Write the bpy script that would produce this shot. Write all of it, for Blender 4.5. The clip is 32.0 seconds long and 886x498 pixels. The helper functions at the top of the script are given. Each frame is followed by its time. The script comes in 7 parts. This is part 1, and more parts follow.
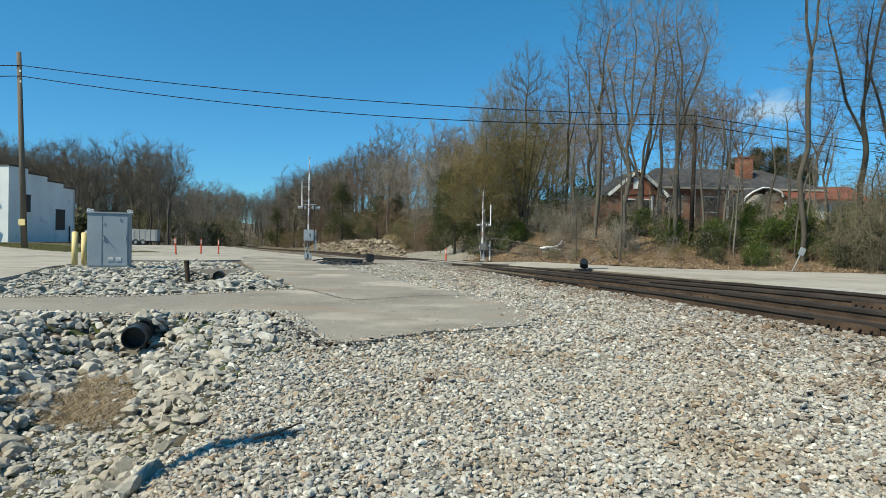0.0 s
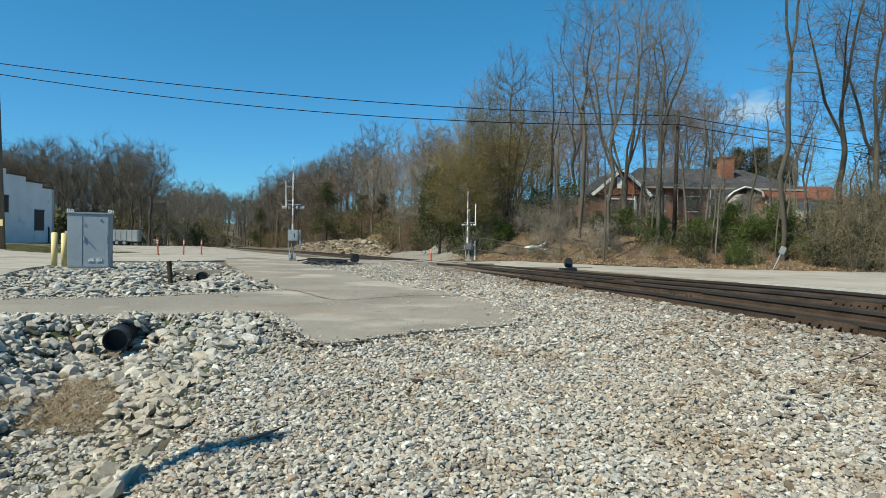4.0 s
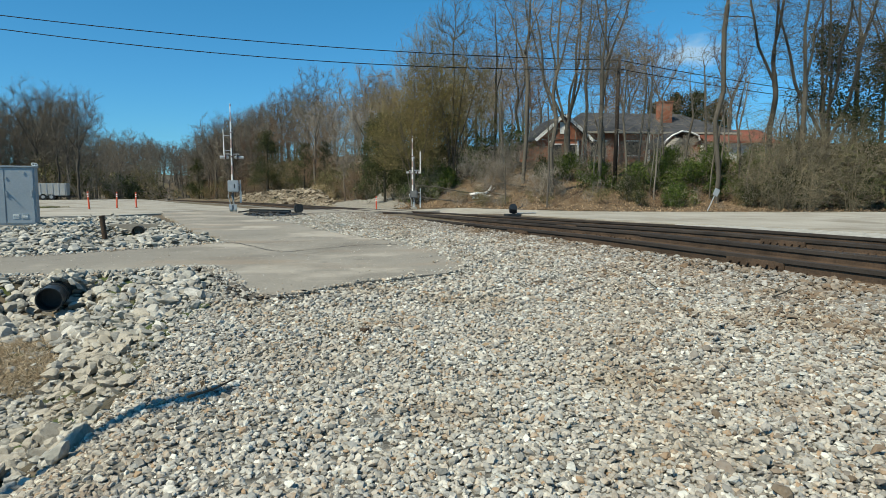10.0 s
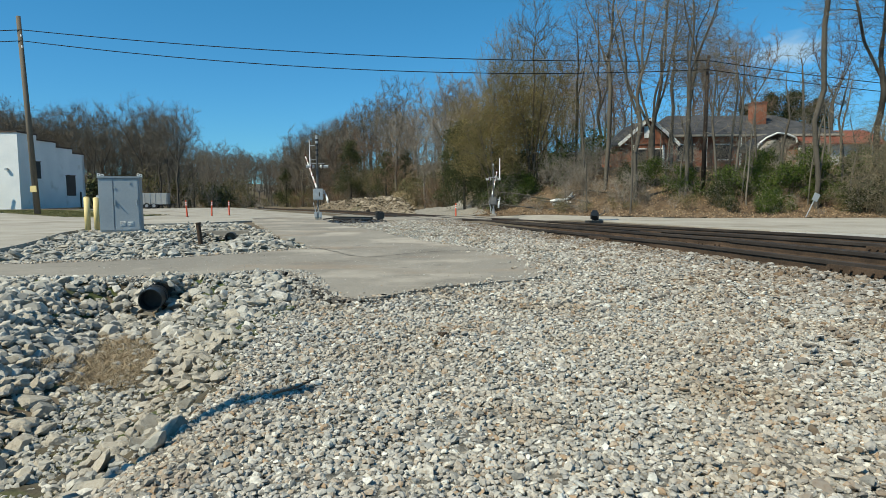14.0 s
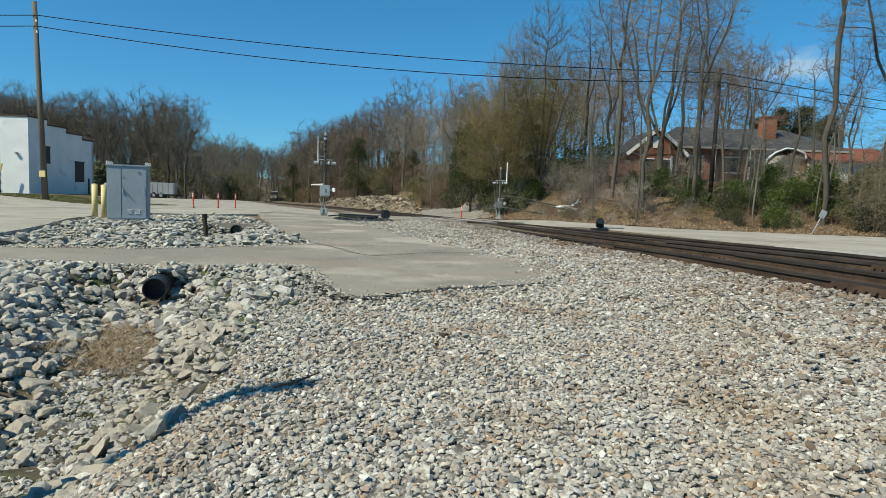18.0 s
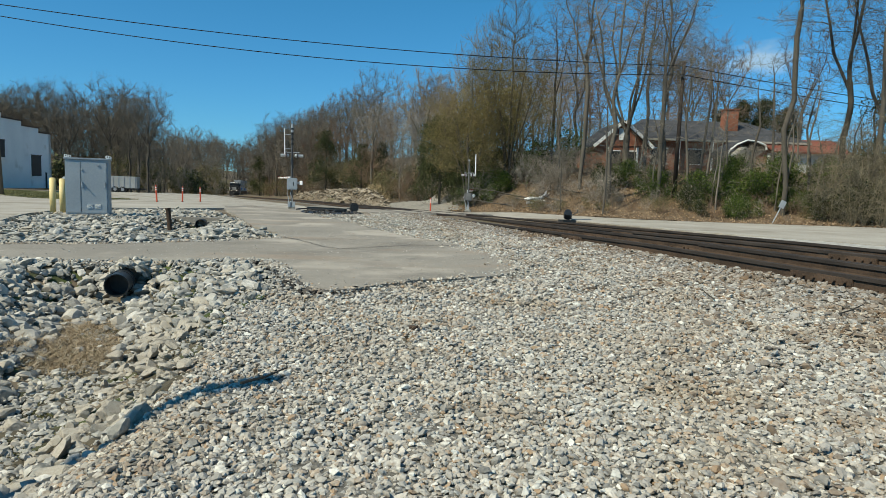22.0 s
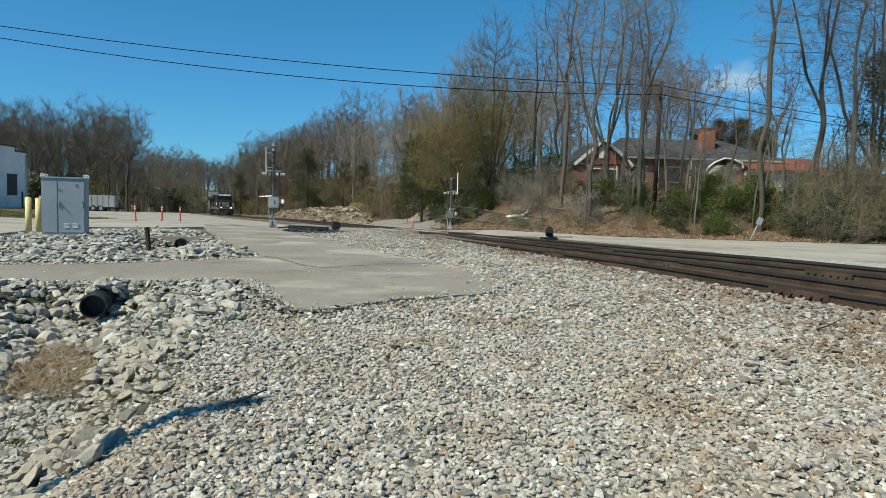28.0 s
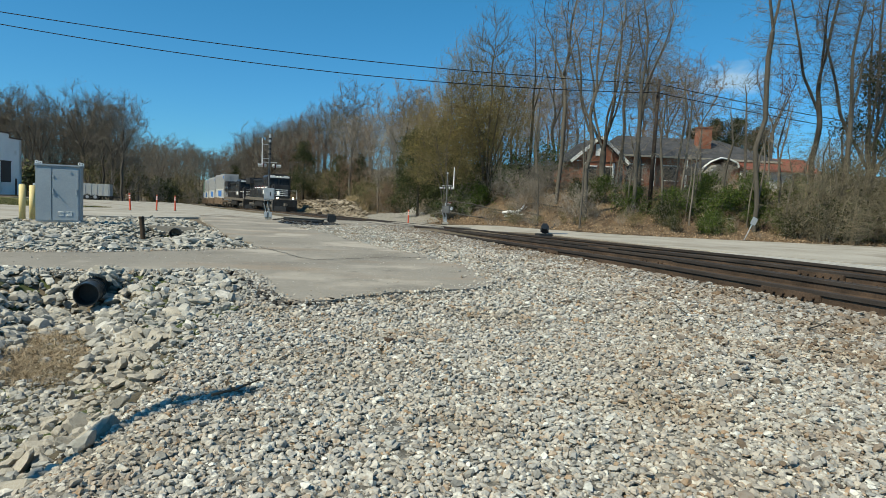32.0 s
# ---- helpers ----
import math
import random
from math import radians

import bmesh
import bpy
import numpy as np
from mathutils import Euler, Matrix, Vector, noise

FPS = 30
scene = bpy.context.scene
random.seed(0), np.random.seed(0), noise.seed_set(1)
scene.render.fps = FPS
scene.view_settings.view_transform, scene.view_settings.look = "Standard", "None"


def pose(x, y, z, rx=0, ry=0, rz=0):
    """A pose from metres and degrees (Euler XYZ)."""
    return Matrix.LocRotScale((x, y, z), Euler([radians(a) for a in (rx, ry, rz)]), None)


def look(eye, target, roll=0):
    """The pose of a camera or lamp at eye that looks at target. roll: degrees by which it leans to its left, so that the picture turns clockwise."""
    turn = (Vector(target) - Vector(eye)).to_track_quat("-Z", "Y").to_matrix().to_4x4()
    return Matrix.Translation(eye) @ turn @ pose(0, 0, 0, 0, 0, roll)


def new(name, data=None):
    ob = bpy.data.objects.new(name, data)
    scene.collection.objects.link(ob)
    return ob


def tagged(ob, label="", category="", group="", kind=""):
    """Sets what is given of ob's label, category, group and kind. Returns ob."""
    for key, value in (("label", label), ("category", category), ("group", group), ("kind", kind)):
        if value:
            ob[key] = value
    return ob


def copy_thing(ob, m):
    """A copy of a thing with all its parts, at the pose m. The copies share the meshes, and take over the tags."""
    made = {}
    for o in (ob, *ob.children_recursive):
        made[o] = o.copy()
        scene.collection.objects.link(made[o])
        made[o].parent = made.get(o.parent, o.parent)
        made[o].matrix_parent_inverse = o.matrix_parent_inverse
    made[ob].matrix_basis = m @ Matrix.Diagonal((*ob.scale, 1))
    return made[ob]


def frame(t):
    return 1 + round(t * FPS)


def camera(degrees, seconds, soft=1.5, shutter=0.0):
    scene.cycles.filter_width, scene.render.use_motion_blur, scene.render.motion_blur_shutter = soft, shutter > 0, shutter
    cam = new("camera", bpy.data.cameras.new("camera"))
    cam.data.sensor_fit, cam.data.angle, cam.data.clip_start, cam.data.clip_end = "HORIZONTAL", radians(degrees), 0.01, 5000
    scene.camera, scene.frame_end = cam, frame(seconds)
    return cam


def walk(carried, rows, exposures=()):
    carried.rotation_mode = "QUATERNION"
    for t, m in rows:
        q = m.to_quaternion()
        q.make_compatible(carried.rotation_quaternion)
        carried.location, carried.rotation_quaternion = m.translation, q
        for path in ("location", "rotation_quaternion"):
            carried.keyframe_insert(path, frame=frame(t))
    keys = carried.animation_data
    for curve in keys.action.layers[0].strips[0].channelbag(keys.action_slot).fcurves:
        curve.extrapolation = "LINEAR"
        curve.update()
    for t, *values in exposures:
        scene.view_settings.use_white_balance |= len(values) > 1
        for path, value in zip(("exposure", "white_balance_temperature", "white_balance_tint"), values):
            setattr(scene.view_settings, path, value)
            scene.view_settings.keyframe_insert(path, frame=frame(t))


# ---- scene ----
cam = camera(70.07, 32.0, soft=0.65)
# seconds, x, y, z, yaw, pitch, roll of the hand-held camera
PATH = [
    (0, 0.000, 0.000, 1.150, 0.00, -0.90, -1.20),
    (0.5, -0.004, 0.007, 1.149, -0.33, -1.15, -0.67),
    (1, -0.008, 0.007, 1.154, -0.33, -0.76, -0.96),
    (1.5, -0.017, -0.001, 1.149, 0.19, -0.68, -0.82),
    (2, -0.021, 0.002, 1.151, 1.21, -1.03, -1.28),
    (2.5, -0.013, 0.018, 1.148, 0.09, -1.81, -0.95),
    (3, -0.012, 0.020, 1.153, -1.55, -1.59, -0.78),
    (3.5, -0.011, 0.017, 1.155, -1.42, -0.93, -1.13),
    (5.5, -0.015, -0.006, 1.154, -0.79, -0.89, -0.35),
    (6, -0.010, -0.002, 1.153, -0.45, -1.12, -0.20),
    (6.5, -0.011, 0.003, 1.147, -0.88, -1.07, 0.58),
    (7, -0.004, 0.004, 1.155, 0.15, -1.42, 0.89),
    (7.5, 0.004, 0.022, 1.147, 1.09, -3.21, 0.66),
    (8, -0.005, 0.015, 1.155, -2.58, -2.06, -0.44),
    (8.5, 0.001, 0.012, 1.151, -2.47, -3.02, -1.19),
    (9, 0.010, 0.006, 1.153, -4.76, -3.17, -1.42),
    (9.5, 0.009, 0.017, 1.141, -6.75, -5.81, -1.64),
    (10, -0.007, -0.002, 1.164, -6.32, -5.59, -0.06),
    (10.5, -0.000, 0.000, 1.158, -3.44, -3.48, 0.34),
    (11, -0.000, -0.001, 1.159, -0.85, -2.78, 0.39),
    (11.5, -0.015, 0.001, 1.154, 1.31, -2.73, -0.25),
    (12, -0.011, 0.006, 1.153, 2.12, -3.24, -0.02),
    (12.5, -0.005, -0.010, 1.154, 1.59, -3.44, -0.32),
    (13, 0.002, -0.020, 1.155, 1.44, -3.92, 0.33),
    (13.5, 0.003, -0.011, 1.149, 1.07, -4.97, 0.60),
    (15.5, 0.001, -0.011, 1.144, 0.59, -4.63, -1.00),
    (16, -0.001, -0.020, 1.150, 1.19, -4.83, -1.33),
    (16.5, 0.006, -0.019, 1.147, 1.78, -4.85, -1.14),
    (17, 0.006, -0.013, 1.149, 1.45, -4.68, -1.45),
    (17.5, -0.002, -0.018, 1.154, 1.25, -4.86, -1.87),
    (18, -0.004, -0.026, 1.146, 1.41, -4.80, -2.01),
    (18.5, 0.001, -0.029, 1.149, 0.49, -4.59, -1.38),
    (19, 0.005, -0.013, 1.150, -0.74, -4.39, -1.68),
    (19.5, 0.013, -0.020, 1.151, -1.02, -4.40, -1.23),
    (20, 0.011, -0.027, 1.148, -0.95, -4.72, -1.61),
    (20.5, -0.001, -0.019, 1.155, -0.35, -5.12, -1.53),
    (21, -0.005, -0.010, 1.147, -0.54, -5.50, -1.35),
    (21.5, -0.013, -0.009, 1.147, -0.59, -5.51, -1.90),
    (22, -0.000, -0.016, 1.143, -1.39, -5.38, -1.72),
    (22.5, 0.000, -0.010, 1.150, -1.87, -4.83, -1.20),
    (23, -0.001, -0.021, 1.151, -2.30, -5.21, -1.59),
    (23.5, -0.003, -0.010, 1.150, -1.89, -5.08, -1.68),
    (24, 0.001, -0.011, 1.149, -1.55, -4.76, -1.48),
    (24.5, 0.006, -0.014, 1.148, -1.85, -4.73, -1.63),
    (25, 0.006, -0.007, 1.148, -2.29, -5.51, -1.60),
    (25.5, 0.011, 0.001, 1.149, -2.68, -5.37, -1.79),
    (26, 0.008, -0.005, 1.153, -2.91, -5.20, -1.71),
    (26.5, 0.006, -0.002, 1.149, -3.32, -4.19, -1.52),
    (28.5, 0.010, -0.010, 1.150, -2.91, -3.71, -1.56),
    (29, 0.014, -0.009, 1.148, -2.94, -3.97, -1.62),
    (29.5, 0.012, -0.022, 1.154, -3.11, -4.11, -2.04),
    (30, 0.007, -0.029, 1.151, -3.09, -4.07, -2.12),
    (30.5, 0.007, -0.029, 1.151, -3.28, -3.82, -2.34),
    (31, 0.009, -0.026, 1.150, -3.56, -3.73, -2.58),
    (31.5, 0.010, -0.020, 1.150, -3.33, -3.98, -2.58),
    (32, 0.008, -0.021, 1.143, -3.36, -4.18, -2.55),
]
walk(cam, [(t, pose(x, y, z, 90 + p, r, w)) for t, x, y, z, w, p, r in PATH], [(0, 0.07, 7150, 2), (6, 0.06, 7150, 2), (10, 0.0, 7150, 2), (16, -0.03, 7150, 2), (20, -0.07, 7150, 2), (26, -0.06, 7150, 2), (32, -0.04, 7150, 2)])

# ---- light ----
SUN_EL, SUN_AZ = 50.0, (-0.80, -0.60)
sun_dir = Vector((SUN_AZ[0] * math.cos(radians(SUN_EL)), SUN_AZ[1] * math.cos(radians(SUN_EL)), math.sin(radians(SUN_EL)))).normalized()
sun = new("sun", bpy.data.lights.new("sun", "SUN"))
sun.data.energy, sun.data.angle, sun.data.color = 5.4, radians(0.53), (1.0, 0.94, 0.83)
sun.matrix_world = look(sun_dir * 100, (0, 0, 0))
world = bpy.data.worlds.new("sky")
scene.world = world
world.use_nodes = True
wn = world.node_tree
sky = wn.nodes.new("ShaderNodeTexSky")
sky.sky_type, sky.sun_disc = "NISHITA", False
sky.sun_elevation = radians(SUN_EL)
sky.sun_rotation = math.atan2(SUN_AZ[0], SUN_AZ[1])
sky.air_density, sky.dust_density, sky.ozone_density, sky.altitude = 1.0, 0.0, 4.5, 0
deep = wn.nodes.new("ShaderNodeGamma")
deep.inputs[1].default_value = 1.0
wn.links.new(sky.outputs[0], deep.inputs[0])
clear = wn.nodes.new("ShaderNodeMixRGB")
clear.blend_type, clear.inputs[0].default_value, clear.inputs[2].default_value = "MULTIPLY", 1.0, (0.27, 0.84, 1.06, 1)
wn.links.new(deep.outputs[0], clear.inputs[1])
# paler towards the horizon, deeper overhead
wsep = wn.nodes.new("ShaderNodeSeparateXYZ")
wgen = wn.nodes.new("ShaderNodeTexCoord")
wn.links.new(wgen.outputs["Generated"], wsep.inputs[0])
wrise = wn.nodes.new("ShaderNodeMapRange")
wrise.inputs["From Min"].default_value, wrise.inputs["From Max"].default_value = 0.0, 0.42
wn.links.new(wsep.outputs["Z"], wrise.inputs["Value"])
wtint = wn.nodes.new("ShaderNodeMixRGB")
wtint.inputs[1].default_value, wtint.inputs[2].default_value = (0.30, 0.645, 1.02, 1), (0.235, 0.88, 1.09, 1)
wn.links.new(wrise.outputs[0], wtint.inputs[0])
wn.links.new(wtint.outputs[0], clear.inputs[2])
# one faint wisp of cloud low over the houses
wtc = wn.nodes.new("ShaderNodeTexCoord")
wdot = wn.nodes.new("ShaderNodeVectorMath")
wdot.operation = "DISTANCE"
wmap = wn.nodes.new("ShaderNodeMapping")
wmap.inputs["Scale"].default_value = (1.0, 1.0, 2.2)
wn.links.new(wtc.outputs["Generated"], wmap.inputs[0])
wn.links.new(wmap.outputs[0], wdot.inputs[0])
wdot.inputs[1].default_value = (0.447, 0.874, 0.190 * 2.2)
wnoise = wn.nodes.new("ShaderNodeTexNoise")
wnoise.inputs["Scale"].default_value, wnoise.inputs["Detail"].default_value = 26.0, 7.0
wn.links.new(wmap.outputs[0], wnoise.inputs["Vector"])
wfade = wn.nodes.new("ShaderNodeMapRange")
wfade.inputs["From Min"].default_value, wfade.inputs["From Max"].default_value = 0.095, 0.0
wn.links.new(wdot.outputs["Value"], wfade.inputs["Value"])
wmul = wn.nodes.new("ShaderNodeMath")
wmul.operation = "MULTIPLY"
wn.links.new(wfade.outputs[0], wmul.inputs[0])
wn.links.new(wnoise.outputs["Fac"], wmul.inputs[1])
wcut = wn.nodes.new("ShaderNodeMapRange")
wcut.inputs["From Min"].default_value, wcut.inputs["From Max"].default_value, wcut.inputs["To Max"].default_value = 0.2, 0.5, 0.45
wn.links.new(wmul.outputs[0], wcut.inputs["Value"])
wisp = wn.nodes.new("ShaderNodeMixRGB")
wisp.inputs[2].default_value = (5.6, 6.4, 6.9, 1)
wn.links.new(wcut.outputs[0], wisp.inputs[0])
wn.links.new(clear.outputs[0], wisp.inputs[1])
wn.links.new(wisp.outputs[0], wn.nodes["Background"].inputs[0])
wn.nodes["Background"].inputs[1].default_value = 0.127
scene.view_settings.exposure = 0.0


# ---- materials ----
def mat(name, c1, c2, scale=4.0, fine=40.0, rough=0.85, bump=0.3, metal=0.0, island=0.0, spot=None, spot_scale=1.0, spot_cut=0.55, stretch=(1, 1, 1), obj=0.0, emit=0.0, dist=0.02):
    """Two-scale mottled surface: c1 to c2 by noise, optional third colour in patches, value shift by piece or object."""
    m = bpy.data.materials.new(name)
    m.use_nodes = True
    nt = m.node_tree
    b = nt.nodes["Principled BSDF"]
    tc = nt.nodes.new("ShaderNodeTexCoord")
    mp = nt.nodes.new("ShaderNodeMapping")
    mp.inputs["Scale"].default_value = stretch
    nt.links.new(tc.outputs["Object"], mp.inputs[0])

    def noise_tex(s, detail=4.0):
        n = nt.nodes.new("ShaderNodeTexNoise")
        n.inputs["Scale"].default_value, n.inputs["Detail"].default_value = s, detail
        nt.links.new(mp.outputs[0], n.inputs["Vector"])
        return n.outputs["Fac"]

    def math_node(op, a, b2):
        n = nt.nodes.new("ShaderNodeMath")
        n.operation = op
        for i, v in enumerate((a, b2)):
            if isinstance(v, (int, float)):
                n.inputs[i].default_value = v
            else:
                nt.links.new(v, n.inputs[i])
        return n.outputs[0]

    big, small = noise_tex(scale), noise_tex(fine)
    fac = math_node("ADD", math_node("MULTIPLY", big, 0.6), math_node("MULTIPLY", small, 0.4))
    ramp = nt.nodes.new("ShaderNodeValToRGB")
    ramp.color_ramp.elements[0].position, ramp.color_ramp.elements[1].position = 0.36, 0.64
    ramp.color_ramp.elements[0].color, ramp.color_ramp.elements[1].color = (*c1, 1), (*c2, 1)
    src = fac
    if island or obj:
        if island:
            r = nt.nodes.new("ShaderNodeNewGeometry").outputs["Random Per Island"]
        else:
            r = nt.nodes.new("ShaderNodeObjectInfo").outputs["Random"]
        k = island or obj
        src = math_node("ADD", math_node("MULTIPLY", fac, 1 - k), math_node("MULTIPLY", r, k))
    nt.links.new(src, ramp.inputs[0])
    col = ramp.outputs[0]
    if spot:
        sp = nt.nodes.new("ShaderNodeValToRGB")
        sp.color_ramp.elements[0].position, sp.color_ramp.elements[1].position = spot_cut, spot_cut + 0.1
        nt.links.new(noise_tex(spot_scale, 6.0), sp.inputs[0])
        mx = nt.nodes.new("ShaderNodeMixRGB")
        nt.links.new(sp.outputs[0], mx.inputs[0])
        nt.links.new(col, mx.inputs[1])
        mx.inputs[2].default_value = (*spot, 1)
        col = mx.outputs[0]
    nt.links.new(col, b.inputs["Base Color"])
    b.inputs["Roughness"].default_value, b.inputs["Metallic"].default_value = rough, metal
    if rough > 0.6:
        b.inputs["Specular IOR Level"].default_value = 0.25
    if bump:
        bm = nt.nodes.new("ShaderNodeBump")
        bm.inputs["Strength"].default_value, bm.inputs["Distance"].default_value = bump, dist
        nt.links.new(fac, bm.inputs["Height"])
        nt.links.new(bm.outputs[0], b.inputs["Normal"])
    if emit:
        b.inputs["Emission Color"].default_value, b.inputs["Emission Strength"].default_value = (*c2, 1), emit
    return m


def stone_mat(name, stops, rough=0.9, tint=None, island=0.52, bump=0.9):
    """Crushed stone: each piece draws its colour from the stops, with grain on it."""
    m = mat(name, (0.3, 0.3, 0.3), (0.4, 0.4, 0.4), 13, 60, rough, bump, island=island)
    ramp = [n for n in m.node_tree.nodes if n.type == "VALTORGB"][0].color_ramp
    ramp.elements[0].position, ramp.elements[0].color = 0.05, (*stops[0], 1)
    ramp.elements[1].position, ramp.elements[1].color = 0.95, (*stops[-1], 1)
    for i, c in enumerate(stops[1:-1]):
        ramp.elements.new(0.05 + 0.9 * (i + 1) / (len(stops) - 1)).color = (*c, 1)
    if tint:
        # rust and dust drift over the stones in wide patches
        nt = m.node_tree
        b = nt.nodes["Principled BSDF"]
        tc = nt.nodes.new("ShaderNodeTexCoord")
        n = nt.nodes.new("ShaderNodeTexNoise")
        n.inputs["Scale"].default_value, n.inputs["Detail"].default_value = 0.9, 5.0
        nt.links.new(tc.outputs["Object"], n.inputs["Vector"])
        sp = nt.nodes.new("ShaderNodeValToRGB")
        sp.color_ramp.elements[0].position, sp.color_ramp.elements[1].position = 0.48, 0.72
        nt.links.new(n.outputs["Fac"], sp.inputs[0])
        mx = nt.nodes.new("ShaderNodeMixRGB")
        mx.blend_type = "MULTIPLY"
        nt.links.new(sp.outputs[0], mx.inputs[0])
        nt.links.new(b.inputs["Base Color"].links[0].from_socket, mx.inputs[1])
        mx.inputs[2].default_value = (*tint, 1)
        nt.links.new(mx.outputs[0], b.inputs["Base Color"])
    return m


GRAVEL_STOPS = [(0.109, 0.107, 0.100), (0.218, 0.213, 0.196), (0.403, 0.376, 0.327), (0.294, 0.289, 0.273), (0.567, 0.529, 0.463), (0.251, 0.256, 0.245), (0.469, 0.420, 0.354), (0.338, 0.332, 0.305), (0.700, 0.687, 0.621), (0.262, 0.223, 0.180), (0.414, 0.398, 0.360), (0.338, 0.234, 0.147), (0.512, 0.485, 0.431), (0.174, 0.172, 0.164)]
RIPRAP_STOPS = [(0.085, 0.083, 0.076), (0.37, 0.352, 0.306), (0.21, 0.207, 0.192), (0.48, 0.456, 0.40), (0.38, 0.337, 0.272), (0.28, 0.276, 0.256), (0.60, 0.573, 0.513), (0.15, 0.147, 0.136)]
M_gravel = stone_mat("crushed_gravel", GRAVEL_STOPS, tint=(0.80, 0.71, 0.61), island=0.80)
M_riprap = stone_mat("riprap_stone", RIPRAP_STOPS, island=0.62, bump=0.5)
# darker than its stones: gap shade between them is put into this colour
M_shaded_gravelbed = mat("gravel_bed", (0.07, 0.066, 0.058), (0.25, 0.236, 0.205), 18, 45, 0.95, 1.0, spot=(0.30, 0.25, 0.18), spot_scale=1.3, spot_cut=0.58, dist=0.04)
# mossy soil, its colour lowered so crevices between stones look shaded
M_soil = mat("ditch_soil", (0.045, 0.039, 0.028), (0.12, 0.102, 0.072), 6, 40, 0.95, 0.9, spot=(0.065, 0.085, 0.028), spot_scale=2.2, spot_cut=0.50)
M_ground = mat("leaf_litter_ground", (0.085, 0.066, 0.046), (0.185, 0.148, 0.104), 0.6, 9, 0.95, 0.9, spot=(0.10, 0.095, 0.05), spot_scale=0.12, spot_cut=0.58, dist=0.05)
M_litter = mat("dry_leaf_litter", (0.083, 0.057, 0.036), (0.179, 0.128, 0.081), 1.0, 12, 0.95, 1.0, spot=(0.06, 0.05, 0.032), spot_scale=1.1, spot_cut=0.62, dist=0.06)
M_asphalt = mat("worn_asphalt", (0.19, 0.172, 0.146), (0.325, 0.297, 0.254), 0.7, 55, 0.92, 0.8, spot=(0.385, 0.348, 0.295), spot_scale=0.45, spot_cut=0.52, dist=0.02)


def add_stain(m, colour, scale, lo, hi, stretch, strength):
    """Blend a second stain of its own shape over a material."""
    nt = m.node_tree
    b = nt.nodes["Principled BSDF"]
    tc, mp, n = nt.nodes.new("ShaderNodeTexCoord"), nt.nodes.new("ShaderNodeMapping"), nt.nodes.new("ShaderNodeTexNoise")
    mp.inputs["Scale"].default_value = stretch
    n.inputs["Scale"].default_value, n.inputs["Detail"].default_value, n.inputs["Roughness"].default_value = scale, 7.0, 0.62
    nt.links.new(tc.outputs["Object"], mp.inputs[0])
    nt.links.new(mp.outputs[0], n.inputs["Vector"])
    rg = nt.nodes.new("ShaderNodeMapRange")
    for k, v in ((1, lo), (2, hi), (3, 0.0), (4, strength)):
        rg.inputs[k].default_value = v
    nt.links.new(n.outputs["Fac"], rg.inputs[0])
    mx = nt.nodes.new("ShaderNodeMixRGB")
    nt.links.new(rg.outputs[0], mx.inputs[0])
    nt.links.new(b.inputs["Base Color"].links[0].from_socket, mx.inputs[1])
    mx.inputs[2].default_value = (*colour, 1)
    nt.links.new(mx.outputs[0], b.inputs["Base Color"])


add_stain(M_gravel, (0.21, 0.135, 0.08), 1.5, 0.585, 0.70, (1, 1, 1), 0.6)
add_stain(M_gravel, (0.44, 0.41, 0.36), 0.7, 0.56, 0.72, (0.6, 1.0, 1), 0.4)
add_stain(M_riprap, (0.12, 0.115, 0.10), 7.0, 0.54, 0.70, (1, 1, 1), 0.5)
add_stain(M_riprap, (0.42, 0.40, 0.36), 16.0, 0.58, 0.72, (1, 1, 1), 0.55)
add_stain(M_asphalt, (0.30, 0.22, 0.155), 0.5, 0.54, 0.72, (0.5, 1.4, 1), 0.6)
add_stain(M_asphalt, (0.17, 0.158, 0.138), 0.35, 0.50, 0.66, (1, 1, 1), 0.55)
add_stain(M_asphalt, (0.135, 0.125, 0.11), 3.2, 0.56, 0.74, (1, 1, 1), 0.55)
add_stain(M_asphalt, (0.50, 0.46, 0.40), 9.0, 0.60, 0.75, (1, 1, 1), 0.5)
M_concrete = mat("pale_concrete", (0.285, 0.26, 0.22), (0.41, 0.38, 0.33), 0.5, 30, 0.9, 0.4, spot=(0.25, 0.222, 0.182), spot_scale=0.35, spot_cut=0.54, dist=0.01)
M_dark_line = mat("step_shade_and_crack", (0.05, 0.045, 0.04), (0.09, 0.08, 0.07), 8, 50, 0.9, 0.4)
M_rust = mat("rusty_rail", (0.040, 0.028, 0.020), (0.115, 0.075, 0.051), 2.0, 40, 0.8, 0.3, metal=0.15)
# near-black head colour also carries the shadow under heads and between rails
M_railhead = mat("worn_shaded_rail_head", (0.022, 0.018, 0.016), (0.055, 0.044, 0.037), 1.5, 50, 0.75, 0.1)
M_tie = mat("creosoted_tie", (0.045, 0.034, 0.025), (0.13, 0.10, 0.073), 3, 40, 0.9, 0.6, stretch=(1, 6, 6), obj=0.3)
M_bark = mat("grey_bark", (0.044, 0.039, 0.032), (0.115, 0.102, 0.083), 2.5, 14, 0.95, 0.8, stretch=(1, 1, 0.25), obj=0.3)
M_twig = mat("bare_twigs", (0.095, 0.082, 0.066), (0.235, 0.206, 0.168), 1.0, 6, 0.95, 0.0, obj=0.4)
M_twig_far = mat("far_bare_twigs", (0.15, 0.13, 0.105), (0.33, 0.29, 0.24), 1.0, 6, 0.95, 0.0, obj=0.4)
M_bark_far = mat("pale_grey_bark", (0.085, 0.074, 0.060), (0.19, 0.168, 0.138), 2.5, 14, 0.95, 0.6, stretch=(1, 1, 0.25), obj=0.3)
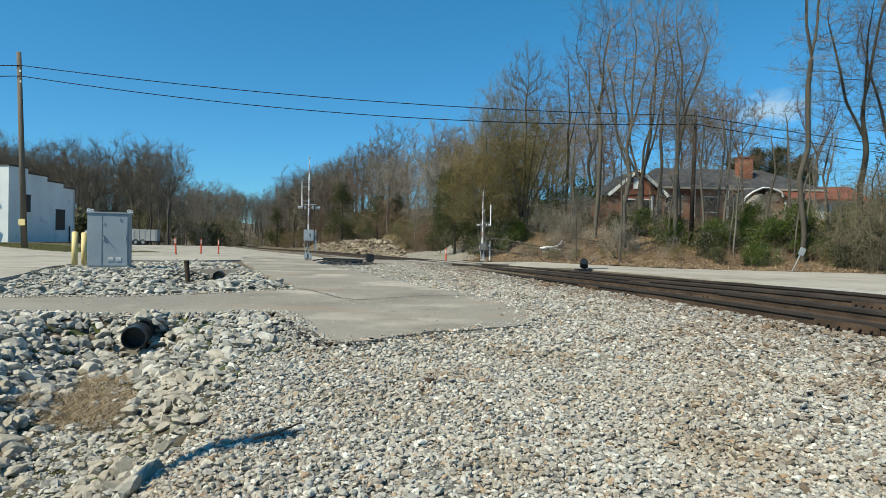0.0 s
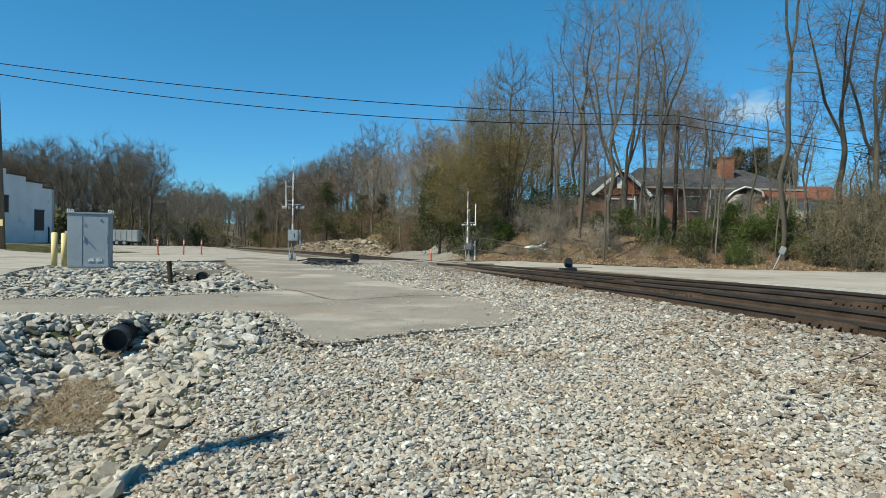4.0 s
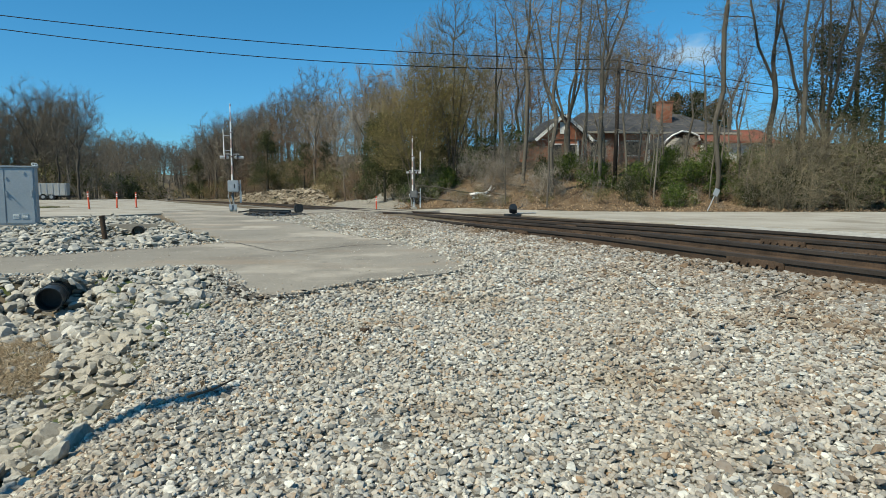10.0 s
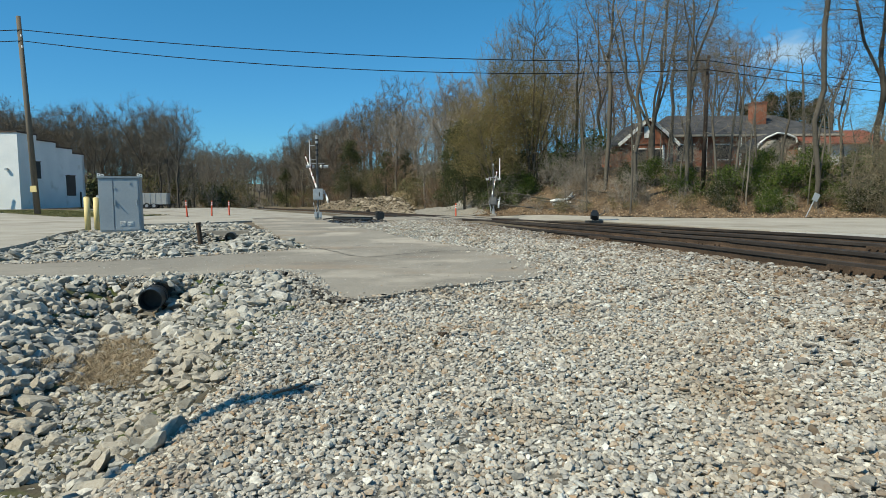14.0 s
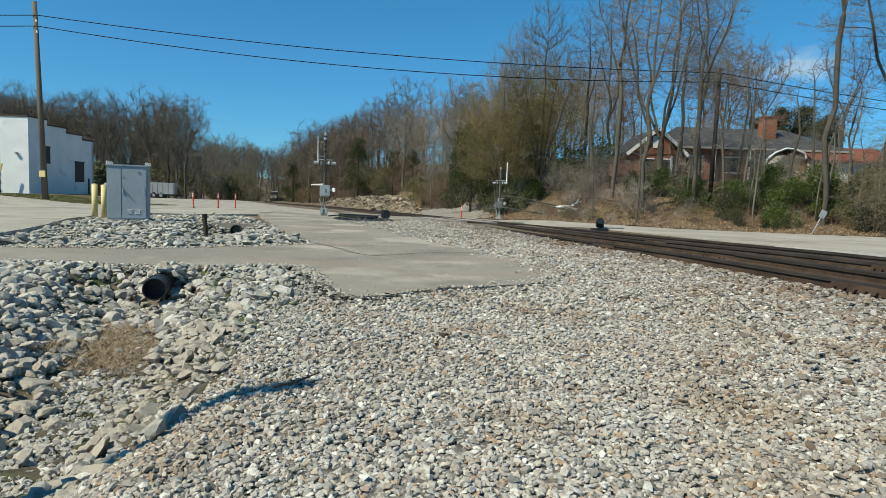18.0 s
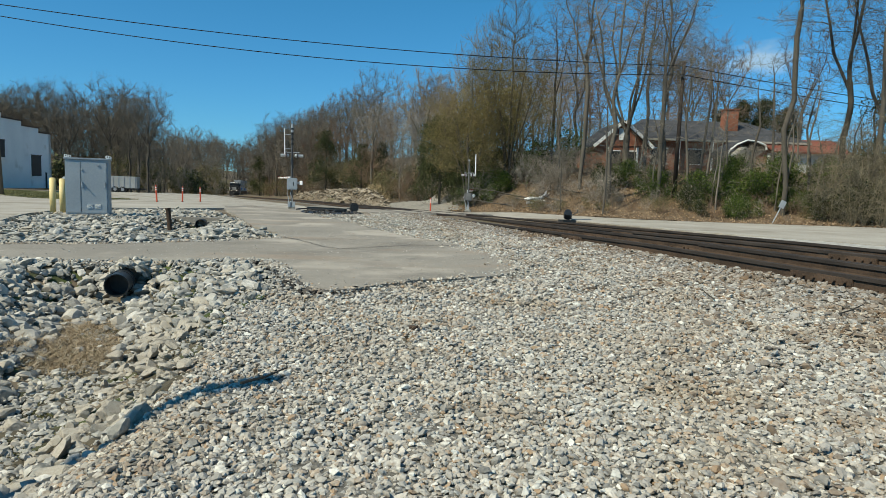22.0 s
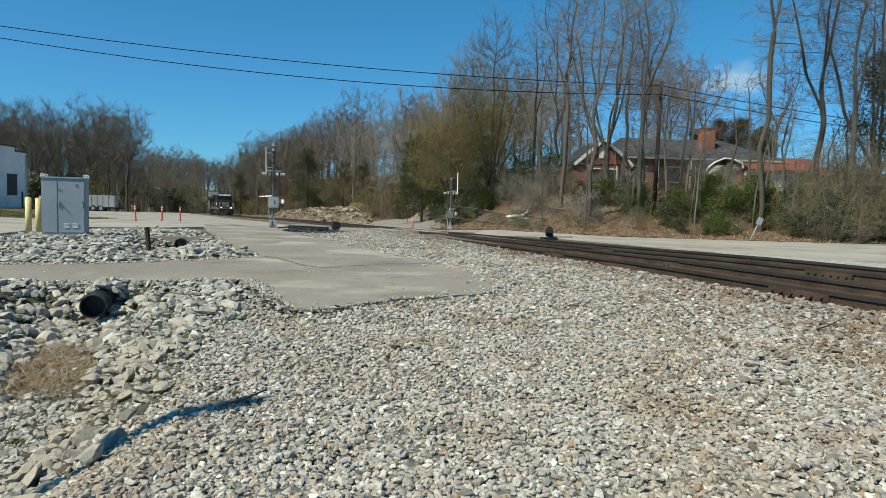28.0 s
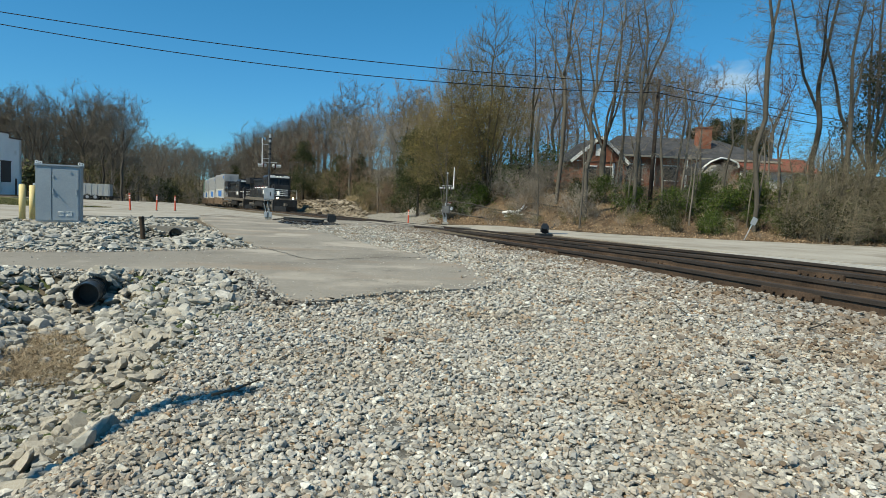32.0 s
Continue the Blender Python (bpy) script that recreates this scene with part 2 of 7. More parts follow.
M_twig_pale = mat("pale_grey_twigs", (0.146, 0.125, 0.084), (0.281, 0.240, 0.164), 1.0, 6, 0.95, 0.0, obj=0.4)
M_twig_red = mat("budding_red_twigs", (0.130, 0.084, 0.056), (0.244, 0.166, 0.112), 1.0, 6, 0.95, 0.0, obj=0.35)
M_twig_gold = mat("golden_budding_twigs", (0.121, 0.098, 0.051), (0.247, 0.195, 0.102), 1.0, 6, 0.95, 0.0, obj=0.35)
M_bud = mat("spring_buds", (0.105, 0.085, 0.028), (0.235, 0.19, 0.065), 0.5, 6, 0.9, 0.0, island=0.5)
M_cedar = mat("cedar_foliage", (0.018, 0.027, 0.010), (0.072, 0.080, 0.027), 0.8, 5, 0.9, 0.0, island=0.4)
M_green = mat("shrub_leaves", (0.026, 0.046, 0.009), (0.100, 0.140, 0.022), 0.8, 5, 0.75, 0.0, island=0.5)
M_olive = mat("olive_undergrowth", (0.05, 0.055, 0.022), (0.13, 0.13, 0.055), 0.8, 5, 0.9, 0.0, island=0.5)
M_dry = mat("dry_grass", (0.30, 0.22, 0.12), (0.50, 0.40, 0.25), 0.8, 5, 0.95, 0.0, island=0.6)
M_grass = mat("verge_grass", (0.10, 0.11, 0.04), (0.22, 0.20, 0.09), 0.8, 8, 0.95, 0.0, island=0.6)
M_cabinet = mat("grey_cabinet_paint", (0.27, 0.31, 0.34), (0.33, 0.37, 0.40), 1.5, 30, 0.5, 0.03)
M_galv = mat("galvanised_steel", (0.38, 0.39, 0.40), (0.52, 0.53, 0.53), 5, 40, 0.45, 0.05, metal=0.5)
M_white = mat("white_paint", (0.70, 0.70, 0.68), (0.82, 0.82, 0.80), 1.2, 20, 0.7, 0.05)
M_palegravel = mat("pale_fine_gravel", (0.27, 0.258, 0.232), (0.46, 0.44, 0.40), 6, 30, 0.95, 0.9, dist=0.03)
M_crumb = mat("broken_asphalt", (0.025, 0.023, 0.021), (0.12, 0.11, 0.097), 10, 50, 0.95, 0.6, island=0.6)
M_yellow = mat("faded_yellow_paint", (0.62, 0.48, 0.20), (0.72, 0.58, 0.28), 3, 30, 0.6, 0.05)
M_black = mat("black_paint", (0.012, 0.012, 0.012), (0.03, 0.03, 0.03), 3, 30, 0.5, 0.05)
M_pipe = mat("black_plastic_pipe", (0.012, 0.014, 0.016), (0.035, 0.038, 0.04), 3, 30, 0.38, 0.05)
M_mast = mat("dark_grey_mast", (0.06, 0.06, 0.06), (0.12, 0.12, 0.12), 4, 30, 0.6, 0.1, metal=0.3)
M_wood = mat("weathered_pole", (0.105, 0.089, 0.070), (0.182, 0.155, 0.123), 2, 20, 0.95, 0.5, stretch=(6, 6, 0.4))
M_darkwood = mat("dark_pole", (0.06, 0.042, 0.035), (0.12, 0.085, 0.07), 2, 20, 0.95, 0.5, stretch=(6, 6, 0.4))
M_red = mat("safety_orange_red", (0.55, 0.07, 0.03), (0.70, 0.11, 0.05), 3, 30, 0.6, 0.0)
M_cable = mat("black_cable", (0.006, 0.006, 0.007), (0.012, 0.012, 0.013), 3, 30, 0.8, 0.0)


# ---- mesh helpers ----
def part(name, bm, material, parent=None, label="", smooth=False):
    """Links a bmesh as one mesh object, under a thing or a part."""
    me = bpy.data.meshes.new(name)
    bm.to_mesh(me)
    bm.free()
    return part_mesh(name, me, material, parent, label, smooth)


def part_mesh(name, me, material, parent=None, label="", smooth=False):
    if material and not me.materials:
        me.materials.append(material)
    if smooth:
        me.polygons.foreach_set("use_smooth", [True] * len(me.polygons))
    ob = new(name, me)
    ob.parent = parent
    if label:
        ob["label"] = label
    return ob


def thing(name, m, label, category, group="", kind=""):
    """A thing as an Empty at its base."""
    ob = new(name)
    ob.empty_display_size = 0.2
    ob.matrix_world = m
    return tagged(ob, label, category, group, kind)


def mesh_np(name, verts, faces):
    """A mesh from arrays of vertices and of equal-sided faces."""
    verts, faces = np.asarray(verts, np.float32), np.asarray(faces, np.int32)
    me = bpy.data.meshes.new(name)
    k = faces.shape[1]
    me.vertices.add(len(verts))
    me.vertices.foreach_set("co", verts.ravel())
    me.loops.add(faces.size)
    me.loops.foreach_set("vertex_index", faces.ravel())
    me.polygons.add(len(faces))
    me.polygons.foreach_set("loop_start", np.arange(0, faces.size, k, dtype=np.int32))
    me.polygons.foreach_set("use_smooth", np.zeros(len(faces), bool))
    me.update(calc_edges=True)
    return me


def bm_box(bm, sx, sy, sz, m=None, bevel=0.0):
    """A box of full sizes sx, sy, sz standing on z = 0 of the pose m."""
    r = bmesh.ops.create_cube(bm, size=1.0, matrix=(m or Matrix()) @ Matrix.Translation((0, 0, sz / 2)) @ Matrix.Diagonal((sx, sy, sz, 1)))
    if bevel:
        edges = {e for v in r["verts"] for e in v.link_edges}
        bmesh.ops.bevel(bm, geom=list(edges), offset=bevel, segments=2, affect="EDGES")
    return bm


def box(sx, sy, sz, m=None, bevel=0.0):
    return bm_box(bmesh.new(), sx, sy, sz, m, bevel)


def bm_cyl(bm, r1, r2, h, m=None, seg=14, cap=True):
    bmesh.ops.create_cone(bm, cap_ends=cap, segments=seg, radius1=r1, radius2=r2, depth=h, matrix=(m or Matrix()) @ Matrix.Translation((0, 0, h / 2)))
    return bm


def cyl(r1, r2, h, m=None, seg=14, cap=True):
    return bm_cyl(bmesh.new(), r1, r2, h, m, seg, cap)


def bm_tube(bm, pts, r, seg=8):
    """A round tube along points."""
    pts = [Vector(p) for p in pts]
    rings = []
    for i, p in enumerate(pts):
        d = (pts[min(i + 1, len(pts) - 1)] - pts[max(i - 1, 0)]).normalized()
        u = d.orthogonal().normalized() if abs(d.z) > 0.99 else d.cross(Vector((0, 0, 1))).normalized()
        v = d.cross(u)
        rr = r[i] if isinstance(r, (list, tuple)) else r
        rings.append([bm.verts.new(p + rr * (math.cos(2 * math.pi * k / seg) * u + math.sin(2 * math.pi * k / seg) * v)) for k in range(seg)])
    for a, b in zip(rings, rings[1:]):
        for k in range(seg):
            bm.faces.new((a[k], a[(k + 1) % seg], b[(k + 1) % seg], b[k]))
    bm.faces.new(rings[0][::-1])
    bm.faces.new(rings[-1])
    return bm


def tube(pts, r, seg=8):
    return bm_tube(bmesh.new(), pts, r, seg)


def prism(poly, h, m=None):
    """A plan outline raised by h."""
    bm = bmesh.new()
    f = bm.faces.new([bm.verts.new((*p, 0)) if len(p) == 2 else bm.verts.new(p) for p in poly])
    up = bmesh.ops.extrude_face_region(bm, geom=[f])["geom"]
    bmesh.ops.translate(bm, vec=(0, 0, h), verts=[v for v in up if isinstance(v, bmesh.types.BMVert)])
    bmesh.ops.recalc_face_normals(bm, faces=bm.faces)
    if m:
        bm.transform(m)
    return bm


# ---- the lie of the land ----
TRACK_Y = [-60, -30, 8, 16.5, 35, 55, 79, 95, 127, 176, 230, 268, 300, 350, 420, 520, 640]
TRACK_X = [33, 22, 9.2, 6.35, -0.1, -6.5, -14.5, -21.4, -35.2, -53.8, -69.6, -80.0, -87, -93, -95, -88, -70]


def smooth_curve(ys, xs):
    """A natural-looking curve through a few plan stations."""
    yy = np.arange(ys[0], ys[-1], 1.0)
    xx = np.interp(yy, ys, xs)
    for _ in range(6):
        k = np.ones(13) / 13
        pad = np.concatenate([xx[0] - (xx[1] - xx[0]) * np.arange(6, 0, -1), xx, xx[-1] + (xx[-1] - xx[-2]) * np.arange(1, 7)])
        xx = np.convolve(pad, k, "valid")
    return yy, xx


TY, TX = smooth_curve(TRACK_Y, TRACK_X)
TS = np.gradient(TX, TY)


def rail_z(y):
    y = np.asarray(y, float)
    return 0.25 - 0.015 * np.clip(y - 13, 0, 320)


def main_x(y):
    return np.interp(y, TY, TX)


def side_off(y):
    """How far the near track lies from the main one, square to it."""
    return 2.6 * np.clip((58 - np.asarray(y, float)) / 42, 0, 1.5) ** 1.15


def track_point(y, off, z=0.0):
    """A point at plan station y, off metres to the far side of the main track's middle line."""
    s = float(np.interp(y, TY, TS))
    n = 1 / math.hypot(1, s)
    return Vector((float(main_x(y)) + off * n, y - off * s * n, float(rail_z(y)) + z))


def sstep(a, b, v):
    t = np.clip((v - a) / (b - a), 0, 1)
    return t * t * (3 - 2 * t)


def seg_dist(x, y, pts):
    """Distance to a broken line in plan."""
    best = np.full(np.shape(x), 1e9)
    for (ax, ay), (bx, by) in zip(pts, pts[1:]):
        dx, dy = bx - ax, by - ay
        t = np.clip(((x - ax) * dx + (y - ay) * dy) / (dx * dx + dy * dy), 0, 1)
        best = np.minimum(best, np.hypot(x - ax - t * dx, y - ay - t * dy))
    return best


DITCH = [(-3.95, 7.5), (-3.3, 6.2), (-2.85, 5.1), (-2.52, 4.3), (-2.38, 3.6), (-2.3, 3.0), (-2.35, 2.2), (-3.2, -4)]
DITCH2 = [(-7.0, 19.2), (-6.7, 17.0), (-6.2, 14.8)]
BANK_X = [-200, -60, -30, -10, 0, 5, 12, 20, 30, 60, 200]
BANK_Y = [420, 172, 108, 65, 54, 38.6, 33.0, 31, 29.5, 25, 10]


def ground_z(x, y):
    x, y = np.asarray(x, float), np.asarray(y, float)
    d = (x - main_x(y)) * 0.94
    bed = rail_z(y) - 0.23
    left = 0.35 * sstep(-21, -27, x) * sstep(20, 38, y) + np.minimum(0, -0.0155 * (y - 31))
    z = np.where(d > -4, bed, bed + (left - bed) * sstep(-5, -12, d))
    z = np.where(y < 28, np.maximum(bed * sstep(-9.5, -3.5, d), 0) * 1.0 + 0 * z, z * sstep(26, 34, y))
    far = y - np.interp(x, BANK_X, BANK_Y)
    z = z + sstep(np.where(y > 58, 10, 3.5), np.where(y > 58, 24, 11), d) * (3.1 * sstep(0, 15, far) + 7.0 * sstep(14, 90, far))
    z = z + 9.0 * sstep(325, 400, y) * sstep(9, 26, np.abs(d))
    z = z + 11.0 * sstep(-22, -95, d) * sstep(88, 165, y)
    z = z + 1.5 * sstep(3.1, 5.4, d) * sstep(0.4, -1.0, x + 0.065 * y) * sstep(44, 48, y) * (1 - 0.7 * sstep(95, 130, y))
    z = z + 0.28 * sstep(2.6, 6, d) * sstep(28, 38, y) * (1 - sstep(80, 110, y)) + 0.45 * sstep(4, 11, d) * sstep(43, 58, y) * (1 - sstep(80, 110, y))
    z = z - 0.42 * sstep(1.2, 0.2, seg_dist(x, y, DITCH)) - 0.35 * sstep(1.1, 0.3, seg_dist(x, y, DITCH2))
    return z


def gz(x, y):
    return float(ground_z(x, y))


# ---- ground ----
def grid_mesh(name, xs, ys, lift=0.0, keep=None, rough=0.0, seed=3):
    gx, gy = np.meshgrid(xs, ys)
    gzz = ground_z(gx, gy) + lift
    if rough:
        gzz = gzz + np.random.RandomState(seed).uniform(-rough, rough, gx.shape)
    v = np.stack([gx, gy, gzz], -1).reshape(-1, 3)
    n = len(xs)
    i, j = np.meshgrid(np.arange(n - 1), np.arange(len(ys) - 1))
    a = (j * n + i).ravel()
    f = np.stack([a, a + 1, a + n + 1, a + n], -1)
    if keep is not None:
        c = v[f].mean(1)
        f = f[keep(c[:, 0], c[:, 1])]
    used = np.unique(f)
    back = np.full(len(v), -1)
    back[used] = np.arange(len(used))
    return mesh_np(name, v[used], back[f])


def inside(poly):
    """A test for plan points in an outline."""
    px, py = np.array(poly, float).T

    def test(x, y):
        hit = np.zeros(np.shape(x), bool)
        j = len(px) - 1
        for i in range(len(px)):
            cross = (py[i] > y) != (py[j] > y)
            with np.errstate(divide="ignore", invalid="ignore"):
                xi = (px[j] - px[i]) * (y - py[i]) / (py[j] - py[i]) + px[i]
            hit ^= cross & (x < xi)
            j = i
        return hit
    return test


def spaced(lo, mid_lo, mid_hi, hi, step, grow=1.12):
    mid = list(np.arange(mid_lo, mid_hi + 0.001, step))
    a, s = [], step
    while mid_hi + sum(a) < hi:
        s *= grow
        a.append(s)
    up = list(mid_hi + np.cumsum(a))
    b, s = [], step
    while mid_lo - sum(b) > lo:
        s *= grow
        b.append(s)
    return np.array(sorted(mid_lo - np.cumsum(b)) + mid + up)


ground = part_mesh("ground", grid_mesh("ground", spaced(-1500, -12, 34, 1500, 0.4, 1.06), spaced(-900, -4, 48, 2500, 0.4, 1.06), -0.02), M_ground, None, "", True)
tagged(ground, "brown soil with leaf litter and sparse grass", "ground", "", "structure")

APRON = [(-1.1, 6.5), (-0.8, 6.84), (-0.5, 7.16), (-0.1, 7.55), (0.55, 7.95), (1.25, 8.5), (1.45, 9.4), (1.35, 10.8), (0.68, 12.4), (-0.38, 14.4), (-1.3, 16.6), (-2.4, 19.6), (-3.6, 22.0), (-4.4, 24.5), (-4.9, 26.5), (-5.6, 29.4), (-3.4, 33.0), (-2.7, 36.4), (-9.5, 37.5), (-9.8, 30), (-8.6, 27.2), (-7.2, 23.5), (-5.94, 20.26), (-4.6, 16.8), (-3.5, 14.6), (-2.99, 13.26), (-4.0, 12.1), (-5.4, 11.0), (-7.25, 10.36), (-12, 9.6), (-20, 8.0), (-20, 6.3), (-12, 7.6), (-6.4, 8.5), (-5.3, 8.55), (-4.45, 8.48), (-3.4, 8.62), (-3.1, 9.0), (-2.35, 9.2), (-2.03, 8.55), (-1.52, 7.3), (-1.24, 6.7)]


def slab(name, poly, lift, material, label, category, jitter=0.0, seed=1, step=0.5, thick=0.10, cell=1.5):
    """A thin slab with a slightly ragged edge that follows the land."""
    rnd = random.Random(seed)
    pts = []
    for (ax, ay), (bx, by) in zip(poly, poly[1:] + poly[:1]):
        n = max(1, int(math.hypot(bx - ax, by - ay) / step))
        for k in range(n):
            t = k / n
            pts.append((ax + (bx - ax) * t + rnd.uniform(-jitter, jitter), ay + (by - ay) * t + rnd.uniform(-jitter, jitter)))
    bm = bmesh.new()
    bm.faces.new([bm.verts.new((x, y, 0)) for x, y in pts])
    for axis in (0, 1):
        lo, hi = min(q[axis] for q in pts), max(q[axis] for q in pts)
        n = int((hi - lo) / cell)
        for k in range(1, n):
            at = [0.0, 0.0, 0.0]
            at[axis] = lo + (hi - lo) * k / n
            nrm = (1, 0, 0) if axis == 0 else (0, 1, 0)
            bmesh.ops.bisect_plane(bm, geom=list(bm.verts) + list(bm.edges) + list(bm.faces), plane_co=at, plane_no=nrm)
    top = [v for v in bmesh.ops.extrude_face_region(bm, geom=list(bm.faces))["geom"] if isinstance(v, bmesh.types.BMVert)]
    for v in bm.verts:
        v.co.z = gz(v.co.x, v.co.y) + lift - thick
    for v in top:
        v.co.z += thick
    bmesh.ops.recalc_face_normals(bm, faces=bm.faces)
    return tagged(part(name, bm, material), label, category, "", "structure")


apron = slab("pavement", APRON, 0.045, M_asphalt, "worn pale grey asphalt apron with a ragged edge and a long dark line", "pavement", 0.085, 1, 0.3)
slab("road", [(-8.95, 11.5), (-9.44, 13.27), (-10.05, 14.95), (-11.32, 17.87), (-11.95, 20.3), (-12.3, 25.0), (-10, 26.3), (-8.8, 28.0), (-9.9, 31), (-9.6, 37.4), (-4.6, 37.2), (-6.6, 42), (-14.0, 62), (-24, 86), (-32, 90), (-34, 60), (-28, 35), (-60, 33), (-60, 12), (-14, 10.2), (-9.3, 10.55)], 0.05, M_concrete, "pale concrete yard and road beside the crossing", "road", 0.04, 2, 0.8)
slab("road", [(-1.2, 36.6), (2.2, 36.0), (3.6, 33.0), (6.6, 25.5), (9.0, 20.2), (11.6, 17.1), (15.6, 10), (21, 0), (60, -6), (60, 18), (31, 28.5), (20, 30.4), (12, 32.3), (6.5, 35.5), (3.5, 38.8), (0.5, 43.5), (-4.5, 45.5)], 0.02, M_concrete, "pale gravelled road along the far side of the railway", "road", 0.08, 4, 0.8)


def kerb_stone(a, b, z0, z1, parent):
    """One length of a worn concrete kerb between two plan points."""
    dx, dy = b[0] - a[0], b[1] - a[1]
    bm = box(math.hypot(dx, dy) - 0.03, 0.16, z1 - z0, pose((a[0] + b[0]) / 2, (a[1] + b[1]) / 2, z0, 0, 0, math.degrees(math.atan2(dy, dx))), 0.025)
    return part("kerb_stone", bm, M_concrete, parent)


kerb = thing("kerb", Matrix(), "worn pale concrete kerb along the yard edge", "kerb", "", "structure")
KERB = [(-8.86, 11.5), (-9.12, 12.4), (-9.38, 13.27), (-9.68, 14.1), (-9.99, 14.95), (-10.42, 15.9), (-10.85, 16.9), (-11.26, 17.87), (-11.58, 19.1), (-11.89, 20.3)]
for a, b in zip(KERB, KERB[1:]):
    kerb_stone(a, b, -0.15, 0.12, kerb)


LITTER = [(0.5, 45), (3.5, 39.4), (6.5, 36), (12, 32.7), (20, 30.8), (31, 28.9), (40, 27), (40, 44), (20, 47), (4, 52)]
in_litter = inside(LITTER)
tagged(part_mesh("leaf_bank", grid_mesh("leaf_bank", np.arange(0, 41, 0.4), np.arange(26, 53, 0.4), 0.015, in_litter, 0.03), M_litter), "bank covered with dry brown fallen leaves", "leaf litter", "", "structure")


# ---- railway ----
def rail_line(off, y0, y1, step=1.5):
    ys = np.arange(y0, y1 + 0.01, step)
    return [track_point(y, float(off(y)) if callable(off) else off) for y in ys]


PROFILE = [(-0.075, -0.18), (-0.075, -0.165), (-0.012, -0.145), (-0.012, -0.065), (-0.036, -0.055), (-0.036, -0.006), (-0.028, 0.0), (0.028, 0.0), (0.036, -0.006), (0.036, -0.055), (0.012, -0.065), (0.012, -0.145), (0.075, -0.165), (0.075, -0.18)]


def rail(pts, parent):
    v, f, n = [], [], len(PROFILE)
    for i, p in enumerate(pts):
        d = (pts[min(i + 1, len(pts) - 1)] - pts[max(i - 1, 0)])
        u = Vector((d.y, -d.x, 0)).normalized()
        v += [p + u * a + Vector((0, 0, b)) for a, b in PROFILE]
    for i in range(len(pts) - 1):
        for k in range(n):
            f.append((i * n + k, (i + 1) * n + k, (i + 1) * n + (k + 1) % n, i * n + (k + 1) % n))
    me = mesh_np("rail", [tuple(q) for q in v], f)
    me.materials.append(M_rust)
    me.materials.append(M_railhead)
    # head faces take the dark colour, shadow bands painted with them
    for p in me.polygons:
        if 3 <= p.index % n <= 9:
            p.material_index = 1
    return part_mesh("rail", me, None, parent, "rusty steel rail with a worn head darkened for shade")


main_track = thing("railway_track", Matrix(), "rusty main line railway track on ballast", "railway track", "", "structure")
side_track = thing("railway_track", Matrix(), "rusty siding track that joins the main line", "railway track", "", "structure")
G = 0.755
for s in (-G, G):
    rail(rail_line(s, -30, 330), main_track)
rail(rail_line(lambda y: -side_off(y) - G, -20, 56), side_track)
rail(rail_line(lambda y: -side_off(y) + G, -20, 40), side_track)
# inner guard rails and stock rails beside the running rails at the turnout
rail(rail_line(lambda y: -side_off(y) + G - 0.16, 4, 14), side_track)
rail(rail_line(lambda y: -G + 0.14, 6, 15), main_track)



def tie_mesh(length):
    bm = box(length, 0.22, 0.17, pose(0, 0, -0.17), 0.012)
    me = bpy.data.meshes.new("tie")
    bm.to_mesh(me)
    bm.free()
    me.materials.append(M_tie)
    return me


tie_short, tie_long = tie_mesh(2.6), tie_mesh(5.4)
rnd = random.Random(5)


def lay_tie(me, y, off, parent):
    p = track_point(y, off, -0.195 + rnd.uniform(-0.012, 0.006))
    s = float(np.interp(y, TY, TS))
    ob = part_mesh("tie", me, None, parent)
    ob.matrix_local = pose(*p, 0, 0, math.degrees(math.atan(-s)) + rnd.uniform(-0.8, 0.8))
    return ob


y = -4.0
while y < 120:
    so = float(side_off(y))
    if so > 2.75:
        lay_tie(tie_short, y, rnd.uniform(-0.05, 0.05), main_track)
        lay_tie(tie_short, y, -so + rnd.uniform(-0.05, 0.05), side_track)
    elif so > 0.25:
        lay_tie(tie_long, y, -so / 2, side_track)
    else:
        lay_tie(tie_short, y, 0, main_track)
    y += 0.53 * 0.94

# ballast bed under both tracks
bl_v, bl_f = [], []
ys = np.arange(-30, 331, 1.0)
for i, yy in enumerate(ys):
    so = float(side_off(yy))
    for off, dz in ((-so - 3.6, -0.42), (-so - 1.75, -0.215), (-so, -0.205), (1.6, -0.205), (2.9, -0.34)):
        p = track_point(float(yy), off, dz)
        bl_v.append(tuple(p))
for i in range(len(ys) - 1):
    for k in range(4):
        a = i * 5 + k
        bl_f.append((a, a + 1, a + 6, a + 5))
tagged(part_mesh("ballast_bed", mesh_np("ballast_bed", bl_v, bl_f), M_shaded_gravelbed), "grey stone ballast bed under the rails", "ballast", "", "structure")
crossing = slab("crossing_deck", [tuple(track_point(yy, o))[:2] for yy, o in ((31.5, -4.6), (31.2, 2.2), (38.0, 2.2), (38.0, -4.6))], 0.22, M_asphalt, "asphalt deck of the level crossing between the rails", "crossing", 0, 3, 2.0)
for v in crossing.data.vertices:
    v.co.z = float(rail_z(v.co.y)) + (-0.02 if v.co.z > gz(v.co.x, v.co.y) + 0.16 else -0.2)


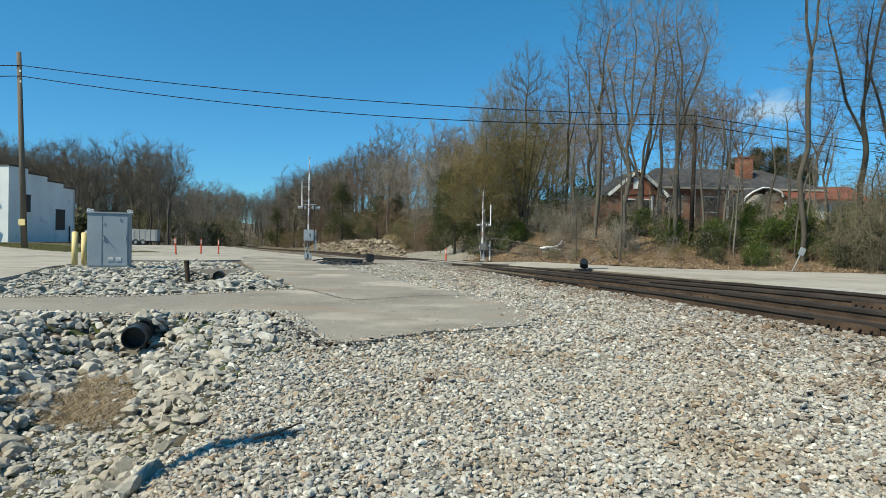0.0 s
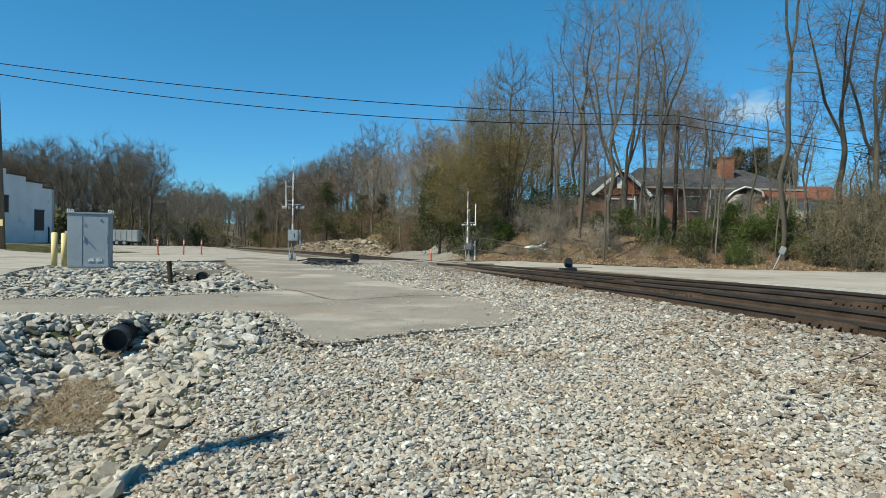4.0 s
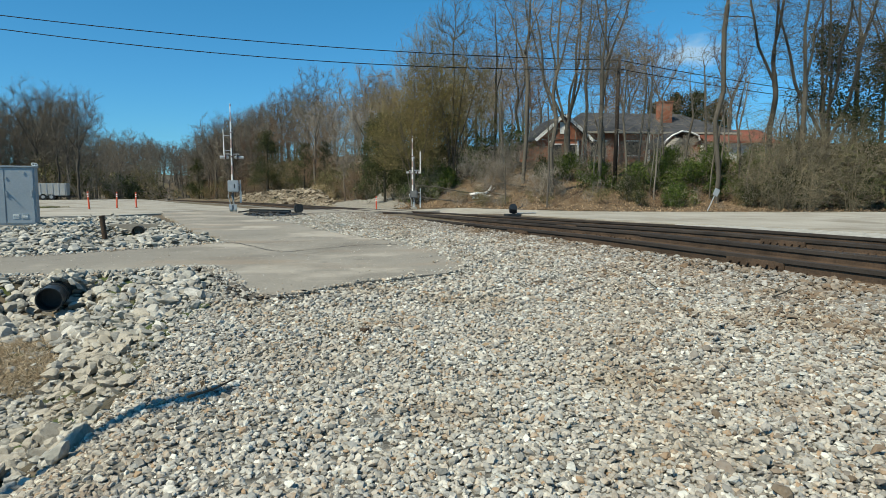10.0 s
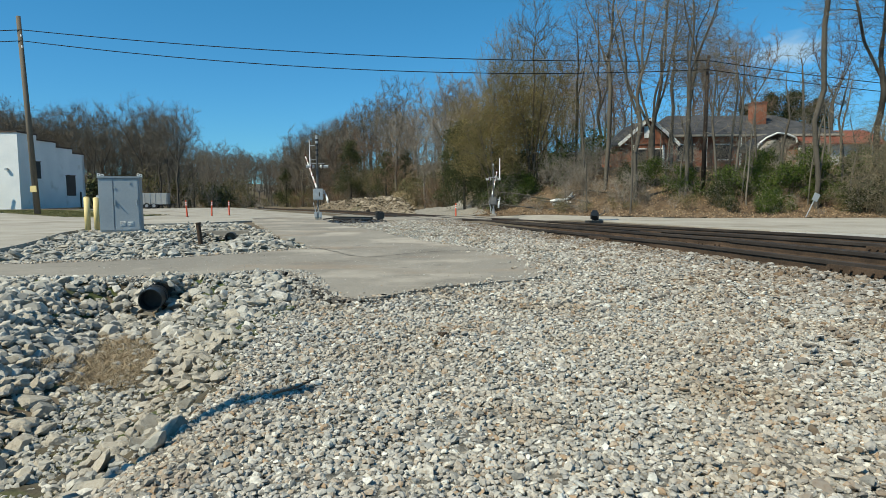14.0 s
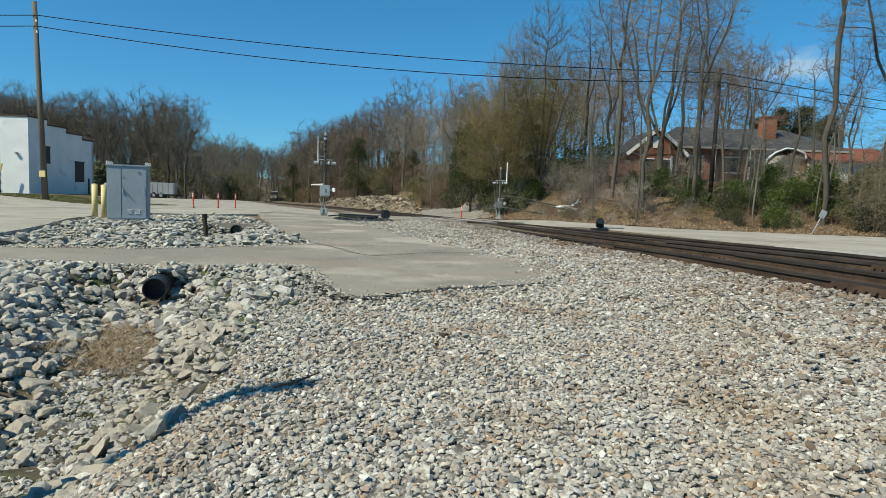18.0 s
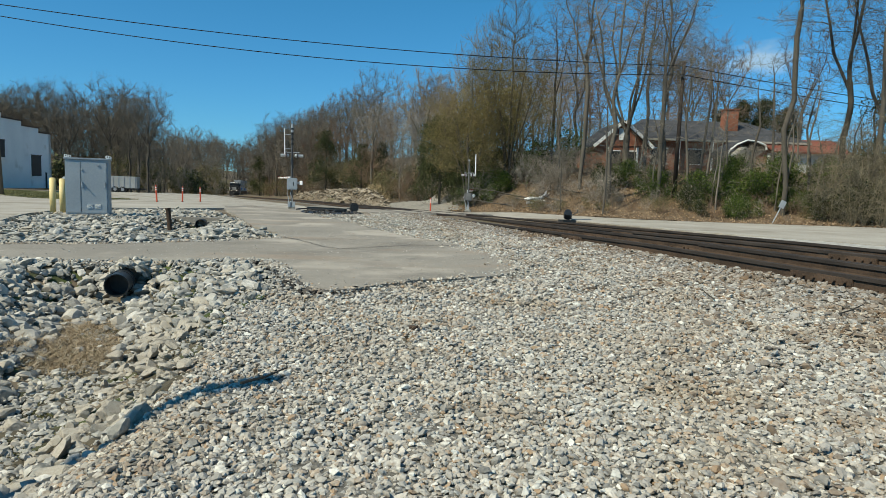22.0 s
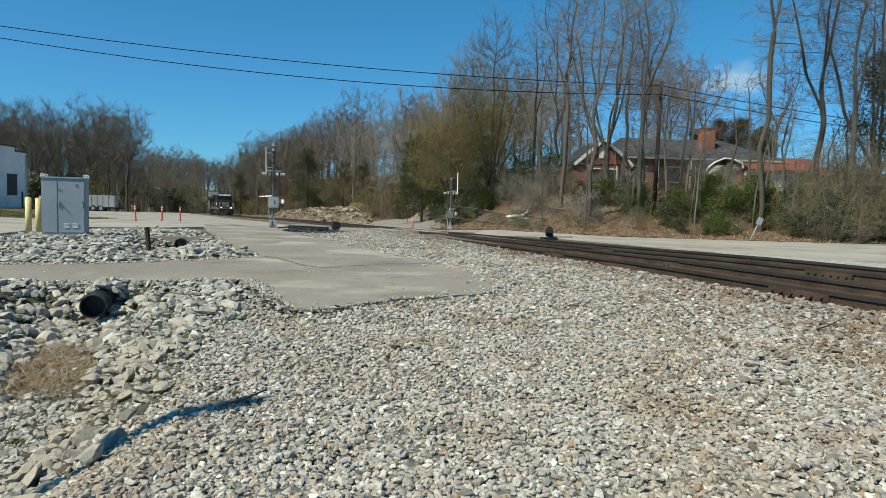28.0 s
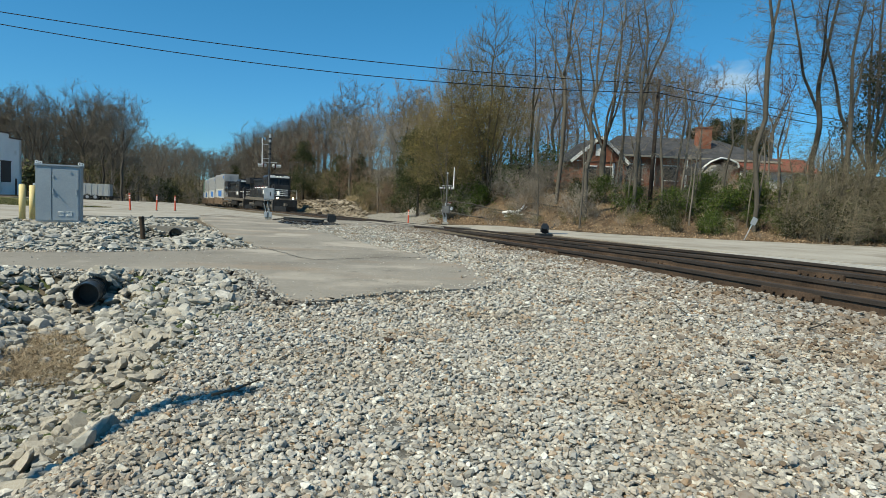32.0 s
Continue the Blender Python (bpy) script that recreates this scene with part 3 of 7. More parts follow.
# ---- stones ----
t5 = (1 + 5 ** 0.5) / 2
ICO_V = np.array([(-1, t5, 0), (1, t5, 0), (-1, -t5, 0), (1, -t5, 0), (0, -1, t5), (0, 1, t5), (0, -1, -t5), (0, 1, -t5), (t5, 0, -1), (t5, 0, 1), (-t5, 0, -1), (-t5, 0, 1)]) / 1.902
ICO_F = np.array([(0, 11, 5), (0, 5, 1), (0, 1, 7), (0, 7, 10), (0, 10, 11), (1, 5, 9), (5, 11, 4), (11, 10, 2), (10, 7, 6), (7, 1, 8), (3, 9, 4), (3, 4, 2), (3, 2, 6), (3, 6, 8), (3, 8, 9), (4, 9, 5), (2, 4, 11), (6, 2, 10), (8, 6, 7), (9, 8, 1)])


def ball(levels):
    """Unit sphere of triangles from the icosahedron."""
    v, f = [Vector(p).normalized() for p in ICO_V], [tuple(int(i) for i in q) for q in ICO_F]
    for _ in range(levels):
        mid, nf = {}, []

        def half(i, j):
            k = (min(i, j), max(i, j))
            if k not in mid:
                v.append((v[i] + v[j]).normalized())
                mid[k] = len(v) - 1
            return mid[k]
        for i, j, k in f:
            x, y, z = half(i, j), half(j, k), half(k, i)
            nf += [(i, x, z), (x, j, y), (z, y, k), (x, y, z)]
        f = nf
    return np.array([tuple(q) for q in v]), np.array(f)


BALLS = [ball(0), ball(1), ball(2)]
# small stones need no underside
BALLS[0] = (BALLS[0][0], np.array([f for f in BALLS[0][1] if BALLS[0][0][f, 2].mean() > -0.62]))


def stones_mesh(name, c, size, rs, flat=(0.45, 0.8), level=0, long=1.6):
    """Broken stones at the places c with the given mean widths, as one mesh: balls cut by random planes."""
    n = len(c)
    bv, bf = BALLS[level]
    k = len(bv)
    v = bv[None] * rs.uniform(0.95, 1.18, (n, k, 1))
    for _ in range((5, 9, 15)[level]):
        nrm = rs.normal(0, 1, (n, 3))
        nrm /= np.linalg.norm(nrm, axis=1)[:, None]
        over = np.maximum((v * nrm[:, None, :]).sum(-1) - rs.uniform(0.42, 0.80, n)[:, None], 0)
        v = v - over[..., None] * nrm[:, None, :]
    v = v * np.stack([rs.uniform(1.0, long, n), rs.uniform(0.75, 1.15, n), rs.uniform(*flat, n)], -1)[:, None, :]
    a, b, e = rs.uniform(0, 6.28, n), rs.normal(0, 0.3, n), rs.normal(0, 0.3, n)
    ca, sa, cb, sb, ce, se = np.cos(a), np.sin(a), np.cos(b), np.sin(b), np.cos(e), np.sin(e)
    x, y, z = v[..., 0], v[..., 1], v[..., 2]
    y, z = y * cb[:, None] - z * sb[:, None], y * sb[:, None] + z * cb[:, None]
    x, z = x * ce[:, None] + z * se[:, None], -x * se[:, None] + z * ce[:, None]
    x, y = x * ca[:, None] - y * sa[:, None], x * sa[:, None] + y * ca[:, None]
    v = np.stack([x, y, z], -1) * (np.asarray(size)[:, None, None] * 0.42) + c[:, None, :]
    f = bf[None] + k * np.arange(n)[:, None, None]
    return mesh_np(name, v.reshape(-1, 3), f.reshape(-1, 3))


on_apron = inside(APRON)
DRAIN = [(-5.5, 28.2), (-5.25, 26.4), (-4.85, 25.4), (-3.4, 25.5), (-2.7, 26.6), (-3.6, 28.6)]
in_drain = inside(DRAIN)
RIP = [(-2.4, 9.12), (-2.1, 8.4), (-1.75, 7.3), (-1.65, 6.3), (-1.65, 5.2), (-1.55, 4.2), (-1.5, 3.5), (-1.7, 2.7), (-2.2, 1.8), (-9, 1.8), (-9, 8.0), (-6.2, 8.44), (-4.4, 8.4), (-3.35, 8.52), (-3.05, 8.92)]
in_rip = inside(RIP)
RIP2 = [(-3.1, 13.4), (-4.2, 12.3), (-5.6, 11.2), (-7.4, 10.4), (-8.7, 10.3), (-8.75, 11.3), (-9.2, 13.2), (-9.8, 14.9), (-11.05, 17.8), (-11.7, 20.3), (-11.9, 22), (-9.6, 24.6), (-8.4, 24.6), (-6.4, 20.5), (-5.0, 16.9), (-3.7, 14.6)]
in_rip2 = inside(RIP2)


def scatter(n, x0, x1, y0, y1, rs, test):
    x, y = rs.uniform(x0, x1, n), rs.uniform(y0, y1, n)
    k = test(x, y)
    return x[k], y[k]


def track_side(x, y):
    """Signed distance from the near track's middle line, minus on the near side."""
    return (x - main_x(y)) * 0.94 + side_off(y)


def gravel_here(x, y):
    return ~on_apron(x, y) & ~in_rip(x, y) & ~in_rip2(x, y) & (track_side(x, y) < -0.9) & (x > np.where(y > 17, -6.6, -3.4)) & ~in_drain(x, y)


part_mesh("gravel_bed", grid_mesh("gravel_bed", np.arange(-7, 12, 0.12), np.arange(-4, 32, 0.12), 0.004, lambda x, y: gravel_here(x, y) & (x > np.where(y > 17, -6.4, -2.7)) & (x < 12), 0.012), M_shaded_gravelbed)
tagged(bpy.data.objects["gravel_bed"], "grey and tan crushed gravel bed, darkened for shade between stones", "gravel", "", "structure")
part_mesh("riprap_bed", grid_mesh("riprap_bed", np.arange(-16, -1, 0.15), np.arange(0, 26, 0.15), 0.0, lambda x, y: in_rip(x, y) | in_rip2(x, y), 0.03), M_soil)
tagged(bpy.data.objects["riprap_bed"], "dark soil and moss under rough stones, darkened for shade between them", "ditch", "", "structure")

rs = np.random.RandomState(7)
cx, cy, cs = [], [], []
for y0, y1, dens, size in ((1.6, 3.6, 3150, 0.0295), (3.6, 6.0, 2100, 0.0315), (6.0, 10.0, 780, 0.040), (10.0, 17.0, 330, 0.052), (17.0, 30.0, 190, 0.05)):
    x0, x1 = (-3.4 if y0 < 16 else -6.4), min(9.0, 0.95 * y1 + 0.6)
    n = int(dens * (x1 - x0) * (y1 - y0))
    x, y = scatter(n, x0, x1, y0, y1, rs, lambda a, b: gravel_here(a, b) & (np.abs(a) < 0.95 * b + 0.7))
    cx.append(x)
    cy.append(y)
    cs.append(rs.lognormal(math.log(size), 0.28, len(x)))
cx, cy, cs = np.concatenate(cx), np.concatenate(cy), np.clip(np.concatenate(cs), 0.016, 0.14)
cs = np.minimum(cs, np.where(cy < 6, 0.062, 0.14))
g_me = stones_mesh("gravel", np.stack([cx, cy, ground_z(cx, cy) + cs * rs.uniform(0.1, 0.5, len(cs))], -1), cs, rs, (0.5, 0.9), 0, 1.6)
tagged(part_mesh("gravel", g_me, M_gravel), "loose crushed gravel, grey with tan and white stones", "gravel", "", "stuff")

# ballast stones between the ties
yb = rs.uniform(3, 34, 5200)
ob_ = rs.uniform(-1, 1, 5200)
so = side_off(yb)
off = -so / 2 + ob_ * (so / 2 + 1.9)
n_ = 1 / np.hypot(1, np.interp(yb, TY, TS))
bx, by = main_x(yb) + off * n_, yb - off * np.interp(yb, TY, TS) * n_
bs = np.clip(rs.lognormal(math.log(0.065), 0.3, len(bx)), 0.03, 0.12)
b_me = stones_mesh("ballast_stones", np.stack([bx, by, rail_z(yb) - 0.205 + bs * 0.1], -1), bs, rs)
tagged(part_mesh("ballast_stones", b_me, M_gravel), "brown and grey ballast stones between the ties", "ballast", "", "stuff")

# riprap: the nearest stones one by one, the rest together
rx, ry = scatter(17500, -9, -1.3, 1.9, 9.2, rs, lambda a, b: in_rip(a, b) & (a > -0.95 * b - 1.2))
dd = seg_dist(rx, ry, DITCH)
keep = rs.uniform(0, 1, len(rx)) < np.where((dd < 0.24) & (ry < 6.6), 0.7, np.where(rx > -2.6, 0.60, 0.66))
rx, ry, dd = rx[keep], ry[keep], dd[keep]
rsz = np.clip(rs.lognormal(math.log(0.094), 0.46, len(rx)), 0.045, 0.25) * np.where((dd < 0.26) & (ry < 6.6), 0.40, np.where(rx > -1.9, 0.62, np.where(rx < -3.6, 1.12, 0.95)))
big = [(-1.89, 3.78, 0.27), (-1.96, 3.29, 0.27), (-2.48, 3.82, 0.22), (-2.68, 3.72, 0.24), (-2.62, 3.42, 0.26), (-1.75, 3.01, 0.17), (-1.51, 3.22, 0.27), (-1.45, 2.95, 0.15), (-1.93, 3.13, 0.13), (-1.77, 3.45, 0.21), (-1.72, 2.69, 0.2), (-1.90, 2.60, 0.18), (-1.67, 2.83, 0.19), (-2.60, 3.09, 0.22), (-1.99, 2.80, 0.18), (-1.66, 3.38, 0.17), (-2.3, 5.4, 0.22), (-3.05, 4.4, 0.26), (-3.3, 3.9, 0.28)]
# stones heaped over the drain pipe behind its mouth
tb, lat = rs.uniform(0.3, 1.2, 100), rs.normal(0, 0.2, 100)
ov = [(-3.66 - 0.139 * a + 0.99 * q, 7.5 + 0.99 * a + 0.139 * q, 0.10 + 0.08 * rs.random_sample()) for a, q in zip(tb, lat)]
big += ov
rx, ry, rsz = np.concatenate([rx, [p[0] for p in big]]), np.concatenate([ry, [p[1] for p in big]]), np.concatenate([rsz, [p[2] for p in big]])
lift = np.zeros(len(rx))
heap = 0.07 - 0.9 * np.maximum(np.abs(lat) - 0.1, 0)
lift[-100:] = np.maximum(heap - ground_z(rx[-100:], ry[-100:]) - 0.22 * rsz[-100:], 0)
order = np.argsort(-rsz)
rx, ry, rsz, lift = rx[order], ry[order], rsz[order], lift[order]
rz = ground_z(rx, ry) + rsz * np.where(rsz > 0.16, 0.12, rs.uniform(0.1, 0.5, len(rx))) + lift
riprap = thing("riprap", Matrix(), "rough grey quarry stones lining the ditch", "rocks", "", "structure")
rock_meshes = [stones_mesh("rock", np.zeros((1, 3)), [1.0], rs, (0.42, 0.8), 2, 1.5) for _ in range(28)]
for me in rock_meshes:
    me.materials.append(M_riprap)
near = np.argsort(np.hypot(rx + 2.2, ry - 4.2) - rsz * 8)[:290]
pick = np.zeros(len(rx), bool)
pick[near] = True
for i in np.flatnonzero(pick):
    ob = part_mesh("rock", rock_meshes[i % 28], None, riprap)
    ob.matrix_local = pose(rx[i], ry[i], rz[i], rs.normal(0, 11), rs.normal(0, 11), rs.uniform(0, 360)) @ Matrix.Diagonal((rsz[i], rsz[i], rsz[i], 1))
for nm, k, lv in (("small_rocks", ~pick & (rsz < 0.12), 0), ("loose_rocks", ~pick & (rsz >= 0.12), 1)):
    tagged(part_mesh(nm, stones_mesh(nm, np.stack([rx[k], ry[k], rz[k]], -1), rsz[k], rs, (0.48, 0.85), lv, 1.4), M_riprap, riprap), "", "", "", "stuff")
fx, fy = scatter(26000, -4.6, -1.3, 1.9, 7.4, rs, lambda a, b: in_rip(a, b) & (a > -0.95 * b - 0.6) & (((seg_dist(a, b, DITCH) < 0.30) & (b < 4.9)) | (rs.uniform(0, 1, np.shape(a)) < 0.25)))
fs = np.clip(rs.lognormal(math.log(0.040), 0.4, len(fx)), 0.02, 0.09)
tagged(part_mesh("chips", stones_mesh("chips", np.stack([fx, fy, ground_z(fx, fy) + fs * 0.2], -1), fs, rs, (0.5, 0.85), 0, 1.4), M_riprap, riprap), "", "", "", "stuff")
qx, qy = scatter(26000, -12.5, -3, 9.9, 24.6, rs, in_rip2)
qs = np.clip(rs.lognormal(math.log(0.092), 0.42, len(qx)), 0.04, 0.26)
tagged(part_mesh("riprap", stones_mesh("riprap", np.stack([qx, qy, ground_z(qx, qy) + qs * rs.uniform(0.1, 0.5, len(qs))], -1), qs, rs, (0.3, 0.65), 0, 2.0), M_riprap), "bank of pale rough quarry stones round the cabinet", "rocks", "", "stuff")


# ---- trees ----
def branch_tree(seed, height, trunk_r, limbs=16, kids=(6, 6, 5), spread=0.55, first=0.35, up=0.3, lean=0.0, thick=1.0, wob=0.17, reach=0.34):
    """Tapered trunk and limbs in one set of arrays, branches and fine twigs in another."""
    r = random.Random(seed)
    big, small, fine = ([], []), ([], []), ([], [])

    def seg(store, a, b, ra, rb, sides):
        v, f = store
        d = (b - a).normalized()
        u = d.orthogonal().normalized()
        w = d.cross(u)
        n = len(v)
        for p, q in ((a, ra), (b, rb)):
            for k in range(sides):
                t = 2 * math.pi * k / sides
                v.append(p + q * (math.cos(t) * u + math.sin(t) * w))
        for k in range(sides):
            k2 = (k + 1) % sides
            f.append((n + k, n + k2, n + sides + k2, n + sides + k))

    def blade(a, b, w):
        v, f = fine
        s = Vector((r.gauss(0, 1), r.gauss(0, 1), r.gauss(0, 1))).cross(b - a).normalized() * w
        n = len(v)
        v.extend((a - s, a + s, b))
        f.append((n, n + 1, n + 2))

    def off(d, k):
        o = d.orthogonal().normalized()
        ang = r.uniform(0, 6.283)
        side = o * math.cos(ang) + d.cross(o) * math.sin(ang)
        return (d * (1 - k * r.uniform(0.5, 1.0)) + side * k * r.uniform(0.8, 1.4) + Vector((0, 0, up * r.uniform(0.4, 1.2)))).normalized()

    def grow(p, d, length, rad, level):
        if level >= 3:
            w = (0.011 if level == 3 else 0.006) * thick
            q = p + d * length
            m = p.lerp(q, 0.5) + Vector((r.gauss(0, 1), r.gauss(0, 1), r.gauss(0, 1))) * length * 0.07
            if level == 3:
                blade(p, m, w)
                blade(m - (m - p) * 0.1, q, w * 0.8)
                for _ in range(kids[2]):
                    t = r.uniform(0.15, 1.0)
                    grow(p.lerp(m, t * 2) if t < 0.5 else m.lerp(q, t * 2 - 1), off(d, spread), length * r.uniform(0.4, 0.75), 0, 4)
            else:
                blade(p, q, w)
            return
        steps, sides = ((11, 8), (6, 5), (3, 3))[level] if thick < 2 else ((5, 5), (3, 3), (2, 3))[level]
        store = big if level < 2 else small
        pts, dirs = [p], []
        wb = wob * (0.42 if level == 0 else 1.0)
        for i in range(steps):
            d = (d + Vector((r.gauss(0, wb), r.gauss(0, wb), r.gauss(0, wb * 0.5) + (up * 0.22 if level else 0.05)))).normalized()
            q = pts[-1] + d * (length / steps)
            taper = 0.8 if level == 0 else 0.7
            seg(store, pts[-1], q, rad * (1 - taper * i / steps), rad * (1 - taper * (i + 1) / steps), sides)
            pts.append(q)
            dirs.append(d)
        n = limbs if level == 0 else kids[level - 1]
        lo = first if level == 0 else 0.15
        for k in range(n):
            t = lo + (1.0 - lo) * (k + r.random()) / n
            i = min(int(t * steps), steps - 1)
            at = pts[i].lerp(pts[i + 1], t * steps - i)
            if level == 0:
                ln, rr = height * reach * r.uniform(0.7, 1.2) * (1.25 - 0.75 * t), rad * (1 - 0.75 * t) * r.uniform(0.25, 0.5)
            else:
                ln, rr = length * r.uniform(0.4, 0.7) * (1.15 - 0.4 * t), rad * (1 - 0.6 * t) * r.uniform(0.35, 0.55)
            grow(at, off(dirs[i], spread), ln, max(rr, 0.012 * thick), level + 1)

    grow(Vector((0, 0, -0.2)), Vector((lean, lean * 0.5, 1)).normalized(), height * 0.86, trunk_r, 0)
    n = len(small[0])
    quads = [(a, b, c) for a, b, c, e in small[1]] + [(a, c, e) for a, b, c, e in small[1]]
    tris = quads + [tuple(i + n for i in f) for f in fine[1]]
    return big, (small[0] + fine[0], tris)


def fit_height(parts, height):
    top = max(v.z for p in parts for v in p[0])
    k = height / top
    for p in parts:
        p[0][:] = [(v.x * k, v.y * k, v.z * k) for v in p[0]]


def leaf_cards(rs, centers, per, spread, size, name):
    """Small pointed leaf blades scattered round centres."""
    c = np.repeat(np.asarray(centers, float), per, 0)
    n = len(c)
    c = c + rs.normal(0, 1, (n, 3)) * spread
    a = rs.normal(0, 1, (n, 3))
    a /= np.linalg.norm(a, axis=1)[:, None]
    b = np.cross(a, rs.normal(0, 1, (n, 3)))
    b /= np.linalg.norm(b, axis=1)[:, None]
    s = size * rs.uniform(0.6, 1.4, (n, 1))
    v = np.stack([c - a * s, c + b * s * 0.45, c + a * s, c - b * s * 0.45], 1).reshape(-1, 3)
    return mesh_np(name, v, np.arange(n * 4).reshape(-1, 4))


def grown(seed, stems, blobs, n_attr, step, kill, trunk_r, up=0.1, tip=0.008, jitter=0.12, p=2.3):
    """Skeleton of a bare tree: stems given as lines, then branches that reach for points strewn through the crown's blobs."""
    rs_ = np.random.RandomState(seed)
    pos, par = [], []
    for line in stems:
        line = np.asarray(line, float)
        ln = np.concatenate([[0], np.cumsum(np.linalg.norm(np.diff(line, axis=0), axis=1))])
        at = np.arange(0, ln[-1] + 0.01, step)
        pts = np.stack([np.interp(at, ln, line[:, k]) for k in range(3)], -1)
        sway = np.stack([np.interp(at, np.arange(0, ln[-1] + 3, 1.7), rs_.normal(0, 0.10, len(np.arange(0, ln[-1] + 3, 1.7)))) for _ in range(2)], -1)
        pts[1:, :2] += sway[1:] * np.clip(at[1:, None] / 3, 0, 1)
        for i, q in enumerate(pts):
            if i == 0 and pos:
                par.append(int(np.argmin(np.linalg.norm(np.array(pos) - q, axis=1))))
            else:
                par.append(len(pos) - 1 if i else -1)
            pos.append(q)
    w = np.array([b_[6] if len(b_) > 6 else b_[3] * b_[4] * b_[5] for b_ in blobs], float)
    which = rs_.choice(len(blobs), n_attr, p=w / w.sum())
    d = rs_.normal(0, 1, (n_attr, 3))
    d /= np.linalg.norm(d, axis=1)[:, None]
    d *= rs_.uniform(0.08, 1, (n_attr, 1)) ** 0.42
    bl = np.array([b_[:6] for b_ in blobs])
    att = bl[which, :3] + d * bl[which, 3:6]
    near_d, near_i = np.full(n_attr, 1e9), np.zeros(n_attr, int)

    def take(idx):
        for i in idx:
            dd_ = np.linalg.norm(att - pos[i], axis=1)
            k_ = dd_ < near_d
            near_d[k_], near_i[k_] = dd_[k_], i

    take(range(len(pos)))
    grown_from = {}
    for _ in range(130):
        live = near_d > kill
        if live.sum() < n_attr * 0.03:
            break
        fresh = []
        for i in np.unique(near_i[live]):
            sel = live & (near_i == i)
            v = att[sel] - pos[i]
            g = (v / np.linalg.norm(v, axis=1)[:, None]).mean(0)
            g = g / (np.linalg.norm(g) + 1e-6)
            if par[i] >= 0:
                back = pos[i] - pos[par[i]]
                g = g + 0.55 * back / (np.linalg.norm(back) + 1e-6)
            g = g + np.array([0, 0, up]) + rs_.normal(0, jitter, 3)
            g /= np.linalg.norm(g)
            if grown_from.get(i, 0) > 2:
                near_d[sel] = 0.0
                continue
            grown_from[i] = grown_from.get(i, 0) + 1
            pos.append(pos[i] + g * step)
            par.append(int(i))
            fresh.append(len(pos) - 1)
        take(fresh)
    pos, par = np.array(pos), np.array(par)
    n = len(pos)
    load = np.zeros(n)
    for i in range(n - 1, -1, -1):
        if load[i] == 0:
            load[i] = tip ** p
        if par[i] >= 0:
            load[par[i]] += load[i]
    r = load ** (1 / p)
    r = tip * (r / tip) ** (math.log(trunk_r / tip) / math.log(max(r[0] / tip, 1.5)))
    return pos, par, r


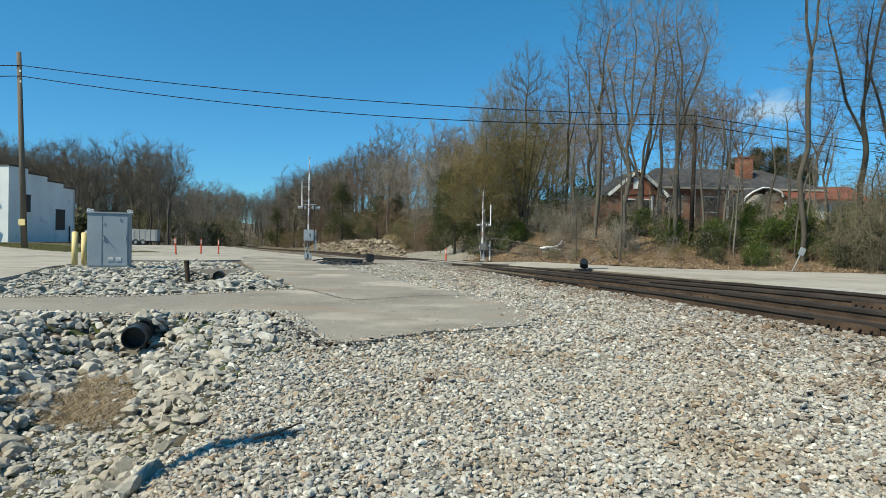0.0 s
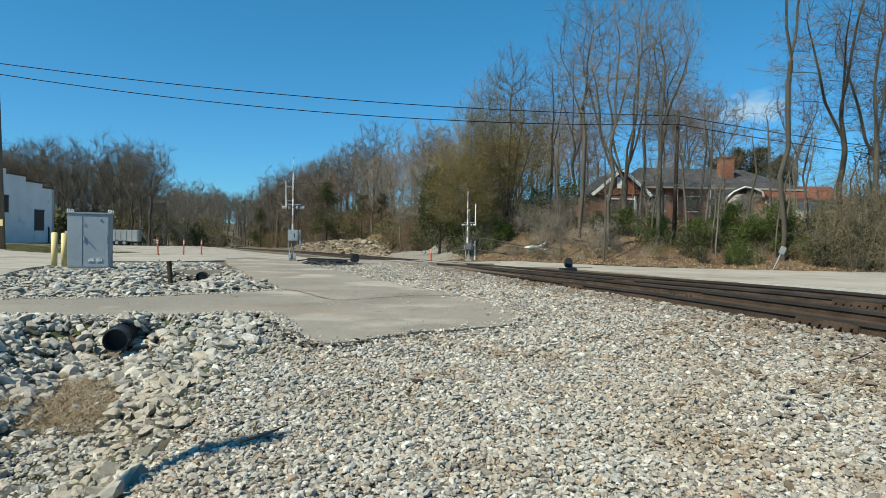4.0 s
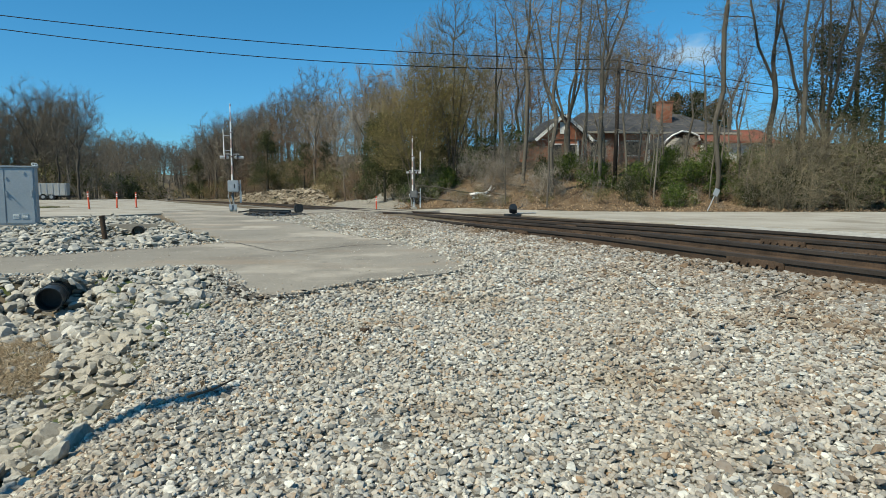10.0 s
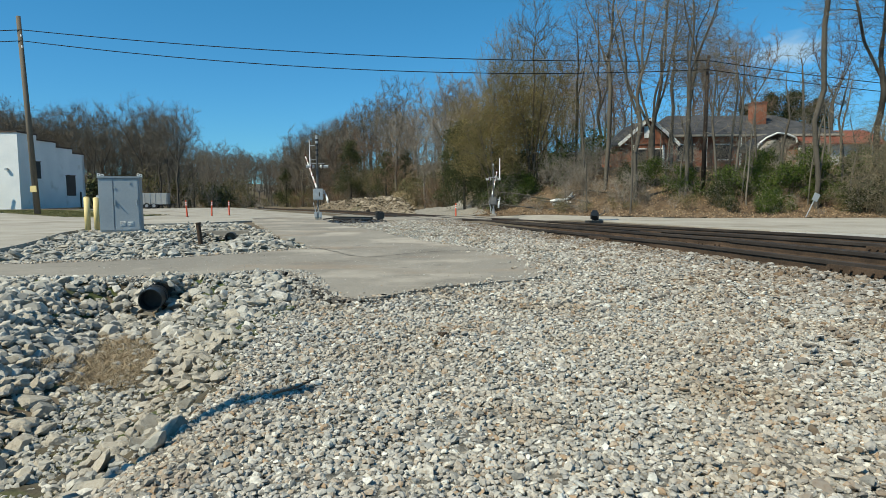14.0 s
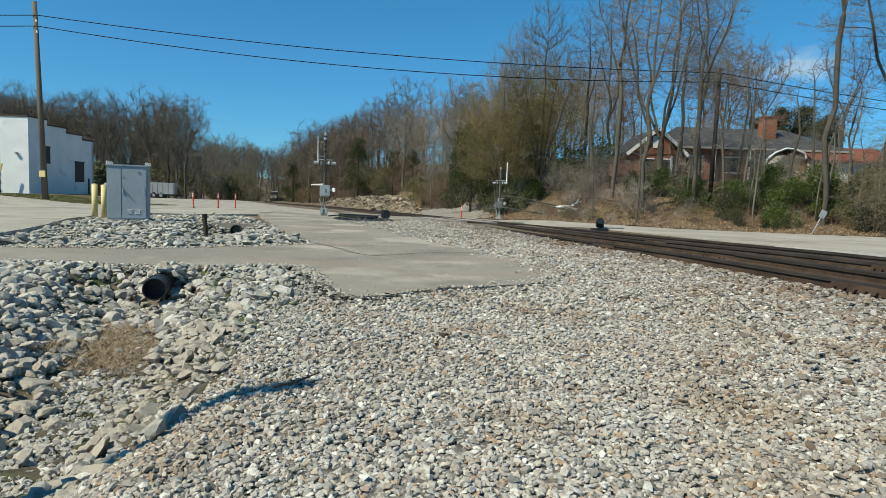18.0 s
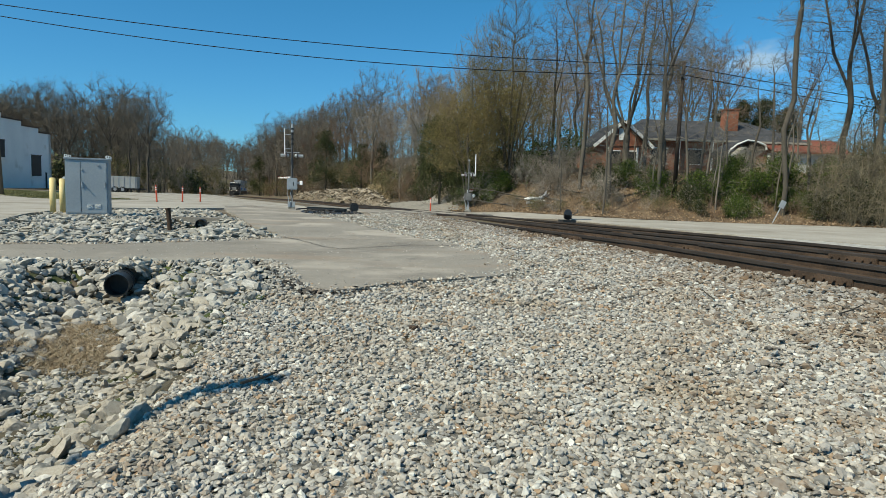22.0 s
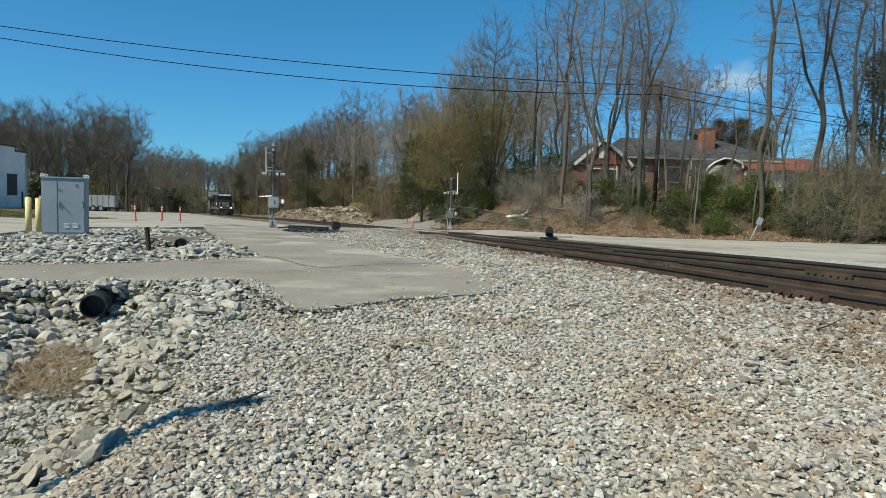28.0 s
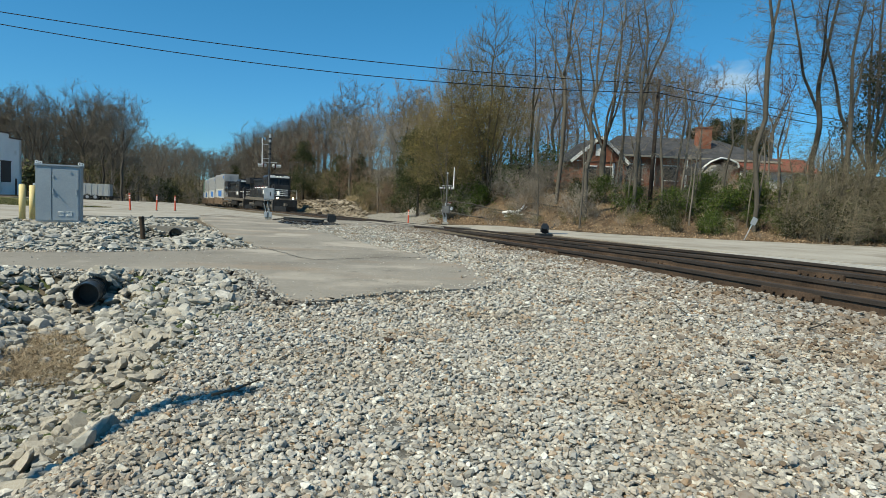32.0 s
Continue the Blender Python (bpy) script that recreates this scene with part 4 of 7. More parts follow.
def tree_meshes(seed, skeleton, thr, twigs, tw_len, tw_w, side, up, tw_from=0.03):
    """Tubes for trunk and limbs, thin three-sided branches and blade twigs for the crown."""
    rs_ = np.random.RandomState(seed + 900)
    pos, par, r = skeleton
    ids = np.flatnonzero(par >= 0)
    a, b_, ra, rb = pos[par[ids]], pos[ids], r[par[ids]], r[ids]
    ra = np.minimum(ra, rb * 1.5)
    d = b_ - a
    ln = np.linalg.norm(d, axis=1)[:, None]
    d = d / ln
    u = np.cross(d, np.array([0.31, 0.87, 0.12]))
    u /= np.linalg.norm(u, axis=1)[:, None]
    v = np.cross(d, u)

    def tubes(k, sides):
        ang = 2 * math.pi * np.arange(sides) / sides
        ring = np.cos(ang)[None, :, None] * u[k][:, None] + np.sin(ang)[None, :, None] * v[k][:, None]
        lo = (a[k] - d[k] * rb[k][:, None] * 0.12)[:, None] + ring * ra[k][:, None, None]
        hi = (b_[k] + d[k] * rb[k][:, None] * 0.12)[:, None] + ring * rb[k][:, None, None]
        vv = np.concatenate([lo, hi], 1).reshape(-1, 3)
        base = 2 * sides * np.arange(len(lo))[:, None, None]
        q = np.array([(j, (j + 1) % sides, sides + (j + 1) % sides, sides + j) for j in range(sides)])
        return vv, (base + q[None]).reshape(-1, 4)

    bv, bf = tubes(np.flatnonzero(rb > thr), 6)
    sv_, sq = tubes(np.flatnonzero(rb <= thr), 3)
    tris = [np.concatenate([sq[:, :3], sq[:, [0, 2, 3]]])]
    verts, base = [sv_], len(sv_)

    def blades(p0, p1, w):
        nonlocal base
        s_ = np.cross(p1 - p0, rs_.normal(0, 1, p0.shape))
        s_ = s_ / (np.linalg.norm(s_, axis=1)[:, None] + 1e-9) * w
        verts.append(np.stack([p0 - s_, p0 + s_, p1], 1).reshape(-1, 3))
        tris.append(base + np.arange(len(p0) * 3).reshape(-1, 3))
        base += len(p0) * 3

    thin = np.flatnonzero(rb < tw_from)
    k = np.repeat(thin, twigs)
    f = rs_.uniform(0, 1, (len(k), 1))
    p0 = a[k] + (b_[k] - a[k]) * f
    td = d[k] * 0.75 + rs_.normal(0, 0.42, (len(k), 3)) + np.array([0, 0, up])
    td /= np.linalg.norm(td, axis=1)[:, None]
    tl = tw_len * rs_.uniform(0.5, 1.3, (len(k), 1))
    p1 = p0 + td * tl
    blades(p0, p1, tw_w)
    ends = [p1]
    if side:
        k2 = np.repeat(np.arange(len(k)), side)
        f = rs_.uniform(0.1, 0.95, (len(k2), 1))
        q0 = p0[k2] + (p1 - p0)[k2] * f
        sd = td[k2] * 0.8 + rs_.normal(0, 0.45, (len(k2), 3)) + np.array([0, 0, up * 0.7])
        sd /= np.linalg.norm(sd, axis=1)[:, None]
        q1 = q0 + sd * tl[k2] * rs_.uniform(0.35, 0.7, (len(k2), 1))
        blades(q0, q1, tw_w * 0.75)
        ends.append(q1)
    return bv, bf, np.concatenate(verts), np.concatenate(tris), np.concatenate(ends)


def bare_tree_kind(seed, stems, blobs, n_attr, step, kill, trunk_r, twig_mat, bark=None, thr=0.028, twigs=1, tw_len=0.8, tw_w=0.006, side=3, up=0.25, tip=0.008, tw_from=0.03, buds=0, bud_mat=None, bud_size=0.05, rise=0.1, bud_top=99.0):
    bv, bf, cv, cf, ends = tree_meshes(seed, grown(seed, stems, blobs, n_attr, step, kill, trunk_r, rise, tip), thr, twigs, tw_len, tw_w, side, up, tw_from)
    t_me, c_me = mesh_np("trunk", bv, bf), mesh_np("crown", cv, cf)
    t_me.materials.append(bark or M_bark)
    c_me.materials.append(twig_mat)
    t_me.polygons.foreach_set("use_smooth", [True] * len(t_me.polygons))
    b_me = None
    if buds:
        rs_ = np.random.RandomState(seed)
        low = ends[ends[:, 2] < bud_top * rs_.uniform(0.75, 1.0, len(ends))]
        b_me = leaf_cards(rs_, low[rs_.choice(len(low), buds)], 3, 0.14, bud_size, "buds")
        b_me.materials.append(bud_mat)
    return float(cv[:, 2].max()), t_me, c_me, b_me


def plant(kind, x, y, h, turn, label, category="tree", group="", name="tree", z=None):
    hh, t_me, c_me, b_me = kind
    ob = thing(name, pose(x, y, gz(x, y) if z is None else z, 0, 0, turn) @ Matrix.Scale(h / hh, 4), label, category, group)
    part_mesh("trunk", t_me, None, ob)
    part_mesh("crown", c_me, None, ob)
    if b_me:
        part_mesh("foliage", b_me, None, ob)
    return ob


def tall_kind(seed, h=17.0):
    """Roadside tree: clear stem that forks into a high, upright crown."""
    r = random.Random(seed)
    f = h * r.uniform(0.42, 0.52)
    stems = [[(0, 0, -0.3), (r.gauss(0, 0.1), r.gauss(0, 0.1), f * 0.5), (r.gauss(0, 0.2), r.gauss(0, 0.2), f), (r.gauss(0, 0.5), r.gauss(0, 0.5), h * 0.78)]]
    for _ in range(2):
        a_ = r.uniform(0, 6.283)
        z0 = f * r.uniform(0.75, 1.15)
        stems.append([(0, 0, z0), (0.7 * math.cos(a_), 0.7 * math.sin(a_), z0 + 1.8), (1.7 * math.cos(a_), 1.7 * math.sin(a_), h * 0.7)])
    blobs = [(0, 0, h * 0.72, 2.7, 2.7, h * 0.29), (r.gauss(0, 1), r.gauss(0, 1), h * 0.52, 2.9, 2.9, h * 0.16)]
    return bare_tree_kind(seed, stems, blobs, 700, 0.38, 0.55, 0.135, M_twig, twigs=2, tw_len=0.85, tw_w=0.0065, side=4)


def wide_kind(seed, h=15.0):
    """Old tree with several heavy limbs from low on and a broad crown."""
    r = random.Random(seed)
    f = h * 0.2
    stems = [[(0, 0, -0.3), (0.05, 0, f), (r.gauss(0, 0.5), r.gauss(0, 0.5), h * 0.72)]]
    for k in range(4):
        a_ = k * 1.57 + r.uniform(-0.5, 0.5)
        z0, o = f * r.uniform(0.7, 1.3), r.uniform(1.7, 2.9)
        stems.append([(0, 0, z0), (0.45 * o * math.cos(a_), 0.45 * o * math.sin(a_), z0 + 2.2), (o * math.cos(a_), o * math.sin(a_), h * 0.66)])
    blobs = [(0, 0, h * 0.70, 4.4, 4.4, h * 0.31), (0, 0, h * 0.45, 4.2, 4.2, h * 0.17)]
    return bare_tree_kind(seed, stems, blobs, 950, 0.38, 0.55, 0.20, M_twig, twigs=2, tw_len=0.85, tw_w=0.0065, side=4)


def mast_kind(seed, h=20.0):
    """Slim tall tree with a straight stem, a few short crooked side branches and a fork near the top."""
    r = random.Random(seed)
    stems = [[(0, 0, -0.3), (0.1, 0, h * 0.3), (0.25, 0.1, h * 0.5), (0.05, 0.1, h * 0.66), (-0.3, 0, h * 0.9)], [(0.2, 0.1, h * 0.56), (0.75, 0.2, h * 0.72), (0.95, 0.1, h * 0.88)]]
    blobs = [(0, 0, h * 0.86, 2.4, 2.4, h * 0.16), (0, 0, h * 0.58, 2.3, 2.3, h * 0.14, 4.0)]
    return bare_tree_kind(seed, stems, blobs, 300, 0.34, 0.5, 0.145, M_twig, twigs=3, tw_len=0.6, tw_w=0.008, side=3)


def fan_kind(seed, h=15.5):
    """Many-stemmed budding tree: stems fan out from the ground, twigs all rise."""
    r = random.Random(seed)
    stems = []
    for k in range(7):
        a_, o = k * 0.9 + r.uniform(-0.3, 0.3), (0.0 if k == 0 else r.uniform(1.4, 3.3))
        z1 = h * (0.74 if o < 1.8 else 0.56) * r.uniform(0.9, 1.05)
        stems.append([(0.12 * math.cos(a_), 0.12 * math.sin(a_), -0.3), (0.25 * o * math.cos(a_), 0.25 * o * math.sin(a_), z1 * 0.35), (o * math.cos(a_), o * math.sin(a_), z1)])
    blobs = [(0, 0, h * 0.72, 2.2, 2.2, h * 0.27), (-0.8, 0, h * 0.5, 3.6, 3.4, h * 0.25), (-0.5, 0, h * 0.3, 4.0, 3.6, h * 0.14)]
    return bare_tree_kind(seed, stems, blobs, 1500, 0.36, 0.5, 0.15, M_twig_gold, twigs=3, tw_len=0.95, tw_w=0.0075, side=4, up=0.55, rise=0.3, buds=4200, bud_mat=M_bud, bud_size=0.05, bud_top=h * 0.62)


def dome_kind(seed, twig_mat, h=17.0, n=260, low=0.42):
    """Forest tree seen from far off: pale stem under a rounded, finely twigged crown."""
    r = random.Random(seed)
    f = h * r.uniform(0.34, 0.44)
    stems = [[(0, 0, -0.5), (0.1, 0, f), (r.gauss(0, 0.5), r.gauss(0, 0.5), h * 0.7)]]
    for k in range(3):
        a_ = k * 2.1 + r.uniform(-0.4, 0.4)
        stems.append([(0, 0, f * r.uniform(0.8, 1.2)), (2.3 * math.cos(a_), 2.3 * math.sin(a_), h * 0.68)])
    blobs = [(0, 0, h * 0.70, 4.2, 4.2, h * 0.25), (0, 0, h * low, 3.4, 3.4, h * 0.2)]
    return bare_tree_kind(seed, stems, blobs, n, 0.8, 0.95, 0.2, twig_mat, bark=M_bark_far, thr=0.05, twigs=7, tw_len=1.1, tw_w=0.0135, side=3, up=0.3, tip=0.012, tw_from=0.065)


def sapling_kind(seed, h=6.0):
    r = random.Random(seed)
    stems = [[(0, 0, -0.2), (r.gauss(0, 0.15), r.gauss(0, 0.15), h * 0.5), (r.gauss(0, 0.3), r.gauss(0, 0.3), h * 0.9)]]
    return bare_tree_kind(seed, stems, [(0, 0, h * 0.66, 0.95, 0.95, h * 0.34)], 110, 0.28, 0.38, 0.05, M_twig, bark=M_bark_far, thr=0.012, twigs=2, tw_len=0.5, tw_w=0.005, side=2, tip=0.006)


TALL = [tall_kind(20 + i) for i in range(5)]
WIDE = [wide_kind(40 + i) for i in range(3)]
MAST = mast_kind(50)
BUD = [fan_kind(60 + i) for i in range(3)]
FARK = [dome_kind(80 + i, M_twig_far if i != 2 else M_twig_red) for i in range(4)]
SAP = [sapling_kind(100 + i) for i in range(3)]


def cedar_kind(seed, height, width, n, mat_, size=0.068):
    rs_ = np.random.RandomState(seed)
    bm = cyl(0.14, 0.03, height * 0.95, pose(0, 0, -0.1), 8)
    t_me = bpy.data.meshes.new("trunk")
    bm.to_mesh(t_me)
    bm.free()
    t_me.materials.append(M_bark)
    m = 46
    uc, ac = rs_.uniform(0.08, 0.97, m), rs_.uniform(0, 6.283, m)
    rc = width / 2 * np.minimum(1.0, 1.35 * (1.04 - uc)) ** 0.8 * rs_.uniform(0.35, 1.0, m)
    blob = np.stack([np.cos(ac) * rc, np.sin(ac) * rc, uc * height], -1)
    c = blob[rs_.randint(0, m, n)] + rs_.normal(0, 1, (n, 3)) * np.array([0.42, 0.42, 0.30]) * width / 4.5
    c[:, 2] = np.clip(c[:, 2], 0.2, height)
    c_me = leaf_cards(rs_, c, 7, 0.17, size, "crown")
    c_me.materials.append(mat_)
    return height, t_me, c_me, None


M_pine = mat("dull_pine_needles", (0.026, 0.031, 0.013), (0.085, 0.088, 0.036), 0.8, 5, 0.9, 0.0, island=0.4)
PINE = [cedar_kind(220 + i, 8, 5.4, 2600, M_pine, 0.10) for i in range(2)]
CEDAR = [cedar_kind(200 + i, 8, 4.6, 1900, M_cedar) for i in range(3)]


def bush_kind(seed, n, mat_, size, fine=False):
    rs_ = np.random.RandomState(seed)
    big, small = branch_tree(seed, 2.2, 0.022, limbs=15, kids=(5, 4, 4) if fine else (4, 3, 3), spread=0.85, thick=0.7 if fine else 2.0, first=0.02, up=0.25, reach=0.6)
    fit_height((big, small), 2.2)
    t_me, c_me = mesh_np("stems", big[0] , big[1]), mesh_np("twigs", small[0], small[1])
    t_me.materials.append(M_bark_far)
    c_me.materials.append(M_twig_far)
    b_me = None
    if n:
        ends = np.array(small[0])[rs_.choice(len(small[0]), n)]
        b_me = leaf_cards(rs_, ends, 5, 0.16, size, "leaves")
        b_me.materials.append(mat_)
    return 2.2, t_me, c_me, b_me


GREENB = [bush_kind(300 + i, 1300, M_green, 0.05) for i in range(2)]
DARKB = [bush_kind(310 + i, 800, M_cedar, 0.055) for i in range(2)]
def thicket_kind(seed):
    """Tangled leafless thicket of many arching stems."""
    r = random.Random(seed)
    stems = []
    for k in range(11):
        a_, o = k * 0.6 + r.uniform(-0.3, 0.3), r.uniform(0.2, 2.3)
        z1 = 4.6 - 0.75 * o + r.uniform(-0.8, 0.4)
        stems.append([(0.25 * math.cos(a_), 0.25 * math.sin(a_), -0.2), (0.5 * o * math.cos(a_), 0.5 * o * math.sin(a_), 0.6 * z1), (o * math.cos(a_ + 0.3), o * math.sin(a_ + 0.3), z1)])
    return bare_tree_kind(seed, stems, [(0, 0, 2.9, 2.3, 2.3, 2.3), (0, 0, 1.4, 2.7, 2.7, 1.3)], 620, 0.3, 0.4, 0.045, M_twig_pale, bark=M_twig_pale, thr=0.014, twigs=3, tw_len=0.55, tw_w=0.0045, side=3, up=0.0, tip=0.006, rise=0.0)


THICK = [thicket_kind(360 + i) for i in range(2)]
BRUSHN = [bush_kind(340 + i, 0, None, 0, fine=True) for i in range(3)]


def brush_kind(seed, mat_, leaves=0):
    """Dense leafless brush seen from far off: stems fan from the ground into a mass of fine twigs."""
    r = random.Random(seed)
    stems = []
    for k in range(6):
        a_, o = k * 1.05 + r.uniform(-0.3, 0.3), r.uniform(0.3, 1.0)
        stems.append([(0.1 * math.cos(a_), 0.1 * math.sin(a_), -0.2), (o * math.cos(a_), o * math.sin(a_), r.uniform(0.9, 1.5))])
    return bare_tree_kind(seed, stems, [(0, 0, 1.15, 1.35, 1.35, 1.1)], 120, 0.28, 0.34, 0.03, mat_, bark=M_bark_far, thr=0.016, twigs=4, tw_len=0.5, tw_w=0.0065, side=3, tip=0.006, up=0.3, buds=leaves, bud_mat=M_olive, bud_size=0.05)


BRUSH = [brush_kind(320 + i, (M_twig_far, M_twig_red, M_twig_gold)[i], 0 if i < 2 else 380) for i in range(3)]


def wood(n, seed, sample, kinds, hlo, hhi, label, group, category="tree", name="tree"):
    r = random.Random(seed)
    for _ in range(n):
        x, y = sample(r)
        plant(r.choice(kinds), x, y, r.uniform(hlo, hhi), r.uniform(0, 360), label, category, group, name)


HAZE = [bush_kind(350 + i, 260, M_green, 0.045, True) for i in range(2)]
OLIVE = [bush_kind(330 + i, 230, M_olive, 0.12) for i in range(2)]


def wood_stuff(name, n, seed, sample, kinds, hlo, hhi, label, category):
    """Growth too far off or too tangled to count, joined into one object."""
    r = random.Random(seed)
    groups = {}
    for _ in range(n):
        x, y = sample(r)
        hh, t_me, c_me, b_me = r.choice(kinds)
        k, a = r.uniform(hlo, hhi) / hh, r.uniform(0, 6.283)
        for me in (t_me, c_me, b_me):
            if me:
                groups.setdefault(me, []).append((x, y, gz(x, y), k, a))
    vs, fs, ms, mats, base = [], [], [], [], 0
    for me, at in groups.items():
        co = np.empty(len(me.vertices) * 3, np.float32)
        me.vertices.foreach_get("co", co)
        co = co.reshape(-1, 3)
        vi = np.empty(len(me.loops), np.int32)
        me.loops.foreach_get("vertex_index", vi)
        vi = vi.reshape(len(me.polygons), -1)
        if vi.shape[1] == 4:
            vi = np.concatenate([vi[:, :3], vi[:, [0, 2, 3]]])
        if me.materials[0] not in mats:
            mats.append(me.materials[0])
        for x, y, z, k, a in at:
            ca, sa = math.cos(a) * k, math.sin(a) * k
            vs.append(np.stack([co[:, 0] * ca - co[:, 1] * sa + x, co[:, 0] * sa + co[:, 1] * ca + y, co[:, 2] * k + z], -1))
            fs.append(vi + base)
            ms.append(np.full(len(vi), mats.index(me.materials[0]), np.int32))
            base += len(co)
    me = mesh_np(name, np.concatenate(vs), np.concatenate(fs))
    for m in mats:
        me.materials.append(m)
    me.polygons.foreach_set("material_index", np.concatenate(ms))
    return tagged(part_mesh(name, me, None), label, category, "", "stuff")


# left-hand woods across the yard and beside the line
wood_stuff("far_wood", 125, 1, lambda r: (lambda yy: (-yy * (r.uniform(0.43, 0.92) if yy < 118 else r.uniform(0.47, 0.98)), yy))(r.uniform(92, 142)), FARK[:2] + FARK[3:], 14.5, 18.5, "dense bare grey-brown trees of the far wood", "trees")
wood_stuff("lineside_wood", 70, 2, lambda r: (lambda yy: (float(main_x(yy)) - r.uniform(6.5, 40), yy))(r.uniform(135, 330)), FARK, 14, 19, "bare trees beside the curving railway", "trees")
wood_stuff("lineside_brush", 44, 22, lambda r: (lambda yy: (float(main_x(yy)) - r.uniform(5.5, 16), yy))(r.uniform(120, 330)), BRUSH * 2 + OLIVE, 3, 6, "tangled brush beside the curving railway", "brush")
# woods on the hill right of the line
wood(80, 3, lambda r: (lambda yy: (float(main_x(yy)) + r.uniform(8, 50), yy))(r.uniform(64, 150)), FARK + FARK[2:3], 11, 15, "bare reddish-brown tree on the wooded slope", "hill wood")
wood_stuff("curve_wood", 84, 9, lambda r: (lambda yy: (float(main_x(yy)) + r.uniform(6.5, 30), yy))(135 + 190 * r.random() ** 1.6), FARK, 15, 20, "bare trees on the slope by the railway curve", "trees")
wood_stuff("slope_brush", 120, 4, lambda r: (lambda yy: (float(main_x(yy)) + r.uniform(5.5, 22), yy))(r.uniform(72, 240)), BRUSH, 3, 6, "tangled brown brush on the wooded slope", "brush")
wood_stuff("cutting_brush", 70, 14, lambda r: (lambda yy: (float(main_x(yy)) + r.uniform(8.5, 16), yy))(r.uniform(54, 120)), BRUSH, 2.5, 5, "tangled brown brush above the rocky cutting", "brush")
wood_stuff("wood_edge_brush", 96, 5, lambda r: (r.uniform(-125, -34), r.uniform(84, 112)), BRUSH * 2 + OLIVE, 3.5, 7, "tangled brush at the edge of the far wood", "brush")
# the grove by the far road and the house
for i, (x, y, h, k) in enumerate([(3.0, 46.5, 13.2, BUD[0]), (5.9, 46.5, 15.3, BUD[1]), (4.4, 51, 13.5, BUD[2])]):
    plant(k, x, y, h, 70 * i, "tall spreading tree with yellow-green spring buds", "tree", "budding trees")
for i, (x, y, h, k) in enumerate([(9.35, 48, 13.5, TALL[4]), (10.06, 42, 17.5, TALL[0]), (10.9, 38, 16.5, TALL[1]), (13.7, 44, 17.5, WIDE[0]), (16.4, 48, 16, TALL[2]), (13.9, 38, 17, TALL[3]), (14.95, 40, 15.5, TALL[0]), (19.65, 34.5, 20, MAST), (24.4, 37, 20, TALL[1]), (24.9, 34.8, 17, TALL[4]), (27.3, 36, 18.5, WIDE[2]), (31, 38, 18, TALL[0]), (34, 33, 16, WIDE[0]), (12.0, 52, 15, TALL[1]), (29.5, 33.5, 17, TALL[3]), (36, 40, 18, WIDE[1])]):
    plant(k, x, y, h, 50 * i + 20, "tall bare roadside tree with grey bark", "tree", "bare trees by the house")
for i, (x, y, h) in enumerate([(17.75, 40, 9.5), (19.5, 38, 8.5), (15.4, 37, 9), (20.6, 37.5, 9.5), (22.2, 36.5, 8.5), (18.5, 43, 10), (16.4, 35.6, 6.5), (21.4, 34.4, 6)]):
    plant(SAP[i % 3], x, y, h, 63 * i, "slender bare young tree on the leafy bank", "tree", "young trees")
wood(28, 6, lambda r: (r.uniform(8, 30), r.uniform(34, 44)), SAP, 4, 9, "thin bare sapling on the leafy bank", "saplings")
wood(9, 7, lambda r: (r.uniform(-4, 12), r.uniform(64, 90)), FARK, 8, 12, "bare tree behind the house", "back wood")
wood(22, 71, lambda r: (r.uniform(16, 62), r.uniform(66, 80)), FARK, 4.5, 6.5, "bare tree behind the house", "back wood")
for i, (x, y, h) in enumerate([(-9.0, 86, 6), (-6.2, 84, 6), (1.0, 53, 7.2), (0.4, 60, 7.5), (-42.5, 162, 10), (28.2, 37, 9.5), (31, 36, 9), (-15.5, 97, 9), (2.4, 51, 6.4), (3.9, 48.8, 4.6), (3.2, 53, 7), (5.8, 48.2, 4.6)]):
    plant(CEDAR[i % 3], x, y, h, 40 * i, "dark green cedar with ragged foliage", "evergreen", "cedars")
for i, (x, y, h) in enumerate([(29.6, 69, 6.0), (32.0, 69.5, 8.0), (34.2, 69, 9.6), (37.0, 70, 9.8), (39.6, 70, 8.6)]):
    plant(PINE[i % 2], x, y, h * 0.7, 70 * i, "dull green pine behind the brick house", "evergreen", "pines")
for i, (x, y, h) in enumerate([(15.0, 36, 1.8), (16.2, 37, 2.4), (18, 38, 2.6), (20.5, 37.5, 2.8), (15.2, 34.6, 1.0), (17.3, 34.2, 1.6), (21.3, 35, 1.6), (23, 37, 2.6), (11.5, 40.5, 2.2), (13, 41, 2.2), (19, 39.5, 2.8), (2.7, 49.5, 1.6), (22.4, 33.5, 1.1), (16.6, 33.9, 1.3), (20.0, 35.2, 1.9), (24.5, 38, 2.8), (3.5, 47.0, 1.8), (4.7, 45.4, 1.6), (5.4, 45.8, 2.2), (4.1, 48.8, 2.8), (2.6, 51, 2.4), (18.6, 36.2, 2.6), (14.0, 38.5, 2.4), (22.0, 38.6, 3.0)]):
    plant(GREENB[i % 2] if i % 4 else DARKB[i % 2], x, y, h * 0.82, 80 * i, "leafy green shrub on the bank", "bush", "green shrubs", "bush")
wood(40, 8, lambda r: (r.uniform(9, 34), r.uniform(36.5, 48)), BRUSHN, 1.4, 3.0, "tangled brush under the trees", "brush", "bush", "bush")
wood(15, 15, lambda r: (r.uniform(6, 12), r.uniform(41.5, 47)), BRUSHN, 1.4, 2.8, "tangled brush on the leafy bank", "brush", "bush", "bush")
